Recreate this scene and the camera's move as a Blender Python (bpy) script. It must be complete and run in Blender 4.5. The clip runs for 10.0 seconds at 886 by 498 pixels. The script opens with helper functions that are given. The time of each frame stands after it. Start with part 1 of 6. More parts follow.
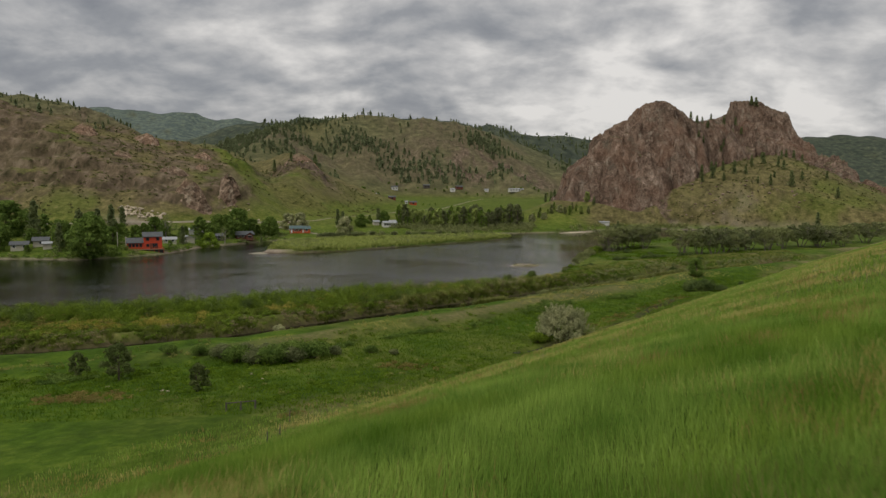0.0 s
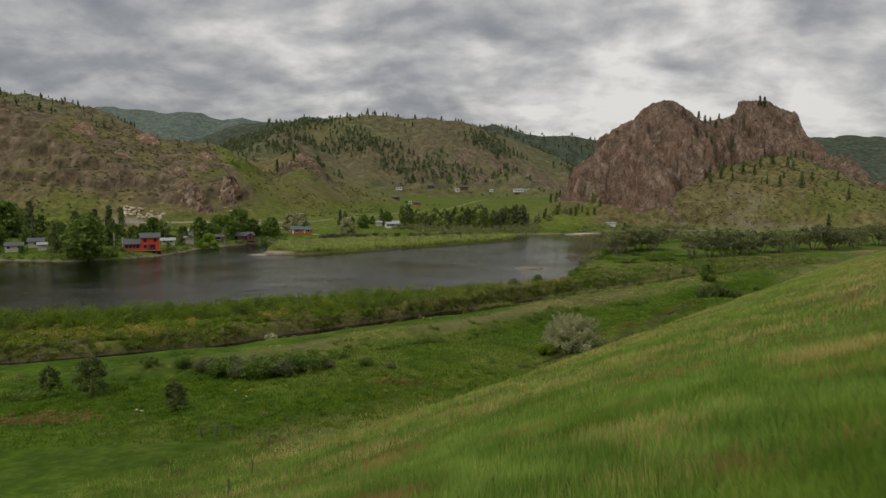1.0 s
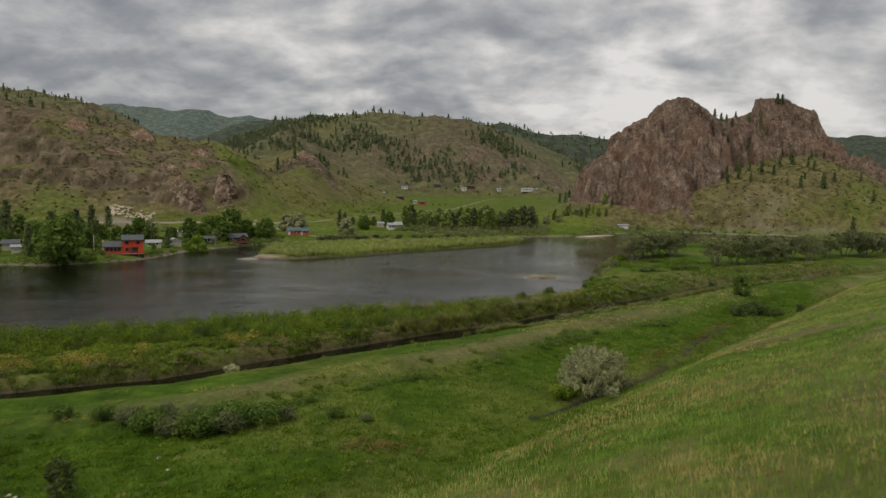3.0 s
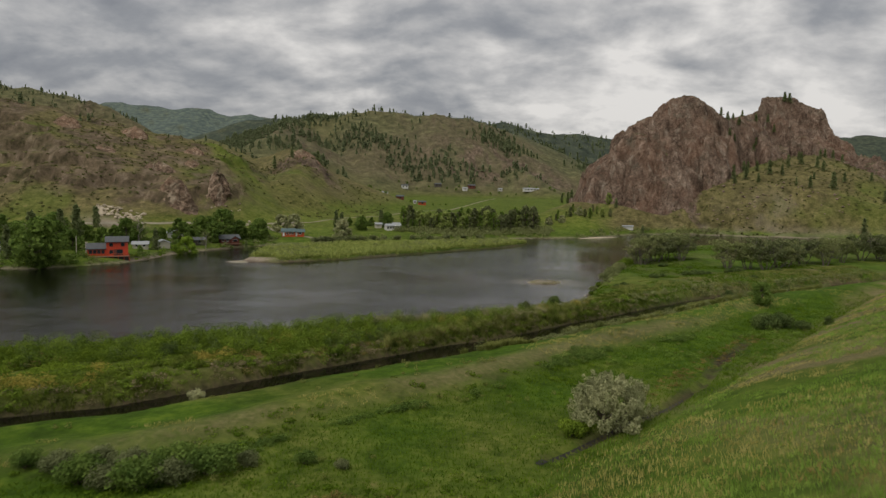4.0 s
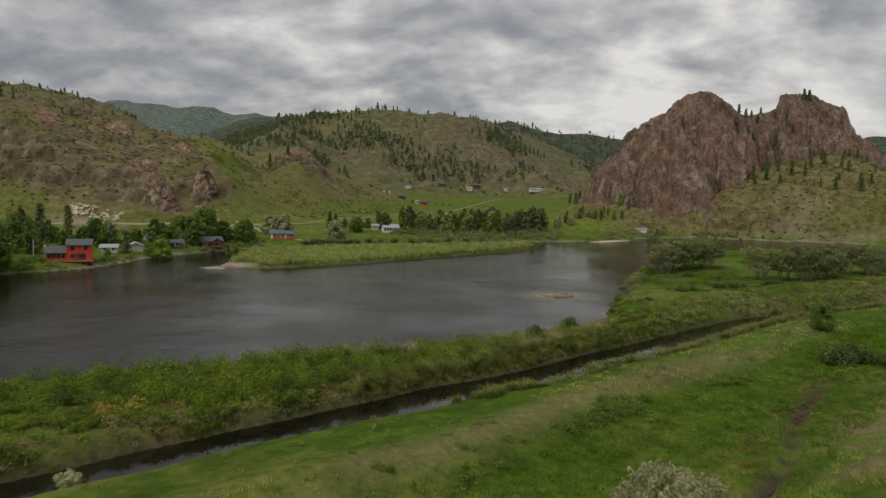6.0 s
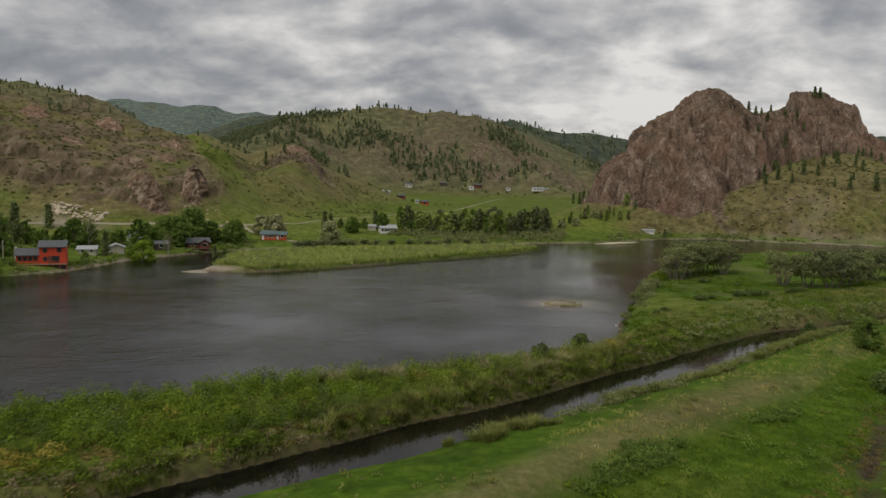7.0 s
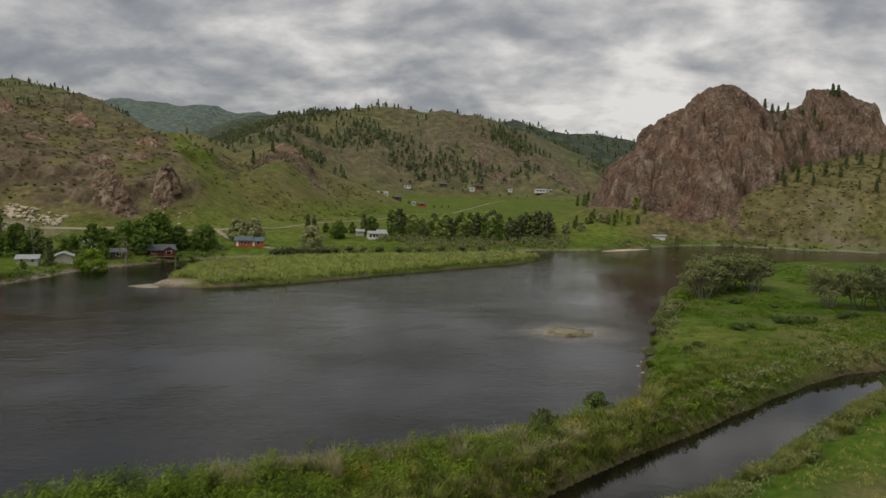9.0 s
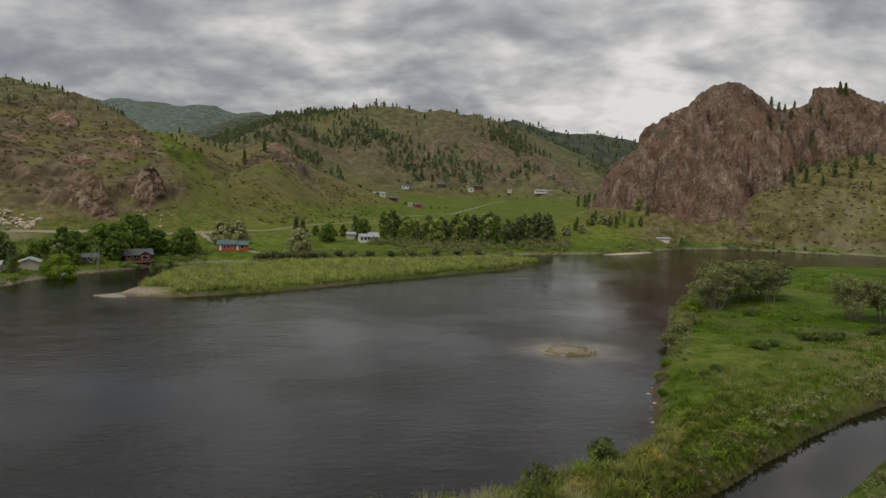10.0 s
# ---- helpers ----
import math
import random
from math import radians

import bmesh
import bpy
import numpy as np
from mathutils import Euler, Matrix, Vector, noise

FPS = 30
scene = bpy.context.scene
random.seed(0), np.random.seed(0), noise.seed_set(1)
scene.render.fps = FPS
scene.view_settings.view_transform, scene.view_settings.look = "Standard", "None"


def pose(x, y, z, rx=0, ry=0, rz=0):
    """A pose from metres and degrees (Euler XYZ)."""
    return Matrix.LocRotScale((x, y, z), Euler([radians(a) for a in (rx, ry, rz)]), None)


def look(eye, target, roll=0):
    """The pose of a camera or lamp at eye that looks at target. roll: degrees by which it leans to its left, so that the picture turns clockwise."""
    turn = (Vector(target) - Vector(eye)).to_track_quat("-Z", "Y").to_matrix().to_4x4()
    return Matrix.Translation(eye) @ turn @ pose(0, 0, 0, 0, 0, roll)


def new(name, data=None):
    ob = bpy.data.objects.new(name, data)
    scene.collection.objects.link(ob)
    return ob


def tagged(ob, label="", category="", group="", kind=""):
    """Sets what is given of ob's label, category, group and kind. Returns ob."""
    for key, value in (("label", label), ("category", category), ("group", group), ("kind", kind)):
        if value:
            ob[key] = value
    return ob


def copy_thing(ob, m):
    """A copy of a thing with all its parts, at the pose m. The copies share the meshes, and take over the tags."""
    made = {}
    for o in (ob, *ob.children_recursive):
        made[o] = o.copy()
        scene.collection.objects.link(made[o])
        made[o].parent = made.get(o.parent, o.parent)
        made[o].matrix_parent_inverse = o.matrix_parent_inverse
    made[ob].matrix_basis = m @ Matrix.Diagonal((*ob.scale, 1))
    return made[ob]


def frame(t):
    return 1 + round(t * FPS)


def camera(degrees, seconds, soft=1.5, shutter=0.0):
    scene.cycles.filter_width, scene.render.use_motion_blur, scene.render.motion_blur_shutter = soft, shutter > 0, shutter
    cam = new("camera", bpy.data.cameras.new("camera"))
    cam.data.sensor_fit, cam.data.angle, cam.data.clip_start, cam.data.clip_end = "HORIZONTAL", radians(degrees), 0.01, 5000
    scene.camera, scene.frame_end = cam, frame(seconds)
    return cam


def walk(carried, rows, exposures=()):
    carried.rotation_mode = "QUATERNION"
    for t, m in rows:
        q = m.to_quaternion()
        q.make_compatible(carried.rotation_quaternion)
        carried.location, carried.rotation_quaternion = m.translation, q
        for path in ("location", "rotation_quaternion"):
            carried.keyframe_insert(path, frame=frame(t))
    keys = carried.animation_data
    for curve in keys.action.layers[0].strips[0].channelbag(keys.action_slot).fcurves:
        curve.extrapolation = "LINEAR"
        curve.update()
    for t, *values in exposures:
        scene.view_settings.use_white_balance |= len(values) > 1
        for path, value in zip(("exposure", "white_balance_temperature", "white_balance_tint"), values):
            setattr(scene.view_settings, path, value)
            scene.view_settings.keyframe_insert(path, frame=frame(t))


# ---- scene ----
cam = camera(66.3, 10.0, soft=1.45, shutter=0.5)
PATH = [
    (0, (-2.412, -33.868, 22.647), (-2.375, -31.875, 22.484), 0.2),
    (0.5, (-2.085, -31.388, 22.73), (-2.055, -29.395, 22.568), 0.2),
    (1, (-1.793, -28.068, 22.874), (-1.77, -26.075, 22.711), 0.3),
    (1.5, (-1.304, -24.588, 23.068), (-1.29, -22.594, 22.904), 0.4),
    (2, (-0.884, -20.485, 23.255), (-0.875, -18.492, 23.09), 0.4),
    (2.5, (-0.488, -15.78, 23.393), (-0.484, -13.787, 23.227), 0.5),
    (4, (0.689, -0.549, 23.902), (0.687, 1.444, 23.733), 0.7),
    (4.5, (1.12, 4.794, 23.841), (1.114, 6.787, 23.673), 0.8),
    (5, (1.615, 10.219, 23.817), (1.606, 12.212, 23.648), 0.8),
    (5.5, (2.178, 15.927, 23.81), (2.164, 17.919, 23.641), 0.9),
    (7, (3.69, 35.161, 23.695), (3.666, 37.153, 23.524), 1.1),
    (7.5, (4.392, 41.309, 23.908), (4.364, 43.301, 23.736), 1.2),
    (8, (5.155, 48.205, 24.067), (5.126, 50.198, 23.895), 1.2),
    (8.5, (6.024, 54.001, 24.16), (5.992, 55.994, 23.989), 1.2),
    (9, (7.031, 60.521, 24.371), (6.999, 62.514, 24.202), 1.3),
    (9.5, (8.059, 66.634, 24.557), (8.026, 68.627, 24.388), 1.2),
    (10, (9.048, 72.972, 24.721), (9.015, 74.964, 24.553), 1.3),
]
walk(cam, [(t, look(eye, target, roll)) for t, eye, target, roll in PATH])


# ---------- light ----------
SUN_AZ, SUN_EL = -140.0, 55.0     # compass turn from +y towards +x, and height, in degrees

world = bpy.data.worlds.new("overcast_sky")
scene.world = world
world.use_nodes = True


def wire(tree, kind, **given):
    """A node of a kind; keyword 'in_Name' feeds a socket with a value or another socket, the rest are settings."""
    node = tree.nodes.new(kind)
    for key, value in given.items():
        if key.startswith("in"):
            name = key[3:].replace("_", " ") if not key[2:].isdigit() else int(key[2:])
            socket = node.inputs[name]
            if isinstance(value, bpy.types.NodeSocket):
                tree.links.new(value, socket)
            else:
                socket.default_value = value
        elif key == "op":
            node.operation = value
        elif key == "kind":
            node.data_type = value
        elif key == "blend":
            node.blend_type = value
        elif key == "sky":
            node.sky_type = value
    return node


def calc(tree, op, a, b=0.0, c=0.0):
    node = wire(tree, "ShaderNodeMath", op=op)
    for n, v in enumerate((a, b, c)):
        if isinstance(v, bpy.types.NodeSocket):
            tree.links.new(v, node.inputs[n])
        else:
            node.inputs[n].default_value = v
    return node.outputs[0]


def ramp(tree, fac, stops):
    node = tree.nodes.new("ShaderNodeValToRGB")
    tree.links.new(fac, node.inputs[0])
    bar = node.color_ramp
    while len(bar.elements) < len(stops):
        bar.elements.new(0.5)
    for el, (at, colour) in zip(bar.elements, stops):
        el.position = at
        el.color = (*colour, 1) if isinstance(colour, tuple) else (colour, colour, colour, 1)
    return node.outputs[0]


def mix(tree, fac, a, b, blend="MIX"):
    node = tree.nodes.new("ShaderNodeMix")
    node.data_type, node.blend_type = "RGBA", blend
    for n, v in ((0, fac), (6, a), (7, b)):
        if isinstance(v, bpy.types.NodeSocket):
            tree.links.new(v, node.inputs[n])
        elif n == 0:
            node.inputs[n].default_value = v
        else:
            node.inputs[n].default_value = (*v, 1)
    return node.outputs[2]


def noise_tex(tree, vector, scale, detail=5.0, rough=0.55, distort=0.0):
    node = tree.nodes.new("ShaderNodeTexNoise")
    if vector is not None:
        tree.links.new(vector, node.inputs["Vector"])
    node.inputs["Scale"].default_value = scale
    node.inputs["Detail"].default_value = detail
    node.inputs["Roughness"].default_value = rough
    node.inputs["Distortion"].default_value = distort
    return node.outputs[0]


def build_sky():
    nt = world.node_tree
    nt.nodes.clear()
    sky = wire(nt, "ShaderNodeTexSky", sky="NISHITA")
    sky.sun_disc = False
    sky.sun_elevation, sky.sun_rotation = radians(SUN_EL), radians(SUN_AZ)
    sky.air_density, sky.dust_density = 1.0, 2.0
    way = nt.nodes.new("ShaderNodeTexCoord").outputs["Generated"]
    sep = wire(nt, "ShaderNodeSeparateXYZ", in_Vector=way)
    up = calc(nt, "MAXIMUM", sep.outputs[2], 0.0)
    lift = calc(nt, "ADD", up, 0.40)
    flat = wire(nt, "ShaderNodeCombineXYZ",
                in_X=calc(nt, "DIVIDE", sep.outputs[0], lift), in_Y=calc(nt, "DIVIDE", sep.outputs[1], lift), in_Z=3.7).outputs[0]
    stretched = wire(nt, "ShaderNodeMapping", in_Vector=flat, in_Rotation=(0, 0, 0.12), in_Scale=(1.15, 1.35, 1.0)).outputs[0]
    big = noise_tex(nt, stretched, 0.9, 3.0, 0.5, 0.15)
    mid = noise_tex(nt, stretched, 3.6, 7.0, 0.52, 0.15)
    # puffs brighten on the side that faces the light
    moved = wire(nt, "ShaderNodeVectorMath", op="ADD", in0=stretched, in1=(-0.04, 0.07, 0.0)).outputs[0]
    relief = calc(nt, "MULTIPLY", calc(nt, "SUBTRACT", mid, noise_tex(nt, moved, 3.6, 7.0, 0.52, 0.15)), 0.30)
    both = calc(nt, "ADD", calc(nt, "MULTIPLY", big, 0.22), calc(nt, "ADD", calc(nt, "MULTIPLY", mid, 0.44), relief))
    both = calc(nt, "ADD", both, 0.216)
    # where the cloud deck is thin and where it is thick: bearing, height, sharpness, amount
    for bearing, high, sharp, amount in ((0.33, 0.185, 40, 0.065), (0.45, 0.20, 200, 0.04), (0.20, 0.16, 200, 0.035), (-0.02, 0.17, 60, 0.02), (-0.17, 0.235, 420, 0.085), (-0.24, 0.215, 700, 0.03), (0.27, 0.09, 300, 0.045),
                                         (0.62, 0.15, 120, 0.04), (-0.45, 0.14, 90, -0.02), (0.06, 0.27, 200, -0.03), (0.55, 0.27, 200, -0.045), (0.0, 0.50, 40, -0.07), (-0.55, 0.50, 40, -0.05), (0.55, 0.50, 40, -0.065), (-0.55, 0.20, 40, -0.03)):
        aim = Vector((bearing, 1.0, high)).normalized()
        near = wire(nt, "ShaderNodeVectorMath", op="DOT_PRODUCT", in0=way, in1=tuple(aim)).outputs[1]
        both = calc(nt, "ADD", both, calc(nt, "MULTIPLY", calc(nt, "POWER", calc(nt, "MAXIMUM", near, 0.0), float(sharp)), amount))
    cloud = ramp(nt, both, [(0.36, (1.85, 1.95, 2.16)), (0.46, (2.65, 2.72, 2.86)), (0.54, (3.95, 3.92, 3.92)), (0.66, (6.6, 6.4, 6.15))])
    zenith = calc(nt, "ADD", 0.88, calc(nt, "MULTIPLY", up, SKY_LIFT))
    cloud = mix(nt, 1.0, cloud, wire(nt, "ShaderNodeCombineXYZ", in_X=zenith, in_Y=zenith, in_Z=zenith).outputs[0], "MULTIPLY")
    tone = mix(nt, 0.97, sky.outputs[0], cloud)
    back = wire(nt, "ShaderNodeBackground", in_Color=tone, in_Strength=0.12)
    nt.links.new(back.outputs[0], nt.nodes.new("ShaderNodeOutputWorld").inputs[0])


SKY_LIFT = 0.35
build_sky()
sun = new("sun", bpy.data.lights.new("sun", "SUN"))
sun.data.energy, sun.data.angle, sun.data.color = 1.7, radians(40), (1.0, 0.96, 0.9)
a, e = radians(SUN_AZ), radians(SUN_EL)
sun.matrix_world = look((200 * math.sin(a), 200 * math.cos(a), 250), (200 * math.sin(a) - math.sin(a) * math.cos(e), 200 * math.cos(a) - math.cos(a) * math.cos(e), 250 - math.sin(e)))


# ---------- noise and outlines ----------
def lattice(ix, iy, seed):
    h = (ix.astype(np.int64) * 374761393 + iy.astype(np.int64) * 668265263 + seed * 974634541) & 0xFFFFFFFF
    h = ((h ^ (h >> 13)) * 1274126177) & 0xFFFFFFFF
    return ((h ^ (h >> 16)) & 0xFFFF) / 32767.5 - 1


def vnoise(x, y, seed=0):
    ix, iy = np.floor(x), np.floor(y)
    fx, fy = x - ix, y - iy
    fx, fy = fx * fx * (3 - 2 * fx), fy * fy * (3 - 2 * fy)
    a = lattice(ix, iy, seed) * (1 - fx) + lattice(ix + 1, iy, seed) * fx
    b = lattice(ix, iy + 1, seed) * (1 - fx) + lattice(ix + 1, iy + 1, seed) * fx
    return a * (1 - fy) + b * fy


def fbm(x, y, size, octaves=4, seed=0):
    total, amp, norm = 0.0, 1.0, 0.0
    for o in range(octaves):
        c, s = math.cos(o * 0.9), math.sin(o * 0.9)
        total = total + amp * vnoise((c * x - s * y) / size + 13 * o, (s * x + c * y) / size - 7 * o, seed + o)
        norm, amp, size = norm + amp, amp * 0.5, size * 0.5
    return total / norm


def ridged(x, y, size, octaves=3, seed=0):
    total, amp, norm = 0.0, 1.0, 0.0
    for o in range(octaves):
        total = total + amp * (1 - 2 * np.abs(vnoise(x / size + 5 * o, y / size - 11 * o, seed + o)))
        norm, amp, size = norm + amp, amp * 0.5, size * 0.5
    return total / norm


def facets(x, y, size, seed=0, tilt=0.8):
    """Broken planes: each block has its own height and its own lean."""
    x, y = x / size, y / size
    best, value = np.full(np.shape(x), 1e9), np.zeros(np.shape(x))
    for i in (-1, 0, 1):
        for j in (-1, 0, 1):
            cx, cy = np.floor(x) + i, np.floor(y) + j
            dx, dy = x - cx - 0.5 - 0.45 * lattice(cx, cy, seed), y - cy - 0.5 - 0.45 * lattice(cx, cy, seed + 1)
            d = dx * dx + dy * dy
            near = d < best
            best = np.where(near, d, best)
            value = np.where(near, lattice(cx, cy, seed + 2) + tilt * (dx * lattice(cx, cy, seed + 3) + dy * lattice(cx, cy, seed + 4)), value)
    return value


def smooth_max(a, b, k):
    h = np.maximum(k - np.abs(a - b), 0) / k
    return np.maximum(a, b) + h * h * k / 4


def step(a, b, v):
    t = np.clip((v - a) / (b - a), 0, 1)
    return t * t * (3 - 2 * t)


def along(x, y, line):
    """Distance to a polyline and, beyond x and y, its corners' value at the nearest place."""
    best, value = np.full(np.shape(x), 1e9), np.zeros(np.shape(x))
    for (x0, y0, *v0), (x1, y1, *v1) in zip(line[:-1], line[1:]):
        dx, dy = x1 - x0, y1 - y0
        t = np.clip(((x - x0) * dx + (y - y0) * dy) / (dx * dx + dy * dy), 0, 1)
        d = np.hypot(x - x0 - t * dx, y - y0 - t * dy)
        near = d < best
        best = np.where(near, d, best)
        if v0:
            value = np.where(near, v0[0] + t * (v1[0] - v0[0]), value)
    return best, value


def inside(x, y, ring):
    odd = np.zeros(np.shape(x), bool)
    for (x0, y0), (x1, y1) in zip(ring, ring[1:] + ring[:1]):
        if y0 != y1:
            odd ^= ((y0 > y) != (y1 > y)) & (x < (x1 - x0) * (y - y0) / (y1 - y0) + x0)
    return odd


def signed(x, y, ring):
    """Distance to a ring, above zero inside it."""
    d = along(x, y, ring + ring[:1])[0]
    return np.where(inside(x, y, ring), d, -d)


# ---------- the plan ----------
NEAR_SHORE = [(-900, -190), (-250, 31), (-120, 67), (-74, 85.5), (-45, 97), (-21, 109), (-5, 115.5), (7, 120.5), (14, 124.5), (22, 131), (29.3, 139),
              (34.4, 157), (46, 187), (57, 222), (68, 243), (84, 272), (104, 296), (135, 314), (180, 322), (240, 318), (330, 300), (900, 180)]
FAR_SHORE = [(900, 270), (330, 352), (240, 368), (178, 390), (147, 404), (117, 398), (95, 378), (67, 357), (43, 350), (-12, 315), (-58, 294.5), (-71, 290),
             (-80, 281), (-92, 258), (-97, 244), (-98, 228), (-100, 214), (-106, 207), (-119, 193), (-150, 196), (-260, 150), (-900, -60)]
RIVER = NEAR_SHORE + FAR_SHORE
ISLAND = [(-66, 221), (-55, 219), (-32, 234), (-7, 260), (27, 292), (41, 314), (30, 319), (-12, 303), (-50, 285), (-70, 264)]
CANAL = [(-500, -80, 2.2), (-90, 50, 2.2), (-56, 60.5, 2.3), (-34, 69.8, 2.4), (-26, 76.8, 2.5), (-16.7, 85, 2.6), (-5, 93.8, 3.2), (4, 101, 3.4), (10.5, 105.6, 3.5), (17.5, 111.6, 3.6), (25, 118, 3.7),
         (35, 126.5, 3.9), (46.5, 138, 3.7), (60, 149.5, 3.3), (74, 157.5, 3.0), (110, 180, 2.6), (170, 206, 2.4), (400, 260, 2.4)]
DITCH = [(10, 54.5), (15, 59.5), (19, 63.8), (23.8, 68), (31.4, 77.9), (38, 89), (46.5, 100.8)]
# hill crests: line of (x, y, height), fall per metre
RIDGES = [
    ([(-500, 470, 104), (-260, 404, 75), (-216, 394, 69), (-180, 389, 62), (-168, 413, 56), (-150, 402, 45), (-133, 389, 34), (-119, 357, 29), (-114, 348, 19)], 0.66),
    ([(-180, 389, 62), (-168, 420, 56), (-160, 505, 49), (-200, 600, 60)], 0.55),
    ([(-124, 552, 52), (-97, 503, 41), (-103, 440, 34), (-104, 425, 30)], 0.60),
    ([(-124, 552, 51), (-90, 562, 31), (-72, 530, 21), (-60, 500, 12)], 0.45),
    ([(-246, 690, 75), (-161, 568, 47), (-124, 552, 51)], 0.40),
    ([(-1100, 1120, 220), (-703, 1085, 182), (-659, 1085, 178), (-615, 1085, 172), (-571, 1085, 158), (-540, 1085, 149), (-440, 1040, 100)], 0.42),
    ([(-270, 1130, 134), (-251, 1130, 141), (-179, 1130, 143), (-156, 1130, 151), (-119, 1130, 153), (-87, 1130, 152), (-49, 1130, 147), (-12, 1130, 149), (30, 1150, 142), (95, 1250, 140), (150, 1300, 128)], 0.50),
    ([(-119, 1130, 150), (-100, 980, 85), (-95, 900, 50)], 0.5),
    ([(-251, 1130, 138), (-215, 840, 84), (-190, 720, 50)], 0.45),
    ([(30, 1150, 138), (70, 1010, 75), (110, 935, 52), (125, 900, 38)], 0.55),
    ([(-500, 1680, 190), (-378, 1680, 197), (-328, 1680, 213), (-268, 1680, 201), (-20, 1640, 204), (48, 1640, 196), (102, 1640, 185), (142, 1640, 189), (209, 1640, 174), (263, 1640, 162), (420, 1640, 120)], 0.45),
    ([(142, 1640, 186), (190, 1250, 95), (210, 1050, 50)], 0.45),
    ([(250, 2000, 180), (321, 2000, 192), (386, 2000, 201), (436, 2000, 189), (502, 2000, 174), (700, 2000, 160)], 0.4),
    ([(-2600, 3500, 470), (-1772, 3500, 444), (-1714, 3500, 460), (-1570, 3500, 450), (-1426, 3500, 431), (-1209, 3500, 433), (-1095, 3500, 390), (-993, 3500, 409), (-864, 3500, 382), (0, 3600, 330)], 0.4),
    ([(900, 2500, 190), (1350, 2500, 236), (1446, 2500, 243), (1552, 2500, 248), (1699, 2500, 236), (2300, 2500, 260)], 0.4),
    ([(228, 464, 47), (245, 472, 51), (262, 479, 53), (290, 482, 45), (330, 490, 32), (440, 505, 20)], 0.40),
    ([(92, 434, 21), (115, 426, 16), (138, 418, 10), (150, 421, 15), (168, 430, 28), (200, 443, 40), (230, 460, 47)], 0.42),
]
BUTTE_CREST = [(86, 440, 14), (92, 448, 21), (100, 458, 33), (112, 465, 49), (125, 472, 65), (136, 476, 72), (151, 482, 79), (157, 484, 89), (168, 485, 92), (179, 486, 90), (191, 488, 82),
               (200, 490, 79), (214, 500, 80), (240, 545, 86)]
TOWER_CREST = [(240, 555, 86), (259, 566, 93), (264, 570, 104), (282, 570, 105), (297, 570, 100), (315, 570, 94), (322, 572, 78), (339, 575, 62), (380, 580, 40)]


def hill_slope(x, y):
    z = 11.9 + 0.30 * (x - 18.3) - 0.262 * (y - 24.1) + 0.8 * step(0, -20, y)
    z = z - 0.45 * np.maximum(5.0 - z, 0)
    return z - smooth_max(z - 20.2, 0 * z, 5.0) * 0.8


def canal_gap(x, y):
    d, half = along(x, y, CANAL)
    return d - half - 0.5 * vnoise(x / 7, y / 7, 31)


def south_of_canal(x, y):
    return y < np.interp(x, [c[0] for c in CANAL], [c[1] for c in CANAL])


def river_gap(x, y):
    """Distance from the river's edge, above zero on land."""
    wob = 0.9 * fbm(x, y, 14, 3, 5)
    return np.maximum(-signed(x, y, RIVER), signed(x, y, ISLAND)) + wob


def bank(gap, steep):
    return np.where(gap > 0, gap * steep, np.maximum(gap * 0.28, -2.5))


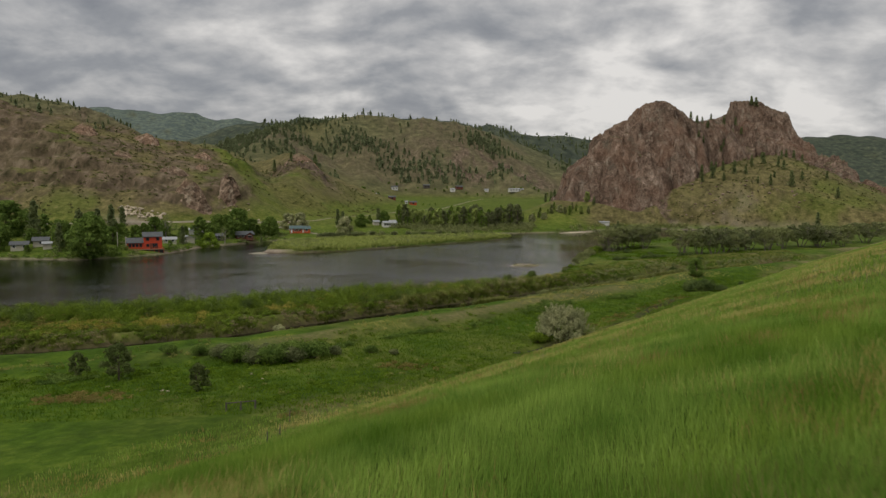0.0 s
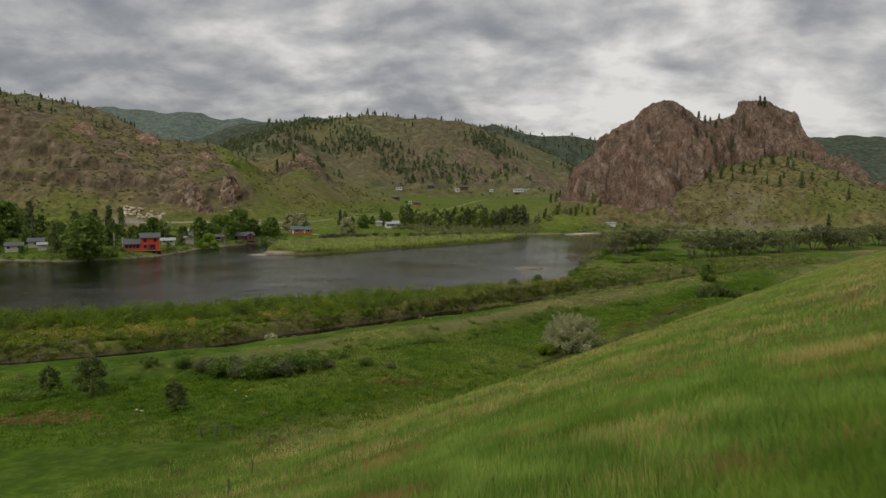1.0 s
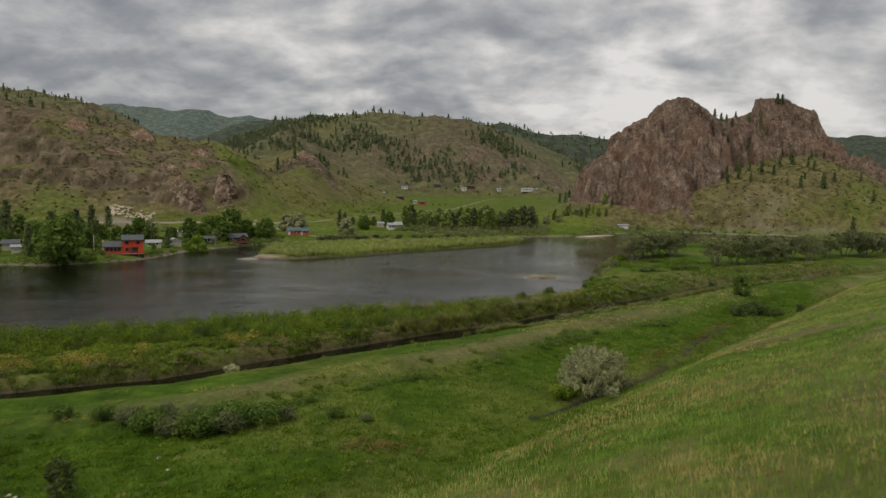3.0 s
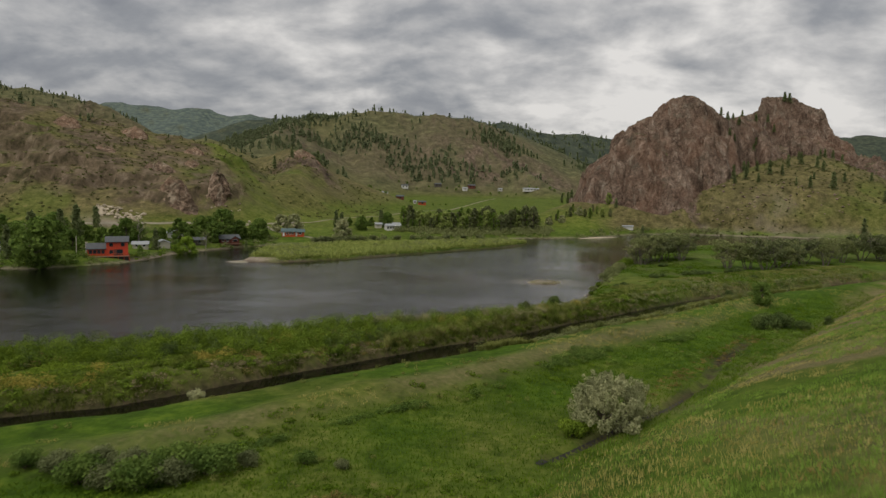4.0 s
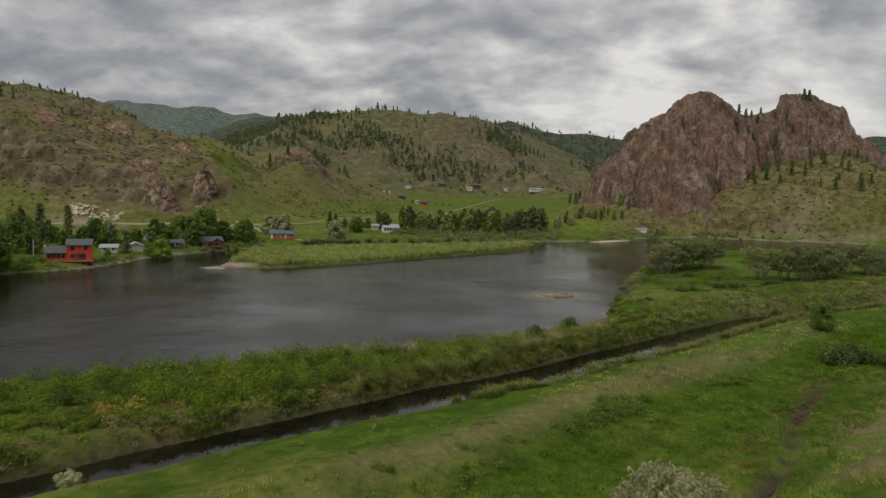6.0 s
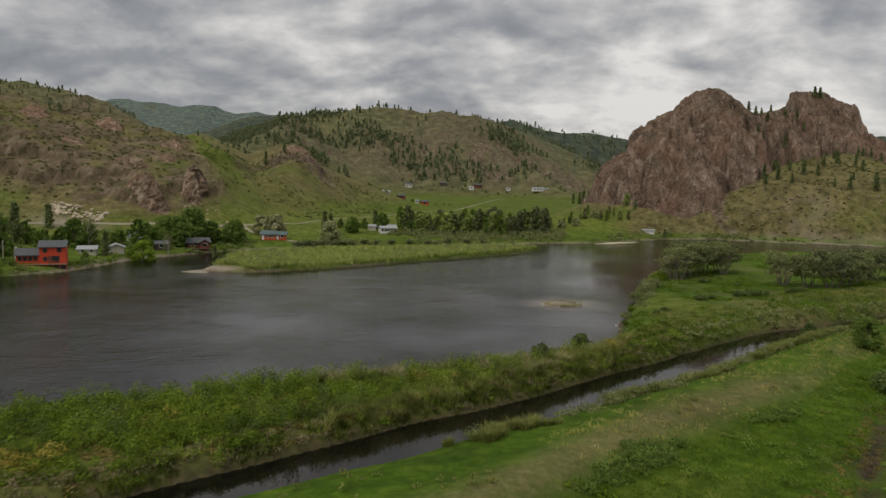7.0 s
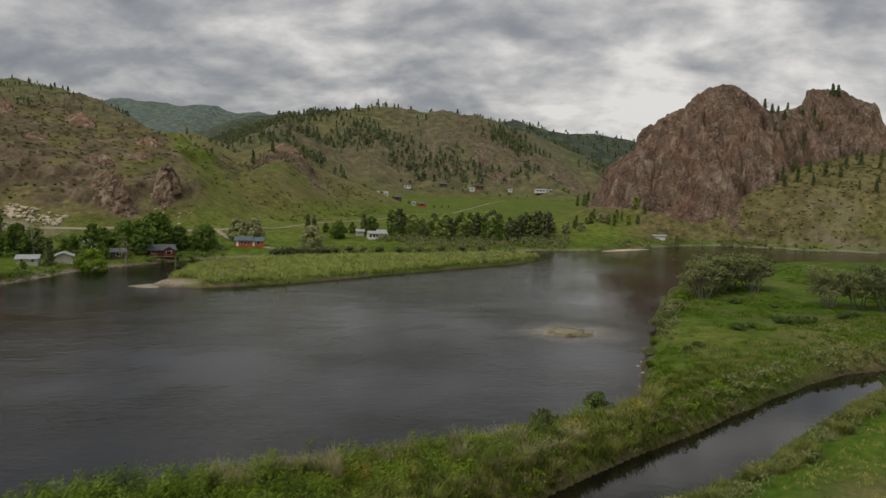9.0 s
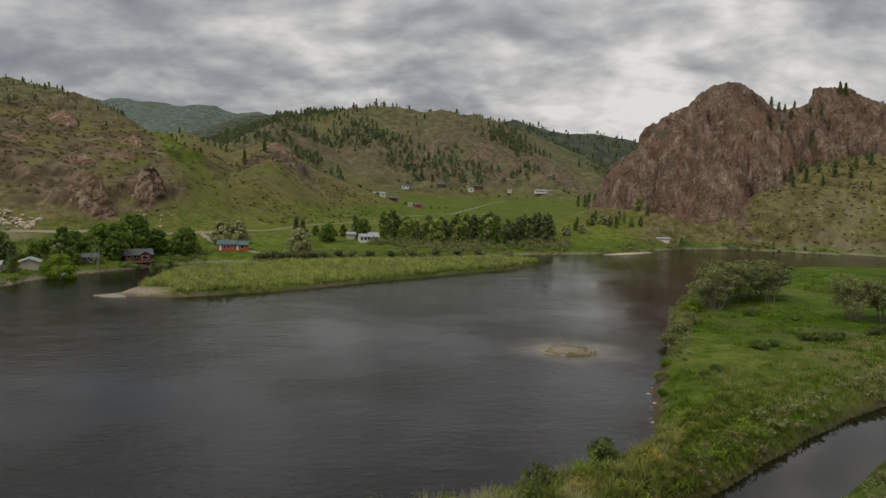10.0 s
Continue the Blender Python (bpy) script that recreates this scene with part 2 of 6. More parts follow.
def height(x, y, detail=True):
    x, y = np.asarray(x, float), np.asarray(y, float)
    rg, cg = river_gap(x, y), canal_gap(x, y)
    south = south_of_canal(x, y)
    is_isle = signed(x, y, ISLAND) > -6
    north = (~inside(x, y, RIVER)) & (y > np.interp(x, [p[0] for p in FAR_SHORE[::-1]], [p[1] for p in FAR_SHORE[::-1]]) - 8) & ~is_isle
    # near meadow with its berm beside the canal
    meadow = 1.0 + (0.085 - 0.05 * step(-14, 6, x)) * np.maximum(cg - 12, 0) + 1.9 * np.exp(-((cg - 14.0 + 3.0 * step(0, 25, x)) / 5.0) ** 2) * step(-70, -20, x) + 0.9 * np.exp(-((cg - 6.0) / 3.5) ** 2)
    meadow = np.minimum(meadow, 9) + 0.25 * fbm(x, y, 9, 3, 2)
    meadow = smooth_max(meadow, hill_slope(x, y), 1.6)
    meadow = meadow - 0.55 * np.exp(-(along(x, y, DITCH)[0] / 0.55) ** 2)
    levee = 1.7 + 0.5 * fbm(x, y, 16, 3, 8) + 1.0 * step(30, 60, x) * np.exp(-((cg - 12) / 8) ** 2)
    isle = 1.0 + 0.3 * fbm(x, y, 10, 2, 9)
    far = 1.0 + 7.0 * (1 - np.exp(-np.maximum(rg, 0) / 60)) + 0.018 * np.clip(rg, 0, 900) + 0.2 * fbm(x, y, 12, 3, 4)
    z = np.where(north, far, np.where(is_isle, isle, np.where(south, meadow, levee)))
    if detail:
        hills = np.full(np.shape(x), -50.0)
        wx, wy = x + 14 * fbm(x, y, 70, 2, 40), y + 14 * fbm(x, y, 70, 2, 41)
        for line, fall in RIDGES:
            top = along(x, y, line)
            d = 0.6 * top[0] + 0.4 * along(wx, wy, line)[0]
            soft = np.sqrt(d * d + 36) - 6
            hills = smooth_max(hills, top[1] - fall * soft, 5.0)
        rise = step(4, 60, hills)
        crag = crag_mask(x, y)
        hills = hills + rise * (5.0 * ridged(x, y, 90, 3, 50) + 1.6 * fbm(x, y, 22, 3, 51)) * step(10, 80, hills)
        near_crag = crag * step(560, 520, y)
        hills = hills + crag * (8.5 * ridged(x + 0.15 * y, 0.3 * y, 32, 4, 60) + 5.0 * ridged(x - 0.2 * y, 0.3 * y, 11, 3, 61) - 1.2)
        # the hill bulges under its lower crags
        hills = hills + 3 * np.exp(-(((x + 118) / 6.5) ** 2 + ((y - 351) / 9) ** 2)) + 2.5 * np.exp(-(((x + 129) / 7.5) ** 2 + ((y - 326) / 9) ** 2)) + 3.5 * np.exp(-(((x + 108) / 9) ** 2 + ((y - 492) / 10) ** 2))
        # cliff bands with ledges between them
        shift = 1.3 * fbm(x, y, 34, 3, 62) + 0.35 * fbm(x, y, 7, 2, 63)
        q = hills / 9.0 + shift
        hills = hills + near_crag * 0.45 * (9.0 * (np.floor(q) + step(0.34, 0.66, q - np.floor(q)) - shift) - hills)
        z = np.where(north, smooth_max(z, hills, 6.0), z)
    z = np.minimum(z, bank(rg, np.where(north, 0.35, 0.6)) + np.where(north, 0.7 * np.maximum(rg - 7, 0) * step(95, 125, x), 0))
    return np.where(north, z, np.minimum(z, bank(cg, np.where(south, 0.55, 1.1))))


def crag_mask(x, y):
    """Where the hillsides are bare broken rock."""
    m = step(-0.12, 0.22, fbm(x, y, 38, 4, 70) + 0.18 + 0.42 * step(-120, -165, x) + 0.14 * step(350, 390, y))
    m = m * step(300, 330, y) * step(470, 405, y) * step(-105, -135, x)
    knob = np.exp(-(((x + 118) / 13) ** 2 + ((y - 352) / 16) ** 2)) + np.exp(-(((x + 128) / 11) ** 2 + ((y - 326) / 12) ** 2)) + np.exp(-(((x + 106) / 20) ** 2 + ((y - 500) / 48) ** 2))
    mid = step(-0.1, 0.3, fbm(x, y, 110, 4, 72)) * step(850, 900, y) * step(1350, 1150, y) * 0.5
    return np.clip(m + 1.2 * knob + mid, 0, 1)


def ground_at(x, y):
    return float(height(np.array([x]), np.array([y]))[0])


# ---------- materials ----------
def material(name, build, rough=0.9):
    m = bpy.data.materials.new(name)
    m.use_nodes = True
    nt = m.node_tree
    shader = nt.nodes["Principled BSDF"]
    shader.inputs["Roughness"].default_value = rough
    shader.inputs["Specular IOR Level"].default_value = 0.06
    build(nt, shader)
    return m


def place_of(nt):
    return nt.nodes.new("ShaderNodeNewGeometry").outputs["Position"]


def bump(nt, shader, h, strength, distance):
    node = wire(nt, "ShaderNodeBump", in_Height=h, in_Strength=strength, in_Distance=distance)
    nt.links.new(node.outputs[0], shader.inputs["Normal"])


def ground_look(nt, s):
    pos = place_of(nt)
    cover = wire(nt, "ShaderNodeVertexColor")
    cover.layer_name = "cover"
    c = wire(nt, "ShaderNodeSeparateColor", in_Color=cover.outputs[0])
    extra = wire(nt, "ShaderNodeVertexColor")
    extra.layer_name = "extra"
    x = wire(nt, "ShaderNodeSeparateColor", in_Color=extra.outputs[0])
    fine, broad = noise_tex(nt, pos, 1.6, 6, 0.65), noise_tex(nt, pos, 0.06, 5, 0.6)
    mid = noise_tex(nt, pos, 0.33, 5, 0.6)
    mid = calc(nt, "ADD", calc(nt, "MULTIPLY", mid, 0.5), calc(nt, "MULTIPLY", noise_tex(nt, pos, 1.0, 6, 0.68, 0.3), 0.5))
    grass = ramp(nt, mid, [(0.38, (0.050, 0.075, 0.010)), (0.48, (0.090, 0.115, 0.018)), (0.56, (0.13, 0.145, 0.030)), (0.66, (0.19, 0.17, 0.06))])
    lush = ramp(nt, mid, [(0.36, (0.026, 0.052, 0.004)), (0.50, (0.048, 0.090, 0.007)), (0.60, (0.078, 0.124, 0.011)), (0.70, (0.130, 0.150, 0.020))])
    straw = ramp(nt, fine, [(0.30, (0.088, 0.090, 0.030)), (0.52, (0.15, 0.13, 0.057)), (0.72, (0.22, 0.18, 0.09))])
    rock = ramp(nt, noise_tex(nt, wire(nt, "ShaderNodeMapping", in_Vector=pos, in_Scale=(1.0, 0.6, 0.55)).outputs[0], 0.2, 9, 0.7, 0.4), [(0.36, (0.042, 0.034, 0.022)), (0.46, (0.092, 0.068, 0.046)), (0.54, (0.138, 0.100, 0.070)), (0.66, (0.22, 0.170, 0.125))])
    sand = ramp(nt, fine, [(0.30, (0.13, 0.10, 0.075)), (0.55, (0.24, 0.20, 0.15)), (0.75, (0.34, 0.29, 0.22))])
    # farthest forest: the blue-green paleness puts distance haze into the colour
    hazy_wood = ramp(nt, noise_tex(nt, pos, 0.045, 6, 0.7), [(0.38, (0.065, 0.086, 0.078)), (0.52, (0.094, 0.118, 0.10)), (0.64, (0.14, 0.168, 0.12))])
    olive = ramp(nt, mid, [(0.36, (0.060, 0.057, 0.020)), (0.48, (0.106, 0.093, 0.036)), (0.58, (0.150, 0.126, 0.055)), (0.66, (0.20, 0.164, 0.084))])
    blotch = calc(nt, "MULTIPLY", calc(nt, "SUBTRACT", fine, 0.5), 1.5)

    def edge(w):
        return calc(nt, "MINIMUM", calc(nt, "MAXIMUM", calc(nt, "ADD", w, calc(nt, "MULTIPLY", blotch, calc(nt, "MULTIPLY", w, calc(nt, "SUBTRACT", 1.0, w)))), 0.0), 1.0)
    tone = mix(nt, edge(c.outputs[2]), grass, lush)
    third = wire(nt, "ShaderNodeVertexColor")
    third.layer_name = "third"
    o = wire(nt, "ShaderNodeSeparateColor", in_Color=third.outputs[0])
    mottle = ramp(nt, noise_tex(nt, pos, 0.22, 5, 0.7), [(0.36, 0.6), (0.50, 1.0), (0.64, 1.3)])
    tone = mix(nt, o.outputs[0], tone, mix(nt, 1.0, olive, mottle, "MULTIPLY"))
    sage = ramp(nt, noise_tex(nt, pos, 0.10, 7, 0.66), [(0.36, (0.046, 0.050, 0.024)), (0.50, (0.090, 0.091, 0.042)), (0.64, (0.150, 0.142, 0.070))])
    tone = mix(nt, o.outputs[1], tone, sage)
    tone = mix(nt, edge(c.outputs[1]), tone, straw)
    tone = mix(nt, edge(c.outputs[0]), tone, rock)
    tone = mix(nt, edge(x.outputs[1]), tone, hazy_wood)
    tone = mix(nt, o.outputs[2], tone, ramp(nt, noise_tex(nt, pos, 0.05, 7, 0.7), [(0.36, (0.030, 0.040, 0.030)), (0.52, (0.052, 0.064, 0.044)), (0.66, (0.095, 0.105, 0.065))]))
    tone = mix(nt, edge(x.outputs[0]), tone, sand)
    tone = mix(nt, edge(x.outputs[2]), tone, ramp(nt, fine, [(0.35, (0.026, 0.020, 0.014)), (0.65, (0.085, 0.062, 0.040))]))
    vary = ramp(nt, broad, [(0.3, 0.78), (0.7, 1.2)])
    tone = mix(nt, 1.0, tone, vary, "MULTIPLY")
    nt.links.new(tone, s.inputs["Base Color"])
    bump(nt, s, calc(nt, "ADD", fine, calc(nt, "MULTIPLY", noise_tex(nt, pos, 0.35, 6, 0.7), calc(nt, "MULTIPLY", c.outputs[0], 5.0))), 0.9, 0.3)


def rock_look(nt, s, gain=1.0):
    pos = place_of(nt)
    tall = wire(nt, "ShaderNodeMapping", in_Vector=pos, in_Rotation=(0.0, 0.45, 0.0), in_Scale=(1.0, 1.0, 0.4)).outputs[0]
    streak = noise_tex(nt, tall, 0.16, 9, 0.66, 0.5)
    blot = noise_tex(nt, pos, 0.04, 5, 0.6)
    tone = ramp(nt, streak, [(0.30, (0.060, 0.042, 0.031)), (0.42, (0.122, 0.084, 0.061)), (0.52, (0.182, 0.128, 0.093)), (0.62, (0.255, 0.190, 0.143)), (0.74, (0.38, 0.30, 0.235))])
    grit = ramp(nt, noise_tex(nt, pos, 0.7, 8, 0.76, 0.3), [(0.36, 0.55), (0.50, 1.05), (0.64, 1.62)])
    tone = mix(nt, 1.0, tone, grit, "MULTIPLY")
    red = mix(nt, ramp(nt, blot, [(0.45, 0.0), (0.62, 0.4)]), tone, (0.205, 0.112, 0.070))
    lichen = mix(nt, ramp(nt, noise_tex(nt, pos, 0.10, 6, 0.65), [(0.54, 0.0), (0.70, 0.55)]), red, (0.165, 0.150, 0.110))
    vein = noise_tex(nt, wire(nt, "ShaderNodeMapping", in_Vector=pos, in_Rotation=(0.0, -0.5, 0.0), in_Scale=(1.0, 0.5, 0.3)).outputs[0], 0.24, 6, 0.6, 0.5)
    lichen = mix(nt, ramp(nt, vein, [(0.58, 0.0), (0.68, 0.65)]), lichen, (0.36, 0.30, 0.23))
    # scree and thin grass lie where the rock is less steep
    cover = wire(nt, "ShaderNodeVertexColor")
    cover.layer_name = "cover"
    c = wire(nt, "ShaderNodeSeparateColor", in_Color=cover.outputs[0])
    tone = mix(nt, c.outputs[2], lichen, ramp(nt, noise_tex(nt, pos, 0.5, 6, 0.65), [(0.35, (0.055, 0.075, 0.022)), (0.6, (0.12, 0.115, 0.05))]))
    if gain != 1.0:
        tone = mix(nt, 1.0, tone, (gain, gain, 0.95 * gain), "MULTIPLY")
    nt.links.new(tone, s.inputs["Base Color"])
    # wandering fissures
    fissure = calc(nt, "ABSOLUTE", calc(nt, "SUBTRACT", noise_tex(nt, tall, 0.12, 3, 0.5, 0.2), 0.5))
    cut = ramp(nt, fissure, [(0.0, 0.0), (0.035, 1.0)])
    bump(nt, s, calc(nt, "ADD", calc(nt, "MULTIPLY", cut, 0.35), calc(nt, "MULTIPLY", noise_tex(nt, tall, 0.6, 8, 0.66), 1.3)), 1.0, 2.2)


def water_look(nt, s):
    pos = place_of(nt)
    patch = noise_tex(nt, pos, 0.02, 4, 0.5)
    tone = ramp(nt, patch, [(0.42, (0.0012, 0.0013, 0.0012)), (0.58, (0.0035, 0.0029, 0.0021)), (0.70, (0.019, 0.0135, 0.008))])
    # the bed shows through the shallows round the gravel bar
    off = wire(nt, "ShaderNodeVectorMath", op="SUBTRACT", in0=pos, in1=(27.6, 180.0, 0.0)).outputs[0]
    off = wire(nt, "ShaderNodeVectorMath", op="MULTIPLY", in0=off, in1=(0.062, 0.072, 0.0)).outputs[0]
    far_off = calc(nt, "ADD", wire(nt, "ShaderNodeVectorMath", op="LENGTH", in0=off).outputs[1], calc(nt, "MULTIPLY", noise_tex(nt, pos, 0.15, 4, 0.6), 0.6))
    tone = mix(nt, ramp(nt, far_off, [(0.50, 0.8), (1.30, 0.0)]), tone, (0.19, 0.155, 0.12))
    nt.links.new(tone, s.inputs["Base Color"])
    s.inputs["Roughness"].default_value = 0.11
    s.inputs["IOR"].default_value = 1.33
    s.inputs["Specular IOR Level"].default_value = 0.6
    calm = ramp(nt, noise_tex(nt, pos, 0.03, 3, 0.5), [(0.36, 0.3), (0.50, 0.85), (0.64, 1.7)])
    stretch = wire(nt, "ShaderNodeMapping", in_Vector=pos, in_Rotation=(0, 0, -0.45), in_Scale=(0.55, 1.0, 1.0)).outputs[0]
    rip = calc(nt, "ADD", noise_tex(nt, stretch, 1.1, 4, 0.6), calc(nt, "MULTIPLY", noise_tex(nt, stretch, 0.22, 3, 0.5), 1.1))
    bump(nt, s, calc(nt, "MULTIPLY", rip, calm), 0.8, 0.14)


def canal_look(nt, s):
    pos = place_of(nt)
    nt.links.new(ramp(nt, noise_tex(nt, pos, 0.08, 4, 0.5), [(0.4, (0.004, 0.0042, 0.003)), (0.65, (0.012, 0.010, 0.006))]), s.inputs["Base Color"])
    s.inputs["Roughness"].default_value = 0.05
    s.inputs["IOR"].default_value = 1.33
    s.inputs["Specular IOR Level"].default_value = 0.5
    bump(nt, s, noise_tex(nt, pos, 0.9, 3, 0.5), 0.25, 0.03)


def leafy(dark, light, spread=0.15, patch=0.45, thin_part=0.4):
    def build(nt, s):
        info = nt.nodes.new("ShaderNodeObjectInfo")
        isle = nt.nodes.new("ShaderNodeNewGeometry").outputs["Random Per Island"]
        lumps = ramp(nt, noise_tex(nt, place_of(nt), patch, 4, 0.6), [(0.36, 0.0), (0.64, 1.0)])
        fac = calc(nt, "ADD", calc(nt, "MULTIPLY", isle, 0.45 - spread), calc(nt, "MULTIPLY", info.outputs["Random"], spread))
        fac = calc(nt, "ADD", fac, calc(nt, "MULTIPLY", lumps, 0.55))
        tone = ramp(nt, fac, [(0.10, dark), (0.90, light)])
        nt.links.new(tone, s.inputs["Base Color"])
        s.inputs["Roughness"].default_value = 0.75
        s.inputs["Specular IOR Level"].default_value = 0.06
        thin = wire(nt, "ShaderNodeBsdfTranslucent", in_Color=tone)
        both = wire(nt, "ShaderNodeMixShader", in_Fac=thin_part)
        nt.links.new(s.outputs[0], both.inputs[1])
        nt.links.new(thin.outputs[0], both.inputs[2])
        nt.links.new(both.outputs[0], nt.nodes["Material Output"].inputs[0])
    return build


def plain(colour, size=3.0, vary=0.25, rough=0.8, metal=0.0):
    """A paint or bare stuff with grain and broad stains."""
    def build(nt, s):
        at = nt.nodes.new("ShaderNodeTexCoord").outputs["Object"]
        n = calc(nt, "ADD", calc(nt, "MULTIPLY", noise_tex(nt, at, size, 6, 0.65), 0.6), calc(nt, "MULTIPLY", noise_tex(nt, at, size * 0.13, 3, 0.5), 0.4))
        lo, hi = tuple(v * (1 - vary) for v in colour), tuple(min(1, v * (1 + vary)) for v in colour)
        nt.links.new(ramp(nt, n, [(0.32, lo), (0.68, hi)]), s.inputs["Base Color"])
        s.inputs["Roughness"].default_value = rough
        s.inputs["Metallic"].default_value = metal
        s.inputs["Specular IOR Level"].default_value = 0.3
        bump(nt, s, n, 0.25, 0.02)
    return build


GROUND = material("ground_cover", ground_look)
ROCK = material("butte_rock", rock_look)
PALE_ROCK = material("outcrop_rock", lambda nt, s: rock_look(nt, s, 1.35))
WATER = material("river_water", water_look)
CANAL_WATER = material("canal_water", canal_look)
LEAF = material("broad_leaves", leafy((0.081, 0.138, 0.023), (0.230, 0.328, 0.057)))
LEAF_LIGHT = material("light_leaves", leafy((0.11, 0.18, 0.02), (0.26, 0.36, 0.045)))
LEAF_DULL = material("dull_leaves", leafy((0.13, 0.155, 0.055), (0.31, 0.325, 0.135)))
SILVER = material("silver_leaves", leafy((0.20, 0.215, 0.10), (0.46, 0.455, 0.24), thin_part=0.25))
# needle colour lightened to paint haze over the distant pines
HAZED_NEEDLE = material("hazed_pine_needles", leafy((0.115, 0.150, 0.075), (0.27, 0.30, 0.155)))
NEEDLE = material("pine_needles", leafy((0.088, 0.120, 0.048), (0.240, 0.272, 0.112)))
PALE_NEEDLE = material("open_pine_needles", leafy((0.055, 0.080, 0.024), (0.155, 0.185, 0.060)))
SHRUB = material("hill_shrub_leaves", leafy((0.094, 0.105, 0.039), (0.187, 0.187, 0.072)))
SCRUB = material("willow_scrub", leafy((0.034, 0.064, 0.006), (0.210, 0.290, 0.030), thin_part=0.2))
STRIP_LEAF = material("strip_leaves", leafy((0.060, 0.105, 0.012), (0.205, 0.285, 0.036), thin_part=0.2))
RUSSET = material("russet_scrub", leafy((0.14, 0.11, 0.035), (0.34, 0.265, 0.09)))
BLADE = material("grass_blades", leafy((0.105, 0.205, 0.026), (0.345, 0.475, 0.095)))
LUSH = material("lush_blades", leafy((0.045, 0.098, 0.006), (0.155, 0.230, 0.019)))
STRIP_BLADE = material("strip_grass_blades", leafy((0.040, 0.068, 0.010), (0.200, 0.235, 0.040), thin_part=0.25))
REED = material("reed_blades", leafy((0.085, 0.115, 0.017), (0.330, 0.330, 0.105)))
ISLE_REED = material("island_reed_blades", leafy((0.150, 0.205, 0.040), (0.47, 0.50, 0.155)))
DEEP = material("deep_green_blades", leafy((0.085, 0.175, 0.016), (0.27, 0.38, 0.06)))
PALE_REED = material("pale_reed_blades", leafy((0.17, 0.17, 0.07), (0.44, 0.40, 0.22)))
OCHRE = material("ochre_scrub", leafy((0.21, 0.17, 0.030), (0.46, 0.38, 0.085)))
DARK_LEAF = material("dark_leaves", leafy((0.050, 0.078, 0.022), (0.145, 0.185, 0.055), thin_part=0.22))
VILLAGE_LEAF = material("village_leaves", leafy((0.066, 0.116, 0.024), (0.205, 0.285, 0.060)))
WILLOW_LEAF = material("grey_willow_leaves", leafy((0.085, 0.105, 0.040), (0.235, 0.255, 0.115)))
GROVE_LEAF = material("grove_leaves", leafy((0.155, 0.205, 0.055), (0.40, 0.46, 0.135)))
BANK_SCRUB = material("brown_bank_scrub", leafy((0.13, 0.115, 0.055), (0.34, 0.28, 0.16)))
DRY = material("dry_blades", leafy((0.308, 0.264, 0.066), (0.605, 0.517, 0.198)))
REDDISH = material("reddish_blades", leafy((0.225, 0.155, 0.050), (0.43, 0.31, 0.115)))
BARK = material("bark", plain((0.11, 0.085, 0.065), 4.0, 0.4, 0.95))
GREY_BARK = material("grey_willow_bark", plain((0.15, 0.13, 0.105), 4.0, 0.4, 0.95))
PALE_BARK = material("pale_bark", plain((0.28, 0.25, 0.21), 4.0, 0.3, 0.95))
RED_WALL = material("red_siding", plain((0.50, 0.062, 0.026), 2.0, 0.18, 0.6))
ORANGE_WALL = material("orange_red_siding", plain((0.40, 0.075, 0.025), 2.0, 0.18, 0.6))
BROWN_WALL = material("brown_siding", plain((0.14, 0.045, 0.03), 2.0, 0.25, 0.7))
WHITE_WALL = material("white_siding", plain((0.60, 0.59, 0.56), 2.0, 0.10, 0.6))
CREAM_WALL = material("cream_siding", plain((0.44, 0.41, 0.33), 2.0, 0.12, 0.6))
GREY_ROOF = material("grey_shingles", plain((0.085, 0.09, 0.092), 6.0, 0.25, 0.9))
GREEN_ROOF = material("green_metal_roof", plain((0.070, 0.108, 0.105), 2.0, 0.2, 0.6))
WHITE_ROOF = material("pale_metal_roof", plain((0.27, 0.28, 0.28), 1.0, 0.15, 0.5))
DARK_TRIM = material("dark_trim", plain((0.03, 0.03, 0.03), 3.0, 0.2, 0.6))
WHITE_TRIM = material("white_trim", plain((0.72, 0.72, 0.70), 3.0, 0.08, 0.5))
TIMBER = material("weathered_timber", plain((0.19, 0.11, 0.07), 5.0, 0.3, 0.9))
GREY_WOOD = material("grey_fence_wood", plain((0.095, 0.083, 0.07), 6.0, 0.3, 0.95))
STONE = material("pale_stone", plain((0.41, 0.345, 0.25), 1.2, 0.35, 0.95))
DARK_STONE = material("brown_stone", plain((0.20, 0.145, 0.11), 1.2, 0.4, 0.95))
DARK_DITCH = material("dark_ditch", plain((0.020, 0.018, 0.013), 3.0, 0.4, 0.7))
SHOAL_GRAVEL = material("shoal_gravel", plain((0.21, 0.18, 0.125), 1.1, 0.45, 0.8))
GRAVEL = material("road_gravel", plain((0.23, 0.205, 0.145), 1.5, 0.2, 0.95))


def glass_look(nt, s):
    s.inputs["Base Color"].default_value = (0.02, 0.025, 0.03, 1)
    s.inputs["Roughness"].default_value = 0.06
    s.inputs["Specular IOR Level"].default_value = 0.6


GLASS = material("window_glass", glass_look)


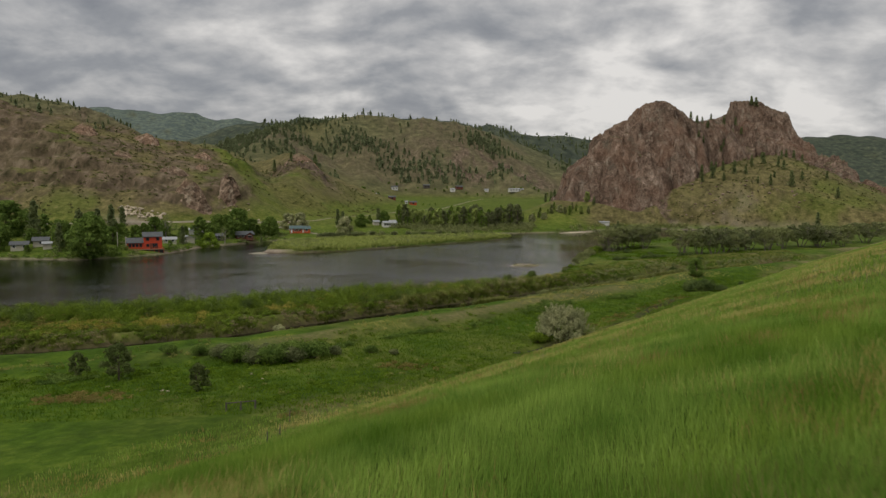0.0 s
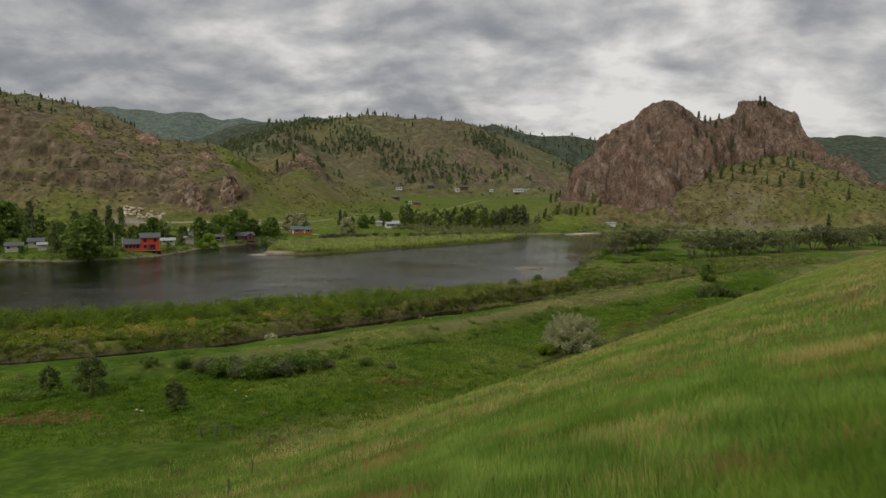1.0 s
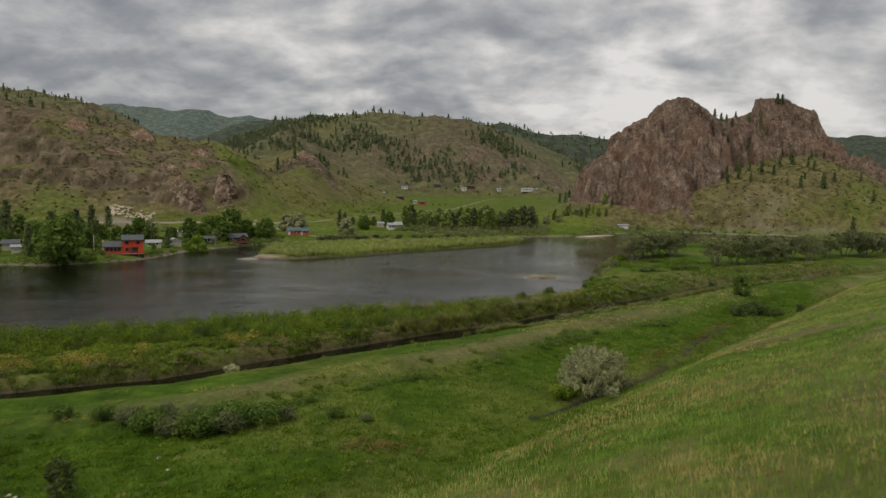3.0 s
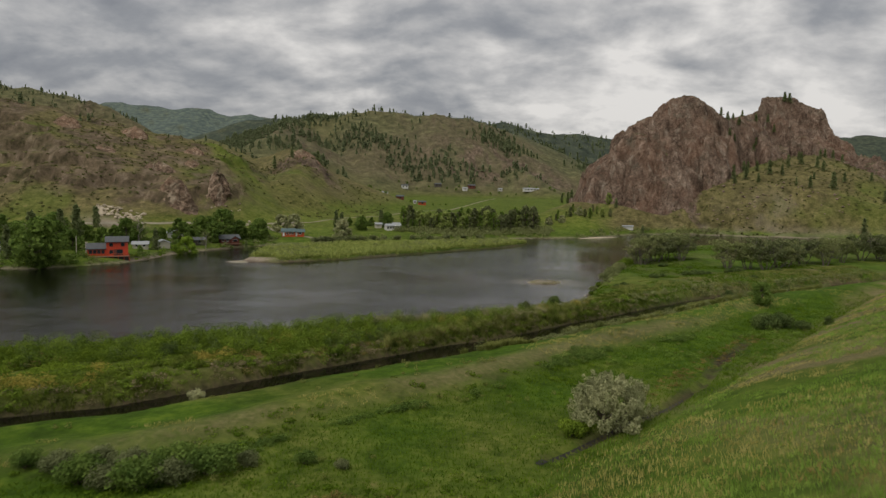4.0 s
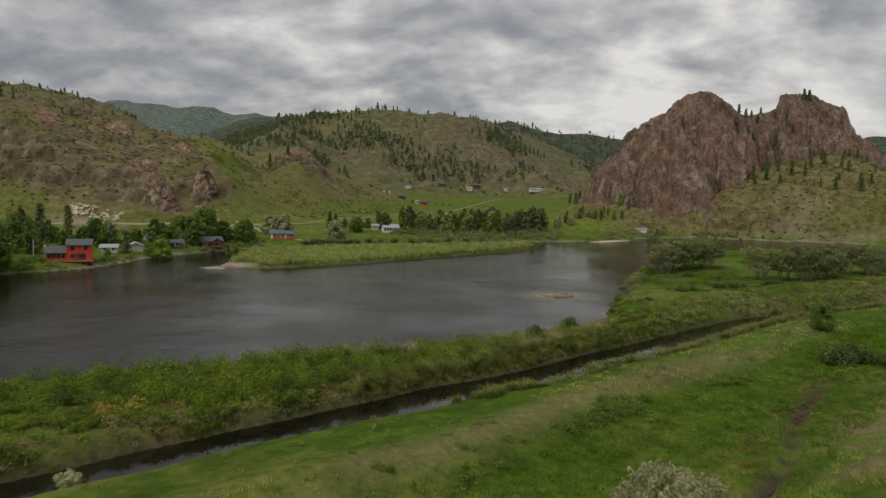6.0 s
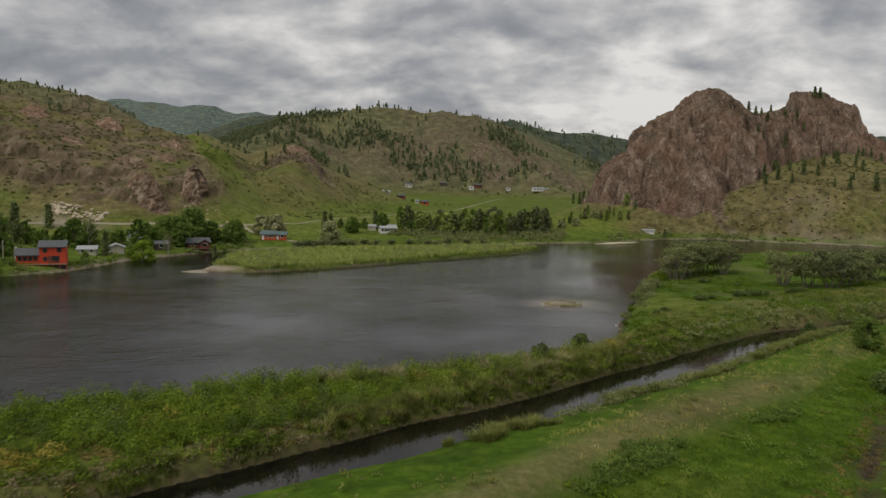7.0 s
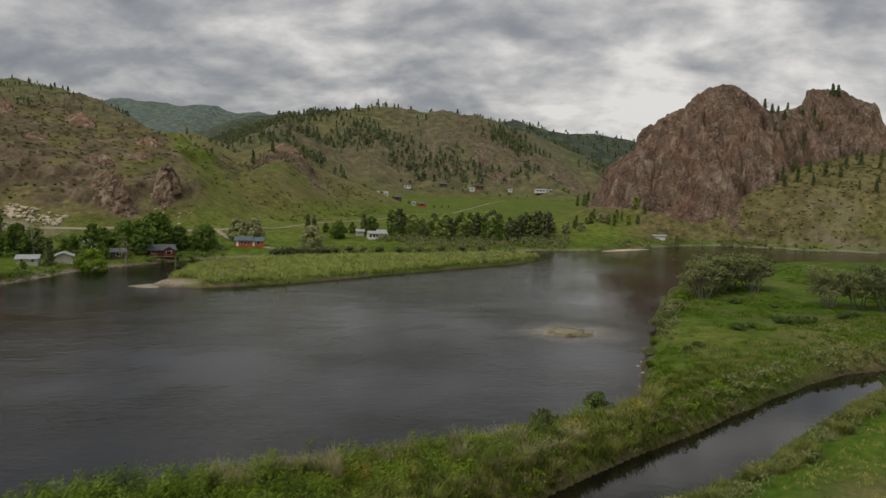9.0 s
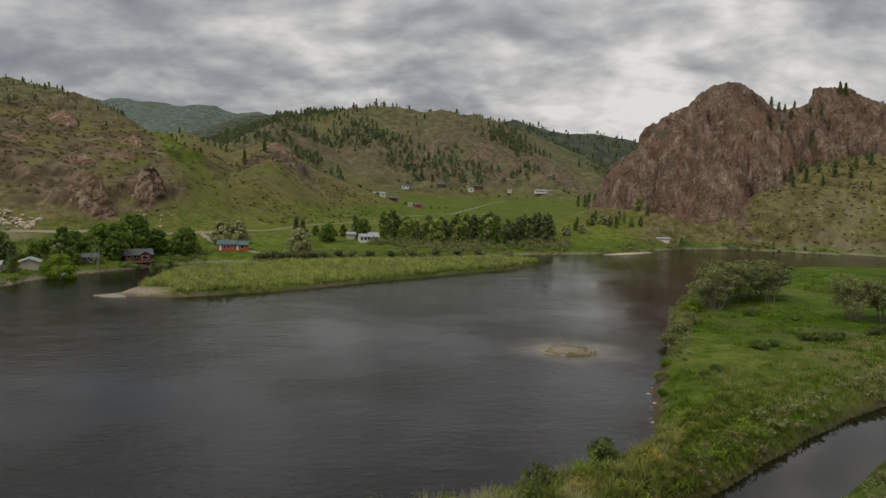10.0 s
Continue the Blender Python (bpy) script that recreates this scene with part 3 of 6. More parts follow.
# ---------- mesh helpers ----------
def mesh_of(name, verts, faces, mats, smooth=False):
    """A mesh from arrays: faces is one array of quads or triangles, or a list of such arrays."""
    me = bpy.data.meshes.new(name)
    verts = np.asarray(verts, np.float32)
    groups = [np.asarray(f, np.int32) for f in (faces if isinstance(faces, list) else [faces])]
    me.vertices.add(len(verts))
    me.vertices.foreach_set("co", verts.ravel())
    loops = np.concatenate([g.ravel() for g in groups])
    sizes = np.concatenate([np.full(len(g), g.shape[1], np.int32) for g in groups])
    me.loops.add(len(loops))
    me.loops.foreach_set("vertex_index", loops)
    me.polygons.add(len(sizes))
    me.polygons.foreach_set("loop_start", np.concatenate([[0], np.cumsum(sizes)[:-1]]).astype(np.int32))
    me.update(calc_edges=True)
    me.validate()
    for m in mats if isinstance(mats, (list, tuple)) else [mats]:
        me.materials.append(m)
    if smooth:
        me.polygons.foreach_set("use_smooth", np.ones(len(me.polygons), bool))
    return me


def part(name, bm, mat, parent=None, label=""):
    me = bpy.data.meshes.new(name)
    bm.to_mesh(me)
    bm.free()
    me.materials.append(mat)
    ob = new(name, me)
    ob.parent = parent
    return tagged(ob, label)


def box(bm, x0, x1, y0, y1, z0, z1, bevel=0.0):
    made = bmesh.ops.create_cube(bm, size=1.0, matrix=Matrix.Translation(((x0 + x1) / 2, (y0 + y1) / 2, (z0 + z1) / 2)) @ Matrix.Diagonal((x1 - x0, y1 - y0, z1 - z0, 1)))
    if bevel:
        edges = list({e for v in made["verts"] for e in v.link_edges})
        bmesh.ops.bevel(bm, geom=edges, offset=bevel, segments=1, affect="EDGES")
    return bm


def tube(bm, a, b, r0, r1, sides=6):
    """A tapered limb from a to b."""
    a, b = Vector(a), Vector(b)
    turn = (b - a).to_track_quat("Z", "Y").to_matrix().to_4x4()
    bmesh.ops.create_cone(bm, cap_ends=True, segments=sides, radius1=r0, radius2=r1, depth=(b - a).length,
                          matrix=Matrix.Translation((a + b) / 2) @ turn)


def butte_height(x, y):
    wx, wy = x + 5 * fbm(x, y, 22, 3, 100), y + 5 * fbm(x, y, 22, 3, 101)
    d, top = along(wx, wy, BUTTE_CREST)
    front = y < np.interp(x, [c[0] for c in BUTTE_CREST], [c[1] for c in BUTTE_CREST])
    a = top - np.where(front, 1.0 + 0.28 * step(150, 172, x), 0.65) * d - 0.0012 * d * d * step(140, 180, x)
    a = a - 1.6 * np.maximum(97 + 0.12 * (y - 440) - x, 0)
    d2, top2 = along(wx, wy, TOWER_CREST)
    b = top2 - np.where(d2 < 10, 2.4 * d2, 24 + 0.50 * (d2 - 10))
    z = smooth_max(a, b, 4.0)
    # the gully between the dome and the tower, with two slots beside it
    under = 0.25 + 0.75 * step(2, 14, d)
    for line, deep, wide in (([(216, 500), (212, 482), (208, 466), (205, 448)], 36, 4.0), ([(226, 498), (221, 480), (213, 462)], 18, 2.6), ([(196, 486), (194, 468), (190, 450)], 6, 1.8),
                             ([(126, 466), (118, 446), (112, 430)], 7, 2.6), ([(150, 478), (142, 456), (138, 446)], 3, 1.6)):
        z = z - deep * under * np.exp(-(along(x, y, line)[0] / wide) ** 2)
    u, v = 0.9 * wx - 0.42 * wy, 0.42 * wx + 0.9 * wy
    rough_part = step(1, 9, np.minimum(d, d2))
    z = z + 2.6 * ridged(wx + 0.25 * wy, 0.35 * wy, 30, 3, 111) + 1.2 * ridged(u, 0.4 * v, 8.5, 3, 112) + 0.45 * ridged(x, y, 2.6, 2, 113) - 0.3
    z = z + rough_part * (3.8 * facets(u, 0.5 * v, 19, 140, 1.4) + 2.7 * facets(u + 4, 0.55 * v, 8.5, 150, 1.3) + 1.3 * facets(x + 0.3 * y, 0.6 * y, 3.8, 160, 1.1))
    return z


# ---------- ground ----------
def build_ground():
    cx, cy = -2.0, -60.0
    radii = np.concatenate([np.geomspace(14, 80, 70)[:-1], np.geomspace(80, 270, 230)[:-1], np.linspace(270, 340, 50)[:-1], np.linspace(340, 540, 125)[:-1], np.geomspace(540, 4700, 120)])
    front = np.radians(np.linspace(-40, 42, 480))
    rear = np.radians(np.linspace(42, 320, 60))[1:-1]
    turn = np.concatenate([front, rear])
    R, T = np.meshgrid(radii, turn, indexing="ij")
    x, y = cx + R * np.sin(T), cy + R * np.cos(T)
    z = height(x, y)
    n, m = R.shape
    verts = np.stack([x.ravel(), y.ravel(), z.ravel()], -1)
    centre = np.array([[cx, cy, ground_at(cx, cy)]])
    i, j = np.meshgrid(np.arange(n - 1), np.arange(m), indexing="ij")
    k = (j + 1) % m
    quads = np.stack([i * m + j, i * m + k, (i + 1) * m + k, (i + 1) * m + j], -1).reshape(-1, 4)[:, ::-1]
    jj = np.arange(m)
    cap = np.stack([np.full(m, n * m), (jj + 1) % m, jj], -1)
    me = mesh_of("ground", np.concatenate([verts, centre]), [quads, cap], GROUND, smooth=True)
    # what covers it: rock, straw, lush meadow; gravel, far forest toned for haze
    rg, cg = river_gap(x, y), canal_gap(x, y)
    far = height_zone_far(x, y)
    slope = np.hypot(np.gradient(z, axis=0) / np.gradient(R, axis=0), np.gradient(z, axis=1) / (R * np.gradient(T, axis=1)))
    crag = crag_mask(x, y)
    n1, n2 = fbm(x, y, 60, 4, 80), fbm(x, y, 12, 4, 81)
    rock = 0.8 * far * np.clip(crag * step(0.0, 0.55, slope + 0.7 * n2 + 0.3 * n1 + 0.25 * step(560, 620, y)) + step(0.75, 1.05, slope + 0.3 * n2) * step(8, 20, z) * (1 - step(90, 120, x) * step(520, 470, y)), 0, 1)
    near_butte = (x > 80) & (x < 320) & (y > 380) & (y < 540)
    gap = np.full(x.shape, -99.0)
    gap[near_butte] = butte_height(x[near_butte], y[near_butte]) - z[near_butte]
    rock = np.clip(rock + 0.9 * step(-7, -1, gap + 5 * n2), 0, 1)
    outcrop = np.exp(-(((x + 85) / 17) ** 2 + ((y - 478) / 28) ** 2)) + np.exp(-(((x - 95) / 110) ** 2 + ((y - 975) / 75) ** 2))
    rock = np.clip(rock + 0.9 * far * np.minimum(outcrop, 1) * step(-0.15, 0.25, n2 + 0.5 * n1 + 0.1), 0, 1)
    green_side = far * step(17, 6, along(x, y, [(-172, 480), (-150, 440), (-130, 412), (-114, 392), (-100, 372)])[0] + 4 * n2)
    rock = rock * (1 - np.clip(1.2 * green_side, 0, 1))
    hill = hill_slope(x, y)
    onhill = step(-1.2, 2.4, hill + 1.2 * n2) * (1 - far) * south_of_canal(x, y)
    straw = onhill * step(-0.05, 0.35, n2 + 0.5 * n1 + 0.05 * step(2, 8, hill)) * (0.25 + 0.3 * step(5, 30, y)) + 0.75 * step(-45, -10, x) * np.exp(-((cg - 15.5 + 4.0 * step(0, 25, x)) / 2.6) ** 2) * south_of_canal(x, y) * step(-0.35, 0.3, n2 + 0.25) * step(75, 45, x)
    straw = straw + far * step(9, 24, z) * step(-0.1, 0.5, n1 + 0.5 * n2) * 0.35 + onhill * 0.95 * step(14, 34, x) * step(-0.25, 0.35, fbm(x + y, 0.35 * (x - y), 9, 3, 86))
    strip = (1 - far) * (~south_of_canal(x, y)) * step(45, 30, x) * (1 - inside(x, y, ISLAND))
    penin = (1 - far) * (~south_of_canal(x, y)) * step(34, 48, x) * (1 - inside(x, y, ISLAND))
    straw = straw + penin * 0.85 * step(30, 10, cg) * step(52, 70, x) * step(-0.35, 0.25, n2) + penin * 0.25 * step(0.0, 0.4, n2 + 0.5 * n1)
    straw = straw + strip * 0.25 * step(-0.2, 0.35, fbm(x, y, 8, 3, 84)) * step(12, 4, cg)
    lush = (1 - far) * (1 - onhill) * (1 - 0.55 * strip - 0.15 * penin) * step(-0.55, 0.1, n1 + 0.6 * n2 + 0.25) + far * step(7, 2, z) * 0.6 + onhill * 0.75 * step(0.3, -0.25, n2)
    lush = lush + 0.4 * far * step(9, 16, z) * step(520, 440, y) * step(0.05, 0.4, fbm(x, y, 30, 4, 88))
    sand = step(0.8, 0.3, z) * step(-2, 0.2, rg) * step(7, 3, rg) * np.where(cg < 5, 0, 0.75) * step(-0.3, 0.2, n2 + 0.4 * far) + far * np.exp(-(((x + 143) / 12) ** 2 + ((y - 292) / 5) ** 2)) * 1.1 + far * 0.65 * step(-0.2, 0.35, n2 + 0.3 * n1) * np.exp(-(((x - 182) / 30) ** 2 + ((y - 404) / 9) ** 2)) + far * step(125, 160, x) * step(2600, 300, y) * step(8, 3.5, z) * step(-0.25, 0.3, n2) * 0.35
    sand = sand + np.exp(-(((x + 64) / 8) ** 2 + ((y - 223) / 6) ** 2)) * 1.5
    sand = sand + 1.1 * far * np.exp(-(along(x, y, [(-99, 219), (-97.5, 230), (-96.5, 243), (-92, 256)])[0] / 2.6) ** 2)
    dd = along(x, y, DITCH)[0]
    bare = far * np.exp(-(((x + 85.0) / 6) ** 2 + ((y - 274) / 5) ** 2))
    soil = 0.8 * bare + 0.9 * np.exp(-(dd / 0.9) ** 2) * step(-0.6, 0.1, fbm(x, y, 3, 2, 87)) + (1 - far) * step(0.9, 0.3, z) * step(1.2, 0.4, np.minimum(cg, rg)) * np.where(south_of_canal(x, y), 0.25, 0.8) + south_of_canal(x, y) * 0.5 * step(-0.1, 0.4, n2) * np.exp(-((along(x, y, [(24, 74), (30, 82), (41, 94), (50, 106)])[0]) / 2.0) ** 2)
    # only the farthest ridges take the haze-toned forest colour
    hazy_wood = far * step(2250, 2450, y) * step(-0.5, 0.1, n1 + 0.25)
    vale = far * step(400, 480, y) * step(8, 1, z - 8 - 0.018 * np.clip(rg, 0, 900)) * step(1100, 900, y) * (1 - step(80, 100, x) * step(620, 560, y))
    cover = np.stack([np.clip(v, 0, 1) for v in (rock, straw * (1 - 0.8 * vale), np.maximum(np.maximum(lush, 0.4 * vale), 0.18 * green_side), np.ones_like(rock))], -1).reshape(-1, 4)
    extra = np.stack([np.clip(v, 0, 1) for v in (sand, hazy_wood, soil, np.ones_like(rock))], -1).reshape(-1, 4)
    olive = far * np.maximum(step(7, 16, z), step(85, 105, x) * step(1.5, 4, z)) * (1 - vale) * np.maximum(0.55 + 0.4 * step(0.2, -0.2, n1), np.maximum(step(-95, -125, x) * step(520, 440, y), step(85, 105, x) * step(560, 500, y)))
    sage = far * step(600, 760, y) * step(12, 30, z) * 0.9
    olive = olive * (1 - 0.6 * step(520, 440, y) * step(0.05, 0.4, fbm(x, y, 30, 4, 88)))
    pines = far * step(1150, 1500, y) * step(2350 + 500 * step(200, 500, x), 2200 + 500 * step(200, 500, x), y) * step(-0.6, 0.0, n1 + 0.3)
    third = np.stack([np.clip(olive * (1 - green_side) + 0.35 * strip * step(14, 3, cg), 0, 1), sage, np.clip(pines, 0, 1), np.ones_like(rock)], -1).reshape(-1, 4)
    for name, data in (("cover", cover), ("extra", extra), ("third", third)):
        layer = me.color_attributes.new(name, "FLOAT_COLOR", "POINT")
        layer.data.foreach_set("color", np.concatenate([data, data[:1]]).astype(np.float32).ravel())
    return tagged(new("ground", me), "rolling green and brown valley ground with grass, scree and river banks", "ground", kind="structure")


def height_zone_far(x, y):
    return ((~inside(x, y, RIVER)) & (y > np.interp(x, [p[0] for p in FAR_SHORE[::-1]], [p[1] for p in FAR_SHORE[::-1]]) - 8) & (signed(x, y, ISLAND) < -6)).astype(float)


ground = build_ground()


def build_water():
    xs, ys = np.linspace(-900, 900, 61), np.linspace(-260, 460, 31)
    X, Y = np.meshgrid(xs, ys)
    i, j = np.meshgrid(np.arange(30), np.arange(60), indexing="ij")
    quads = np.stack([i * 61 + j, i * 61 + j + 1, (i + 1) * 61 + j + 1, (i + 1) * 61 + j], -1).reshape(-1, 4)
    me = mesh_of("water", np.stack([X.ravel(), Y.ravel(), 0 * X.ravel()], -1), quads, WATER, smooth=True)
    return tagged(new("water", me), "dark grey rippled river water under an overcast sky", "river", kind="structure")


water = build_water()


def build_canal_water():
    pts = np.array(CANAL, float)
    t = np.concatenate([[0], np.cumsum(np.hypot(np.diff(pts[:, 0]), np.diff(pts[:, 1])))])
    at = np.arange(0, t[-1], 4.0)
    x, y, half = (np.interp(at, t, pts[:, k]) for k in range(3))
    d = np.stack([np.gradient(x), np.gradient(y)], -1)
    d /= np.linalg.norm(d, axis=1)[:, None]
    side = np.stack([-d[:, 1], d[:, 0]], -1) * (half + 2.0)[:, None]
    mid = np.stack([x, y], -1)
    v = np.stack([np.concatenate([mid + side * k, np.full((len(at), 1), 0.02)], -1) for k in (1, -1)], 1).reshape(-1, 3)
    i = 2 * np.arange(len(at) - 1)[:, None]
    me = mesh_of("canal_water", v, i + np.array([0, 1, 3, 2]), CANAL_WATER, smooth=True)
    return tagged(new("canal_water", me), "still dark water of the narrow canal between grassy banks", "canal", kind="structure")


canal_water = build_canal_water()


# ---------- the rock butte ----------
def build_butte():
    xs, ys = np.arange(80, 392, 0.85), np.arange(390, 640, 0.85)
    X, Y = np.meshgrid(xs, ys)
    Z = butte_height(X, Y)
    G = height(X, Y)
    keep = Z > G - 1.0
    gy, gx = np.gradient(Z, 0.85, 0.85)
    steep = np.hypot(gx, gy)
    # the rock's joints push the faces in and out
    px = X + 1.1 * fbm(X, Z * 1.2, 5, 3, 120) * step(0.4, 1.0, steep)
    py = Y + 1.4 * fbm(X, Z * 1.2, 4, 3, 121) * step(0.4, 1.0, steep)
    n, m = X.shape
    i, j = np.meshgrid(np.arange(n - 1), np.arange(m - 1), indexing="ij")
    ok = keep[:-1, :-1] | keep[1:, :-1] | keep[:-1, 1:] | keep[1:, 1:]
    quads = np.stack([i * m + j, i * m + j + 1, (i + 1) * m + j + 1, (i + 1) * m + j], -1)[ok]
    all_verts = np.stack([px.ravel(), py.ravel(), Z.ravel()], -1)
    green = np.clip(step(0.75, 0.45, steep) * step(-0.2, 0.3, fbm(X, Y, 15, 3, 130) + 0.1), 0, 1) * 0.8
    colours = np.stack([0 * green, 0 * green, green, 0 * green + 1], -1).reshape(-1, 4)
    rear = (X + 0.9 * (Y - 490) > 222).ravel()[quads[:, 0]]
    thing = tagged(new("rock_butte"), "tall reddish brown craggy rock butte with two summits", "butte")
    for name, some in (("front_dome", quads[~rear]), ("rear_tower", quads[rear])):
        used, idx = np.unique(some, return_inverse=True)
        me = mesh_of(name, all_verts[used], idx.reshape(-1, 4), ROCK)
        layer = me.color_attributes.new("cover", "FLOAT_COLOR", "POINT")
        layer.data.foreach_set("color", colours[used].astype(np.float32).ravel())
        new(name, me).parent = thing
    return thing


butte = build_butte()


# ---------- plants ----------


def cards(at, size, gen, long=1.5, upright=0.0, out=None, loose=0.55):
    """One small leaf-shaped quad at each place, turned at random or lying on the surface with normals out. Returns verts and quads."""
    n = len(at)
    size = np.broadcast_to(np.asarray(size, float), (n,))[:, None]
    u = gen.normal(size=(n, 3))
    u[:, 2] += upright * 2
    if out is not None:
        face = out / (np.linalg.norm(out, axis=1)[:, None] + 1e-9) + loose * gen.normal(size=(n, 3))
        u = np.cross(face, u)
    u /= np.linalg.norm(u, axis=1)[:, None] + 1e-9
    w = np.cross(u, gen.normal(size=(n, 3)) if out is None else face)
    w /= np.linalg.norm(w, axis=1)[:, None] + 1e-9
    u, w = u * size * 0.5 * long, w * size * 0.5
    mid = np.asarray(at)
    v = np.stack([mid - u, mid - 0.1 * u + w, mid + u, mid - 0.1 * u - w], 1).reshape(-1, 3)
    return v, np.arange(4 * n).reshape(-1, 4)


def ball(gen, n, c, r, hollow=0.45):
    """Places in the outer part of a squashed ball."""
    d = gen.normal(size=(n, 3))
    d /= np.linalg.norm(d, axis=1)[:, None]
    return np.asarray(c) + d * np.asarray(r) * (hollow + (1 - hollow) * gen.random((n, 1)) ** 0.7)


def tree_thing(name, trunk_bm, bark, crown_v, crown_f, leaf):
    ob = new(name)
    part("trunk", trunk_bm, bark, ob)
    crown = new("crown", mesh_of("crown", crown_v, crown_f, leaf))
    crown.parent = ob
    return ob


def broad_tree(name, seed, tall, wide, leaf, bark=BARK, clumps=20, per=110, size=0.55, bare=0.16, airy=1.0, stems=1):
    """A leafy tree: trunk with limbs that reach into separate clumps of leaves."""
    gen = np.random.default_rng(seed)
    bm, pts, outs = bmesh.new(), [], []
    fork = tall * (bare + 0.12)
    slim = 0.5 if stems > 1 else 0.85
    for s in range(stems):
        lean = gen.normal(0, 0.14 * wide * (stems > 1) + 0.15, 2)
        tube(bm, (lean[0] * 0.3, lean[1] * 0.3, -0.3), (lean[0], lean[1], fork), tall * 0.032 * slim, tall * 0.022 * slim)
        tube(bm, (lean[0], lean[1], fork * 0.98), (lean[0] * 1.4, lean[1] * 1.4, tall * 0.72), tall * 0.021 * slim, tall * 0.007)
    for k in range(clumps):
        h = bare + (1 - bare) * (k + 0.5) / clumps
        reach = wide * 0.5 * math.sin(math.pi * min(1, (h - bare * 0.6) / (1.06 - bare * 0.6)) ** 0.8) * gen.uniform(0.45, 0.92)
        turn = k * 2.4 + gen.normal(0, 0.4)
        r = wide * gen.uniform(0.09, 0.21) * airy
        c = np.array([reach * math.cos(turn), reach * math.sin(turn), min(tall * (h - 0.05), tall - 0.72 * r)])
        spot = ball(gen, per, c, (r, r, r * 0.72))
        pts.append(spot)
        outs.append((spot - c) / (r, r, r * 0.6))
        if k % 2 == 0:
            tube(bm, (0, 0, min(c[2] * 0.7, tall * 0.6)), tuple(c), tall * 0.012, tall * 0.003, 5)
    v, f = cards(np.concatenate(pts), gen.uniform(0.6, 1.3, per * clumps) * size, gen, out=np.concatenate(outs))
    return tree_thing(name, bm, bark, v, f, leaf)


def conifer_points(gen, tall, wide, whorls, per, bare, droop=0.25):
    pts = []
    for k in range(whorls):
        h = bare + (1 - bare) * (k / whorls) ** 0.9
        reach = wide * 0.5 * (1 - (h - bare) / (1.04 - bare)) ** 0.75 * gen.uniform(0.75, 1.1)
        arms = 6
        for a in range(arms):
            turn = 6.283 * a / arms + k * 1.1 + gen.normal(0, 0.25)
            out = reach * gen.uniform(0.55, 1.1)
            t = gen.random((max(2, per // arms), 1)) ** 0.7
            line = np.hstack([t * out * math.cos(turn), t * out * math.sin(turn), tall * h - droop * t * out])
            pts.append(line + gen.normal(0, 0.05 * wide, line.shape))
    pts.append(np.stack([0 * np.arange(4), 0 * np.arange(4), tall * np.linspace(0.93, 1.0, 4)], -1))
    return np.concatenate(pts)


def pine(name, seed, tall, wide, bare=0.18, whorls=13, per=54, size=0.5, leaf=None):
    gen = np.random.default_rng(seed)
    bm = bmesh.new()
    tube(bm, (0, 0, -0.3), (0, 0, tall * 0.55), tall * 0.026, tall * 0.016)
    tube(bm, (0, 0, tall * 0.54), (0, 0, tall * 0.98), tall * 0.016, tall * 0.004)
    at = conifer_points(gen, tall, wide, whorls, per, bare)
    v, f = cards(at, gen.uniform(0.6, 1.2, len(at)) * size, gen, 2.2)
    return tree_thing(name, bm, BARK, v, f, leaf or NEEDLE)


def shrub(name, seed, tall, wide, leaf, clumps=9, per=60, size=0.3):
    gen = np.random.default_rng(seed)
    bm, pts, outs = bmesh.new(), [], []
    for k in range(clumps):
        turn, reach = k * 2.4, wide * 0.36 * math.sqrt((k + 0.3) / clumps)
        r = wide * gen.uniform(0.16, 0.25)
        c = (reach * math.cos(turn), reach * math.sin(turn), tall * gen.uniform(0.42, 0.68) * (1.1 - reach / wide))
        spot = ball(gen, per, c, (r, r, tall * 0.34))
        pts.append(spot)
        outs.append((spot - np.array(c)) / (r, r, tall * 0.34))
        tube(bm, (c[0] * 0.15, c[1] * 0.15, -0.2), c, 0.04 + tall * 0.006, 0.015, 5)
    at = np.concatenate(pts)
    at[:, 2] = np.maximum(at[:, 2], 0.05)
    v, f = cards(at, gen.uniform(0.6, 1.3, len(at)) * size, gen, out=np.concatenate(outs))
    ob = new(name)
    part("stems", bm, BARK, ob)
    crown = new("foliage", mesh_of("foliage", v, f, leaf))
    crown.parent = ob
    return ob


def plant(kinds, spots, label, category, group="", seed=0, base=None):
    """Sets trees at spots (x, y, height) from prototypes (thing, its height); the first use of each is the prototype itself."""
    gen, used = random.Random(seed), set()
    zs = [base(x, y) for x, y, *_ in spots] if base else height(np.array([s[0] for s in spots], float), np.array([s[1] for s in spots], float))
    for n, ((x, y, h), z) in enumerate(zip(spots, zs)):
        ob, tall = kinds[n % len(kinds)]
        m = pose(x, y, float(z) - 0.05, 0, 0, gen.uniform(0, 360)) @ Matrix.Diagonal((h / tall * gen.uniform(0.92, 1.08), h / tall * gen.uniform(0.92, 1.08), h / tall, 1))
        if ob.name in used:
            ob = copy_thing(ob, m)
        else:
            used.add(ob.name)
            ob.matrix_basis = m
            tagged(ob, label, category, group)


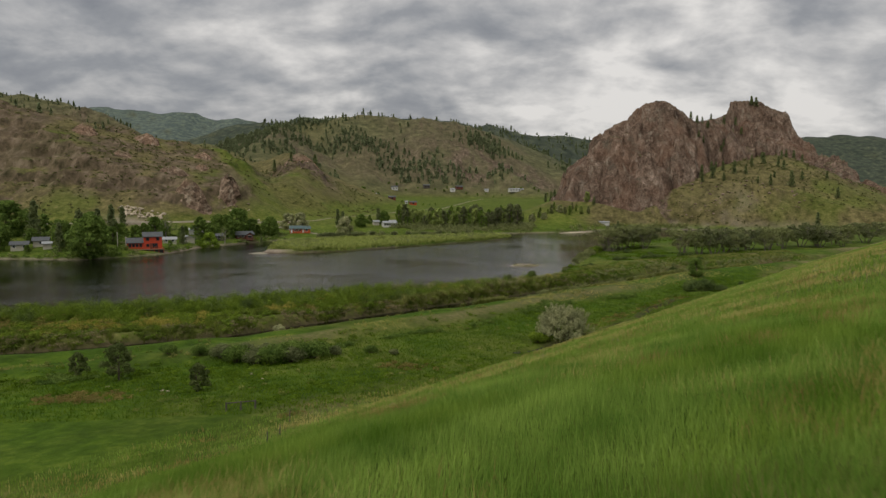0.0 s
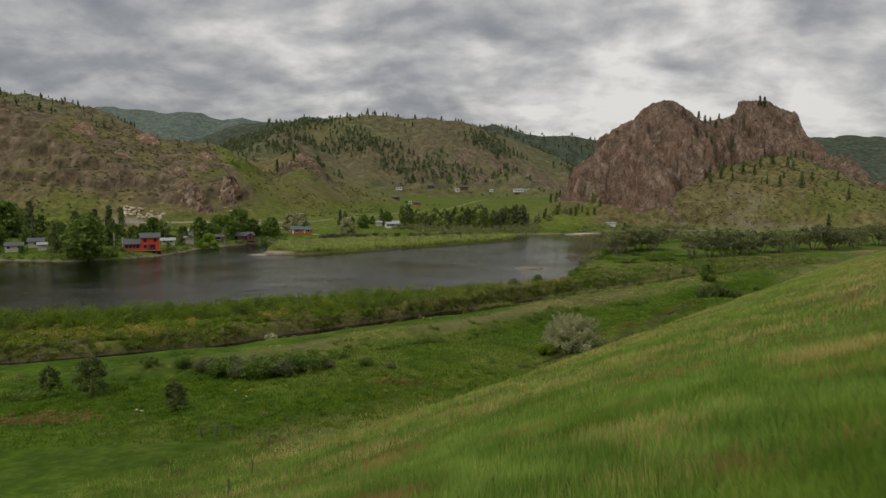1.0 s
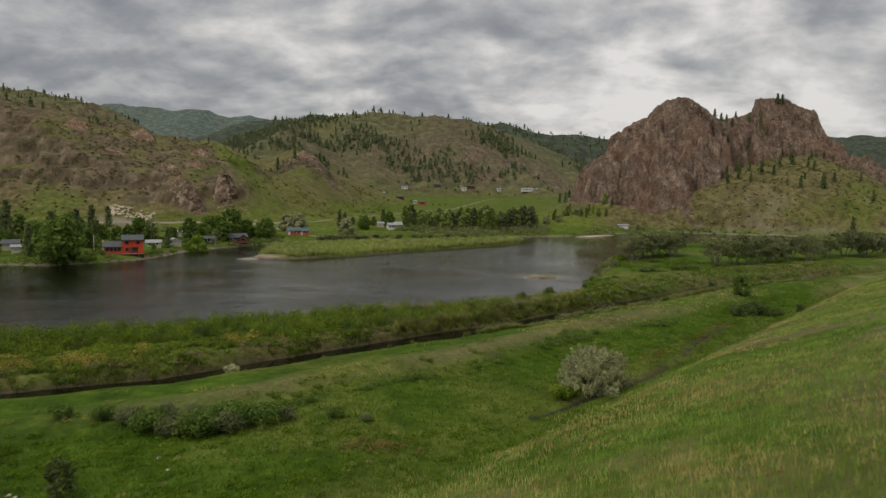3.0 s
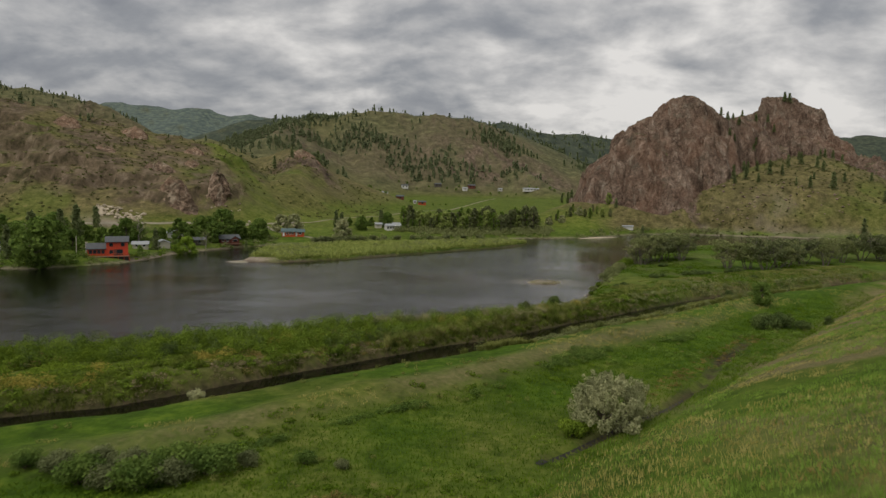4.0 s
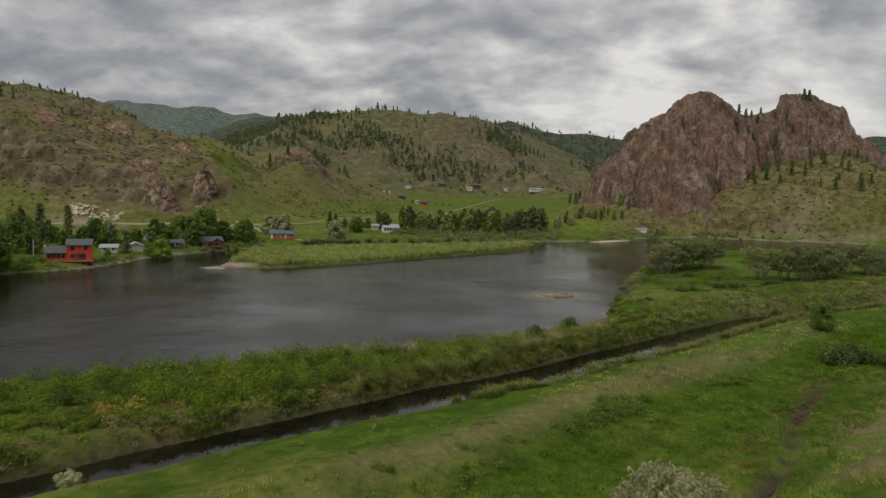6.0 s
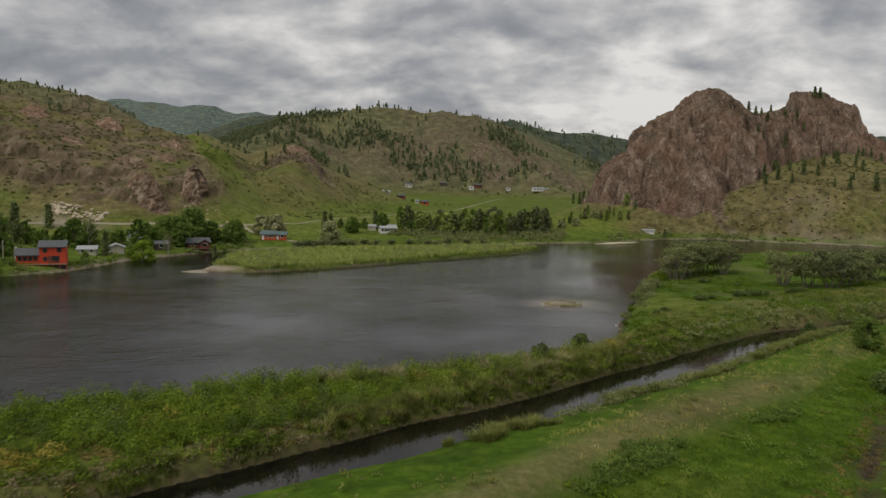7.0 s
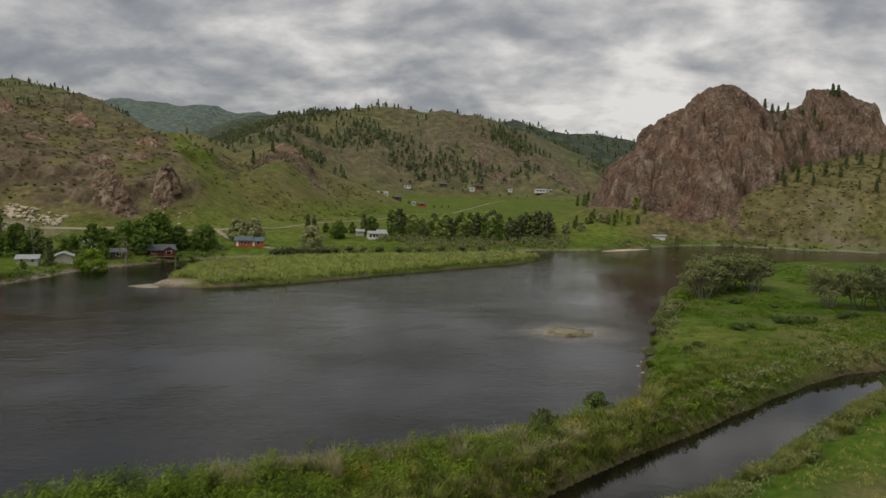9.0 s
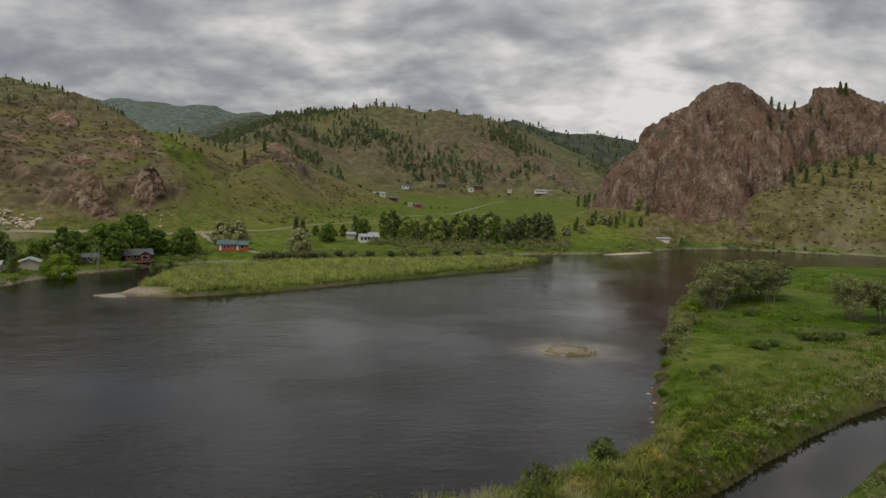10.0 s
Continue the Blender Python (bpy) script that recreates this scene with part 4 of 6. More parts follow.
# the far bank, with its village trees
oak_a = broad_tree("broadleaf_tree", 1, 14, 14, VILLAGE_LEAF, clumps=46, per=80, size=0.8, bare=0.03, airy=1.2)
oak_b = broad_tree("broadleaf_tree", 2, 13, 11, VILLAGE_LEAF, clumps=38, per=76, size=0.78, bare=0.04, airy=1.15)
oak_c = broad_tree("broadleaf_tree", 3, 12, 9, VILLAGE_LEAF, clumps=20, per=70, size=0.9, bare=0.06)
plant([(oak_a, 14), (oak_b, 13), (oak_c, 12)],
      [(-118, 198, 14.5), (-117, 250, 9.2), (-104, 266, 9.5), (-167, 234, 14), (-121, 221, 9.5), (-93, 275, 11), (-100, 280, 9.5), (-94, 299, 8.5), (-178, 216, 11), (-190, 246, 12),
       (-124, 256, 8), (-37, 352, 6.2), (-40, 336, 7.0), (-129, 247, 8), (-122, 250, 7), (-117, 258, 7.2), (-99, 262, 7), (-97, 270, 8), (-106, 276, 7), (-112, 270, 6.5), (-136, 255, 8), (-143, 250, 9), (-151, 240, 9),
       (-160, 246, 10), (-131, 229, 8), (-127, 214, 6), (-88, 288, 7), (-82, 293, 6), (-110, 262, 6.5), (-134, 212, 6.5), (-140, 222, 8), (-150, 220, 8), (-128, 205, 5), (-160, 215, 9), (-86, 300, 5), (-52, 346, 6), (-29, 353, 7.5), (-15, 351, 7), (-48, 350, 5.5), (-93, 286, 12.5), (-87, 291, 11.5), (-99, 284, 11), (-80, 295, 9), (-120, 238, 9), (-152, 204, 7), (-158, 206, 8), (-141.5, 202, 4), (-166, 210, 9), (-133, 218, 6.5), (-172, 222, 10)],
      "dark green leafy broadleaf tree on the far river bank", "tree", "village trees")
lime_a = broad_tree("round_tree", 11, 7.2, 8.5, LEAF_LIGHT, clumps=16, per=120, size=0.5, bare=0.06)
lime_b = broad_tree("round_tree", 12, 7.0, 8.0, LEAF, clumps=16, per=120, size=0.5, bare=0.05)
plant([(lime_a, 7.2), (lime_b, 7.0)], [(-93.4, 246.5, 7.4), (-74, 277.5, 7.0)], "low round bright green tree at the water's edge", "tree", "village trees")
bare_tree = broad_tree("bare_tree", 13, 9, 6, LEAF_DULL, PALE_BARK, clumps=14, per=14, size=0.4, bare=0.25)
plant([(bare_tree, 9)], [(-113, 252, 10.5), (-92, 262, 6.5)], "nearly bare pale-limbed tree beside the houses", "tree", "bare trees")

spruce_a = pine("spruce_tree", 21, 13, 6.6, bare=0.04, whorls=18, per=60, size=0.55)
spruce_b = pine("spruce_tree", 22, 10, 5.6, bare=0.05, whorls=15, per=54, size=0.5)
plant([(spruce_a, 13), (spruce_b, 10)],
      [(-155, 230, 14.8), (-135, 239, 11.3), (-132, 244, 11.5), (-146, 285, 8), (-122, 205, 10), (-127, 209, 12), (-131, 203, 9), (-102.6, 241.8, 6.8), (-53, 337, 8), (-32, 352, 8), (-50, 335, 7.5), (-76, 262, 5)],
      "narrow dark spruce tree standing among the houses", "tree", "village spruces")

def plumed_tree(name, seed, tall, wide, leaf, plumes=150, per=130, size=0.13):
    """A many-stemmed shrubby tree whose crown is made of separate upright plumes of small leaves."""
    gen = np.random.default_rng(seed)
    bm, pts, outs = bmesh.new(), [], []
    for k in range(plumes):
        turn, up = gen.uniform(0, 6.283), gen.uniform(0.0, 1.0) ** 0.8
        uneven = 1 + 0.20 * math.sin(2 * turn + seed) + 0.13 * math.sin(5 * turn + 2)
        rim = math.sqrt(max(0.02, 1 - up ** 2.2)) * gen.uniform(0.55, 1.0) * uneven
        c = np.array([wide * 0.46 * rim * math.cos(turn), wide * 0.46 * rim * math.sin(turn), tall * (0.07 + 0.77 * up) * gen.uniform(0.85, 1.08)])
        lean = np.array([0.5 * math.cos(turn) * rim, 0.5 * math.sin(turn) * rim, 1.0])
        lean /= np.linalg.norm(lean)
        long, r = gen.uniform(0.5, 1.0) * tall * 0.15, gen.uniform(0.055, 0.085) * tall
        d = gen.normal(size=(per, 3))
        d /= np.linalg.norm(d, axis=1)[:, None]
        t = gen.uniform(-1, 1, (per, 1))
        girth = r * np.sqrt(np.clip(1 - ((t + 0.3) / 1.35) ** 2, 0.05, 1)) * gen.uniform(0.5, 1.0, (per, 1))
        spot = c + lean * long * t + d * girth
        spot[:, 2] = np.maximum(spot[:, 2], 0.08)
        pts.append(spot)
        outs.append(d + 0.5 * lean + 0.5 * np.array([math.cos(turn), math.sin(turn), 0]) * rim)
        if k % 4 == 0:
            tube(bm, (0.15 * c[0], 0.15 * c[1], -0.2), c, 0.05, 0.015, 5)
    at = np.concatenate(pts)
    v, f = cards(at, gen.uniform(0.6, 1.4, len(at)) * size, gen, long=1.9, out=np.concatenate(outs))
    return tree_thing(name, bm, BARK, v, f, leaf)


silver_a = plumed_tree("silver_tree", 35, 6.5, 12.2, SILVER, 230, 115)
silver_b = broad_tree("silver_tree", 32, 8, 9, SILVER, clumps=18, per=110, size=0.5, bare=0.05, stems=2)
plant([(silver_a, 6.5)], [(16.9, 63.5, 5.2)], "round silvery grey-green shrubby tree in the near meadow", "tree", "silver trees")
plant([(silver_b, 8)], [(-46, 312, 8.3), (-76, 318, 8.0), (-70, 320, 8.2), (62, 395, 4.5), (70, 398, 4.2), (82, 408, 4.5)],
      "pale silvery leafed tree on the far bank", "tree", "silver trees")

cotton_a = broad_tree("cottonwood_tree", 41, 13, 8.5, GROVE_LEAF, BARK, clumps=26, per=80, size=0.75, bare=0.03)
cotton_b = broad_tree("cottonwood_tree", 42, 13, 7, WILLOW_LEAF, BARK, clumps=24, per=80, size=0.75, bare=0.03)
cotton_c = broad_tree("cottonwood_tree", 43, 14, 5, LEAF, BARK, clumps=24, per=70, size=0.7, bare=0.03)
grove = []
g2 = random.Random(5)
for k in range(95):
    t = k / 94
    x = -20 + 70 * t + g2.uniform(-2, 2)
    y = 343 + 24 * t + g2.uniform(-3, 24)
    grove.append((x, y, (10.5 + 3.0 * t) * g2.uniform(0.6, 1.15)))
for k in range(20):
    grove.append((52 + 55 * k / 19 + g2.uniform(-2, 2), 388 + 34 * k / 19 + g2.uniform(-4, 14), g2.uniform(4.5, 8.5)))
plant([(cotton_a, 13), (cotton_b, 13), (cotton_c, 14)], grove, "tall leafy cottonwood in a dense grove by the river", "tree", "grove trees", 3)

def willow(name, seed, tall, wide, leaf, stems=4, clumps=26, per=95, size=0.3):
    """An open crown of flat leaf sheaves on leaning, forked, pale trunks."""
    gen = np.random.default_rng(seed)
    bm, pts, outs, forks = bmesh.new(), [], [], []
    for s in range(stems):
        turn = 6.283 * s / stems + gen.normal(0, 0.35)
        foot = np.array([0.07 * wide * math.cos(turn), 0.07 * wide * math.sin(turn), -0.3])
        lean = wide * gen.uniform(0.10, 0.24)
        knee = np.array([lean * math.cos(turn), lean * math.sin(turn), tall * gen.uniform(0.20, 0.36)])
        tube(bm, foot, knee, tall * 0.019, tall * 0.013)
        for b in range(3):
            t2 = turn + gen.normal(0, 0.8)
            out = lean + wide * gen.uniform(0.03, 0.16)
            top = np.array([out * math.cos(t2), out * math.sin(t2), tall * gen.uniform(0.55, 0.78)])
            tube(bm, knee, top, tall * 0.010, tall * 0.005, 5)
            forks.append(top)
    for k in range(clumps):
        f = forks[k % len(forks)]
        c = np.array([f[0] * gen.uniform(0.75, 1.45), f[1] * gen.uniform(0.75, 1.45), 0]) + np.append(gen.normal(0, 0.09 * wide, 2), f[2] + tall * gen.uniform(-0.30, 0.22))
        r = wide * gen.uniform(0.06, 0.16)
        c[2] = min(c[2], tall - 0.55 * r)
        tube(bm, f, c, tall * 0.006, tall * 0.002, 4)
        spot = ball(gen, per, c, (r, r, r * 0.6))
        pts.append(spot)
        outs.append((spot - c) / (r, r, r * 0.5))
    at = np.concatenate(pts)
    v, f = cards(at, gen.uniform(0.6, 1.3, len(at)) * size, gen, out=np.concatenate(outs))
    return tree_thing(name, bm, GREY_BARK, v, f, leaf)


# the peninsula's twisted willows, with trunks in view
will_a = willow("willow_tree", 51, 9.5, 12, LEAF_DULL, 5, 56)
will_b = willow("willow_tree", 52, 9, 11, LEAF_DULL, 4, 40)
will_c = willow("willow_tree", 53, 9, 11, WILLOW_LEAF, 4, 60)
plant([(will_a, 9.5), (will_b, 9), (will_c, 9)],
      [(67, 220, 9.5), (64, 214, 8.5), (71, 224, 10), (76, 229, 9.5), (80, 225, 9), (82, 232, 8), (88, 207, 9.2), (93, 204, 9), (97, 201, 9), (103, 206, 8), (112, 217, 8.6), (119, 222, 8), (127, 223, 9), (136, 229, 8.6),
       (146, 235, 9.4), (157, 242, 9), (168, 249, 9), (108, 211, 7), (140, 240, 8), (178, 255, 9), (190, 262, 9), (205, 268, 9), (122, 214, 7.5), (152, 232, 8), (165, 238, 8)],
      "twisted grey-green willow with pale bare lower limbs", "tree", "peninsula willows", 4)

shore_bush = shrub("shore_bush", 85, 3.0, 4.2, WILLOW_LEAF, 12, 80, 0.34)
plant([(shore_bush, 3.0)], [(-56, 297, 2.8), (-53.5, 299, 3.2), (-51, 300, 3.4), (-48.5, 301.5, 3.0), (-46, 303, 2.6), (-43, 304, 3.0), (-40, 306, 2.6), (-37, 308, 2.4), (-32, 311, 2.6), (-27, 313, 2.4), (-21, 315, 2.8), (-14, 318, 2.4), (-6, 322, 2.6), (2, 327, 2.8), (10, 332, 2.6), (18, 337, 2.4)],
      "grey-green rounded bush on the far river bank", "bush", "far bank bushes", 21)
plant([(lime_b, 7.0)], [(-104.5, 233.5, 2.2), (-102.8, 236.5, 1.8), (-101.5, 231.0, 2.0), (-99.5, 241.5, 2.0)], "low bright green bush below the sheds", "bush", "village bushes", 22)
twiggy = willow("twiggy_willow", 56, 8, 9, PALE_REED, 5, 30, 26, 0.26)
plant([(twiggy, 8)], [(62.5, 214.5, 7.5), (87, 204, 6.0)], "half-bare willow with pale twigs beside the leafy ones", "tree", "peninsula willows", 5)

# near meadow
pine_a = broad_tree("young_pine", 61, 4.8, 4.4, PALE_NEEDLE, clumps=22, per=130, size=0.17, bare=0.24)
pine_b = broad_tree("young_pine", 62, 3.2, 2.6, PALE_NEEDLE, clumps=18, per=110, size=0.15, bare=0.2)
plant([(pine_b, 3.2), (pine_a, 4.8)], [(-42.0, 41.8, 2.9), (-37.0, 40.6, 4.2), (-25.5, 32.9, 3.3)], "young open pine standing alone in the green meadow", "tree", "meadow pines")
oakling = broad_tree("small_tree", 63, 5, 5, VILLAGE_LEAF, clumps=30, per=170, size=0.2, bare=0.06)
plant([(oakling, 5)], [(62.6, 130.5, 4.6)], "small green leafy tree at the meadow's edge", "tree")
bush_d = broad_tree("bush", 74, 3.2, 3.0, DARK_LEAF, clumps=22, per=150, size=0.17, bare=0.02, airy=1.5, stems=4)
wispy = plumed_tree("bush", 86, 2.8, 3.6, WILLOW_LEAF, 60, 90, 0.12)
bush_b = shrub("bush", 72, 2.4, 3.6, LEAF_DULL, 12, 160, 0.17)
bush_c = shrub("bush", 73, 2.2, 3.0, SCRUB, 12, 200, 0.14)
bush_e = shrub("bush", 79, 2.6, 4.4, DARK_LEAF, 16, 220, 0.16)
plant([(bush_e, 2.6)], [(55.6, 113.2, 3.0), (58.4, 114.4, 2.6), (61.5, 112.5, 1.5)], "broad dark green bush at the meadow's edge", "bush", "dark bushes")
plant([(bush_d, 3.2)], [(22.2, 129.4, 3.2), (62.4, 145, 2.5), (66, 113, 1.6)],
      "dark green round bush beside the water", "bush", "dark bushes")
bush_w = shrub("bush", 77, 2.4, 3.6, WILLOW_LEAF, 14, 190, 0.15)
bush_v = shrub("bush", 87, 2.4, 3.6, VILLAGE_LEAF, 14, 190, 0.15)
plant([(bush_w, 2.4), (bush_v, 2.4)], [(-28, 49, 2.0), (-26, 48, 2.4), (-23.6, 47.6, 2.6), (-21.4, 47.2, 2.7), (-19.3, 48.2, 2.6), (-17, 50, 2.5), (-22.8, 50, 2.6), (-19.8, 50.5, 2.6), (-25.6, 50.4, 2.1), (-31, 49.6, 1.6), (-14.6, 51.5, 1.7), (-10, 51.5, 1.2), (-7, 50.5, 1.0), (-35, 50, 1.4)],
      "dense grey-green willow bush in a thicket on the meadow", "bush", "meadow thicket", 2)
low_a = shrub("low_bush", 76, 1.2, 3.0, DARK_LEAF, 9, 120, 0.2)
low_b = shrub("low_bush", 78, 1.3, 2.6, DARK_LEAF, 7, 120, 0.2)
plant([(bush_b, 2.4), (bush_c, 2.2)], [(45, 184, 2.6), (43, 178, 2.2), (48, 189, 2.8), (46.5, 186, 1.8), (52, 196, 2.4), (55, 204, 2.6), (50, 193, 2.0), (58, 210, 2.8), (60, 215, 2.2), (40, 170, 1.5), (37, 162, 1.4), (34.8, 154, 1.1), (62, 218, 2.2), (56, 208, 1.8)],
      "dull green bush along the peninsula's river bank", "bush", "peninsula bushes", 6)
plant([(low_a, 1.1), (low_b, 1.2)], [(69, 182, 1.5), (71.5, 183, 1.3), (67, 183.5, 0.9), (58.6, 176.8, 1.0), (55.5, 174.4, 0.8), (42, 160, 0.7), (44.5, 162.5, 0.6), (57, 176, 0.9), (80, 187, 0.9), (74, 186, 0.8), (85, 192, 0.9), (95, 190, 0.9), (82, 176, 0.6), (75, 203, 0.8), (68, 207, 0.9)],
      "low spreading dark bush on the grassy peninsula", "bush", "low bushes", 16)
plant([(wispy, 2.8)], [(16.0, 124.6, 3.1)], "wispy dull green willow bush on the river strip", "bush", "dark bushes")
plant([(bush_c, 2.2)], [(12.5, 59.6, 1.9), (13.9, 60.4, 1.4)], "olive bush at the foot of the silver tree", "bush")
flower = shrub("pale_bush", 75, 1.6, 1.9, SILVER, 8, 90, 0.16)
plant([(flower, 1.6)], [(-26.2, 72.2, 1.7)], "small pale bush with russet stems beside the canal", "bush")


def scatter(n, x0, x1, y0, y1, keep, seed):
    gen = np.random.default_rng(seed)
    x, y = gen.uniform(x0, x1, n), gen.uniform(y0, y1, n)
    ok = keep(x, y, gen.random(n))
    return x[ok], y[ok], gen


def clump_field(name, x, y, gen, leaf, tall, wide, per, size, label, category="bushes"):
    """Uncounted low scrub as one mesh: loose heaps of small leaves."""
    n = len(x)
    z = np.maximum(height(x, y), 0.15)
    h = tall * (0.4 + 1.2 * gen.random(n) ** 1.6)
    w = wide * gen.uniform(0.6, 1.3, n)
    d = gen.normal(size=(n, per, 3))
    d /= np.linalg.norm(d, axis=2)[..., None]
    out = d.reshape(-1, 3) * (1.0, 1.0, 1.2) + (0, 0, 0.15)
    d *= gen.uniform(0.62, 1.0, (n, per, 1))
    at = np.stack([x[:, None] + d[..., 0] * w[:, None] / 2, y[:, None] + d[..., 1] * w[:, None] / 2, z[:, None] + h[:, None] * (0.45 + 0.5 * d[..., 2])], -1).reshape(-1, 3)
    v, f = cards(at, gen.uniform(0.6, 1.3, len(at)) * size, gen, out=out)
    return tagged(new(name, mesh_of(name, v, f, leaf)), label, category, kind="stuff")


def blade_field(name, x, y, z, gen, mat, tall, width, lean, label, category="grass", away=None):
    """Uncounted grass as one mesh of thin bent blades."""
    n = len(x)
    h = tall * gen.uniform(0.55, 1.3, n)
    turn, tip = gen.uniform(0, 6.283, n), gen.uniform(0, 6.283, n)
    if away is not None:
        tip, turn = away, away + 1.5708 + gen.normal(0, 0.3, n)
    w = width * gen.uniform(0.7, 1.3, n) / 2
    bend = lean * gen.uniform(0.2, 1.0, n) * h
    ax, ay = np.cos(turn) * w, np.sin(turn) * w
    base = np.stack([x, y, z - 0.03], -1)
    mid = base + np.stack([np.cos(tip) * bend * 0.3, np.sin(tip) * bend * 0.3, h * 0.6], -1)
    end = base + np.stack([np.cos(tip) * bend, np.sin(tip) * bend, h], -1)
    side = np.stack([ax, ay, 0 * ax], -1)
    v = np.stack([base - side, base + side, mid + side * 0.7, mid - side * 0.7, end], 1).reshape(-1, 3)
    k = 5 * np.arange(n)[:, None]
    return tagged(new(name, mesh_of(name, v, [k + [0, 1, 2, 3], k + [3, 2, 4]], mat)), label, category, kind="stuff")


# willow scrub on the strip between canal and river
def on_levee(x, y, r):
    rg, cg = river_gap(x, y), canal_gap(x, y)
    return (~south_of_canal(x, y)) & (rg > 0.2) & (cg > 0.6) & (x < 31 - 6 * step(2, 10, rg)) & (y < 145) & (np.hypot(x - 16.0, y - 124.6) > 2.2) & (np.hypot(x - 22.2, y - 129.4) > 2.2)


x, y, gen = scatter(26000, -130, 34, 30, 145, lambda x, y, r: on_levee(x, y, r) & (fbm(x, y, 9, 3, 200) + 0.5 * step(10, 1, river_gap(x, y)) > r * 1.1 - 0.45), 11)
clump_field("willow_scrub", x[:3000], y[:3000], gen, SCRUB, 0.8, 1.7, 64, 0.125, "dense low green willow scrub on the strip beside the river")
x, y, gen = scatter(14000, -130, 28, 30, 143, lambda x, y, r: on_levee(x, y, r) & (canal_gap(x, y) > 2.5) & (river_gap(x, y) < 15 + 9 * fbm(x, y, 16, 3, 205)) & (river_gap(x, y) > 0.8) & (x < 22), 10)
def lobes(x, y, gen, per, spread):
    """Several heaps for each bush, so that its outline is lumpy."""
    return (x[:, None] + gen.normal(0, spread, (len(x), per))).ravel(), (y[:, None] + gen.normal(0, spread, (len(x), per))).ravel()


for name, lo, hi, leaf, tall, label in (("willow_bushes", 0, 520, SCRUB, 1.75, "dense leafy green willow bushes along the river"),
                                        ("light_willow_bushes", 520, 800, STRIP_LEAF, 1.6, "light green leafy willow bushes among darker ones"),
                                        ("dark_willow_bushes", 800, 980, DARK_LEAF, 1.6, "dark green leafy bushes along the river")):
    X, Y = lobes(x[lo:hi], y[lo:hi], gen, 3, 0.6)
    ok = (river_gap(X, Y) > 0.1) & (canal_gap(X, Y) > 0.8)
    clump_field(name, X[ok], Y[ok], gen, leaf, tall * 1.12, 1.8, 165, 0.11, label)
x, y, gen = scatter(4000, -110, 30, 35, 142, lambda x, y, r: on_levee(x, y, r) & (canal_gap(x, y) > 3.5) & (canal_gap(x, y) < 10) & (fbm(x, y, 10, 2, 207) > 0.12), 9)
clump_field("ochre_scrub", x[:130], y[:130], gen, OCHRE, 1.35, 2.6, 150, 0.13, "yellow-brown ochre scrub between the willows")
x, y, gen = scatter(16000, -110, 45, 35, 150, lambda x, y, r: (~south_of_canal(x, y)) & (river_gap(x, y) > 1) & (canal_gap(x, y) > 0.25) & (canal_gap(x, y) < 3.2) & (fbm(x, y, 6, 2, 208) > -0.25), 8)
clump_field("brown_bank_scrub", x[:1500], y[:1500], gen, BANK_SCRUB, 0.6, 1.6, 64, 0.12, "grey-brown tangled scrub on the canal bank")
x, y, gen = scatter(5000, -130, 34, 40, 145, lambda x, y, r: on_levee(x, y, r) & (fbm(x, y, 12, 3, 210) > 0.08), 12)
clump_field("russet_scrub", x[:420], y[:420], gen, RUSSET, 0.8, 1.7, 60, 0.14, "low russet and straw coloured scrub between the willows")
x, y, gen = scatter(9000, -120, 40, 40, 150, lambda x, y, r: (~south_of_canal(x, y)) & (canal_gap(x, y) > 0.2) & (canal_gap(x, y) < 3.5) & (fbm(x, y, 8, 2, 214) > -0.2), 13)
clump_field("bank_scrub", x[:800], y[:800], gen, STRIP_LEAF, 0.9, 1.4, 80, 0.14, "low green scrub along the canal bank")


def tufts(x, y, gen, per, spread):
    n = len(x)
    dx, dy = gen.normal(0, spread, (n, per)), gen.normal(0, spread, (n, per))
    X, Y = (x[:, None] + dx).ravel(), (y[:, None] + dy).ravel()
    return X, Y, height(X, Y)


def tussocks(name, x, y, gen, per, spread, mat, tall, width, lean, label):
    """Grass in separate tufts: the blades spring from a narrow foot and fall outwards all round."""
    n = len(x)
    dx, dy = gen.normal(0, spread, (n, per)), gen.normal(0, spread, (n, per))
    grow = np.repeat(gen.uniform(0.65, 1.35, n), per)
    X, Y = (x[:, None] + 0.45 * dx).ravel(), (y[:, None] + 0.45 * dy).ravel()
    return blade_field(name, X, Y, height(X, Y), gen, mat, tall * grow, width, lean, label, away=np.arctan2(dy, dx).ravel() + gen.normal(0, 0.35, n * per))


x, y, gen = scatter(40000, -80, 44, 45, 150, lambda x, y, r: (~south_of_canal(x, y)) & (river_gap(x, y) > 0.6) & (canal_gap(x, y) > 0.1) & (canal_gap(x, y) < 9) & (fbm(x, y, 6, 2, 216) > -0.45), 57)
tussocks("strip_grass", x[:4400], y[:4400], gen, 26, 0.42, STRIP_BLADE, 0.5, 0.07, 1.0, "rough green grass on the canal side of the strip")
x, y, gen = scatter(9000, -40, 36, 90, 146, lambda x, y, r: on_levee(x, y, r) & (x > -8) & (fbm(x, y, 7, 3, 220) > 0.0), 14)
tussocks("tall_reed_grass", x[:400], y[:400], gen, 60, 0.45, REED, 1.1, 0.07, 0.9, "tall yellow-green reed grass on the strip beside the river")
x, y, gen = scatter(9000, -12, 33, 90, 146, lambda x, y, r: on_levee(x, y, r) & (canal_gap(x, y) > 2.0) & (fbm(x, y, 5, 2, 221) > 0.0), 27)
tussocks("pale_reed_tufts", x[:120], y[:120], gen, 90, 0.5, PALE_REED, 1.35, 0.06, 1.0, "pale feathery reed tufts bending over the river strip")
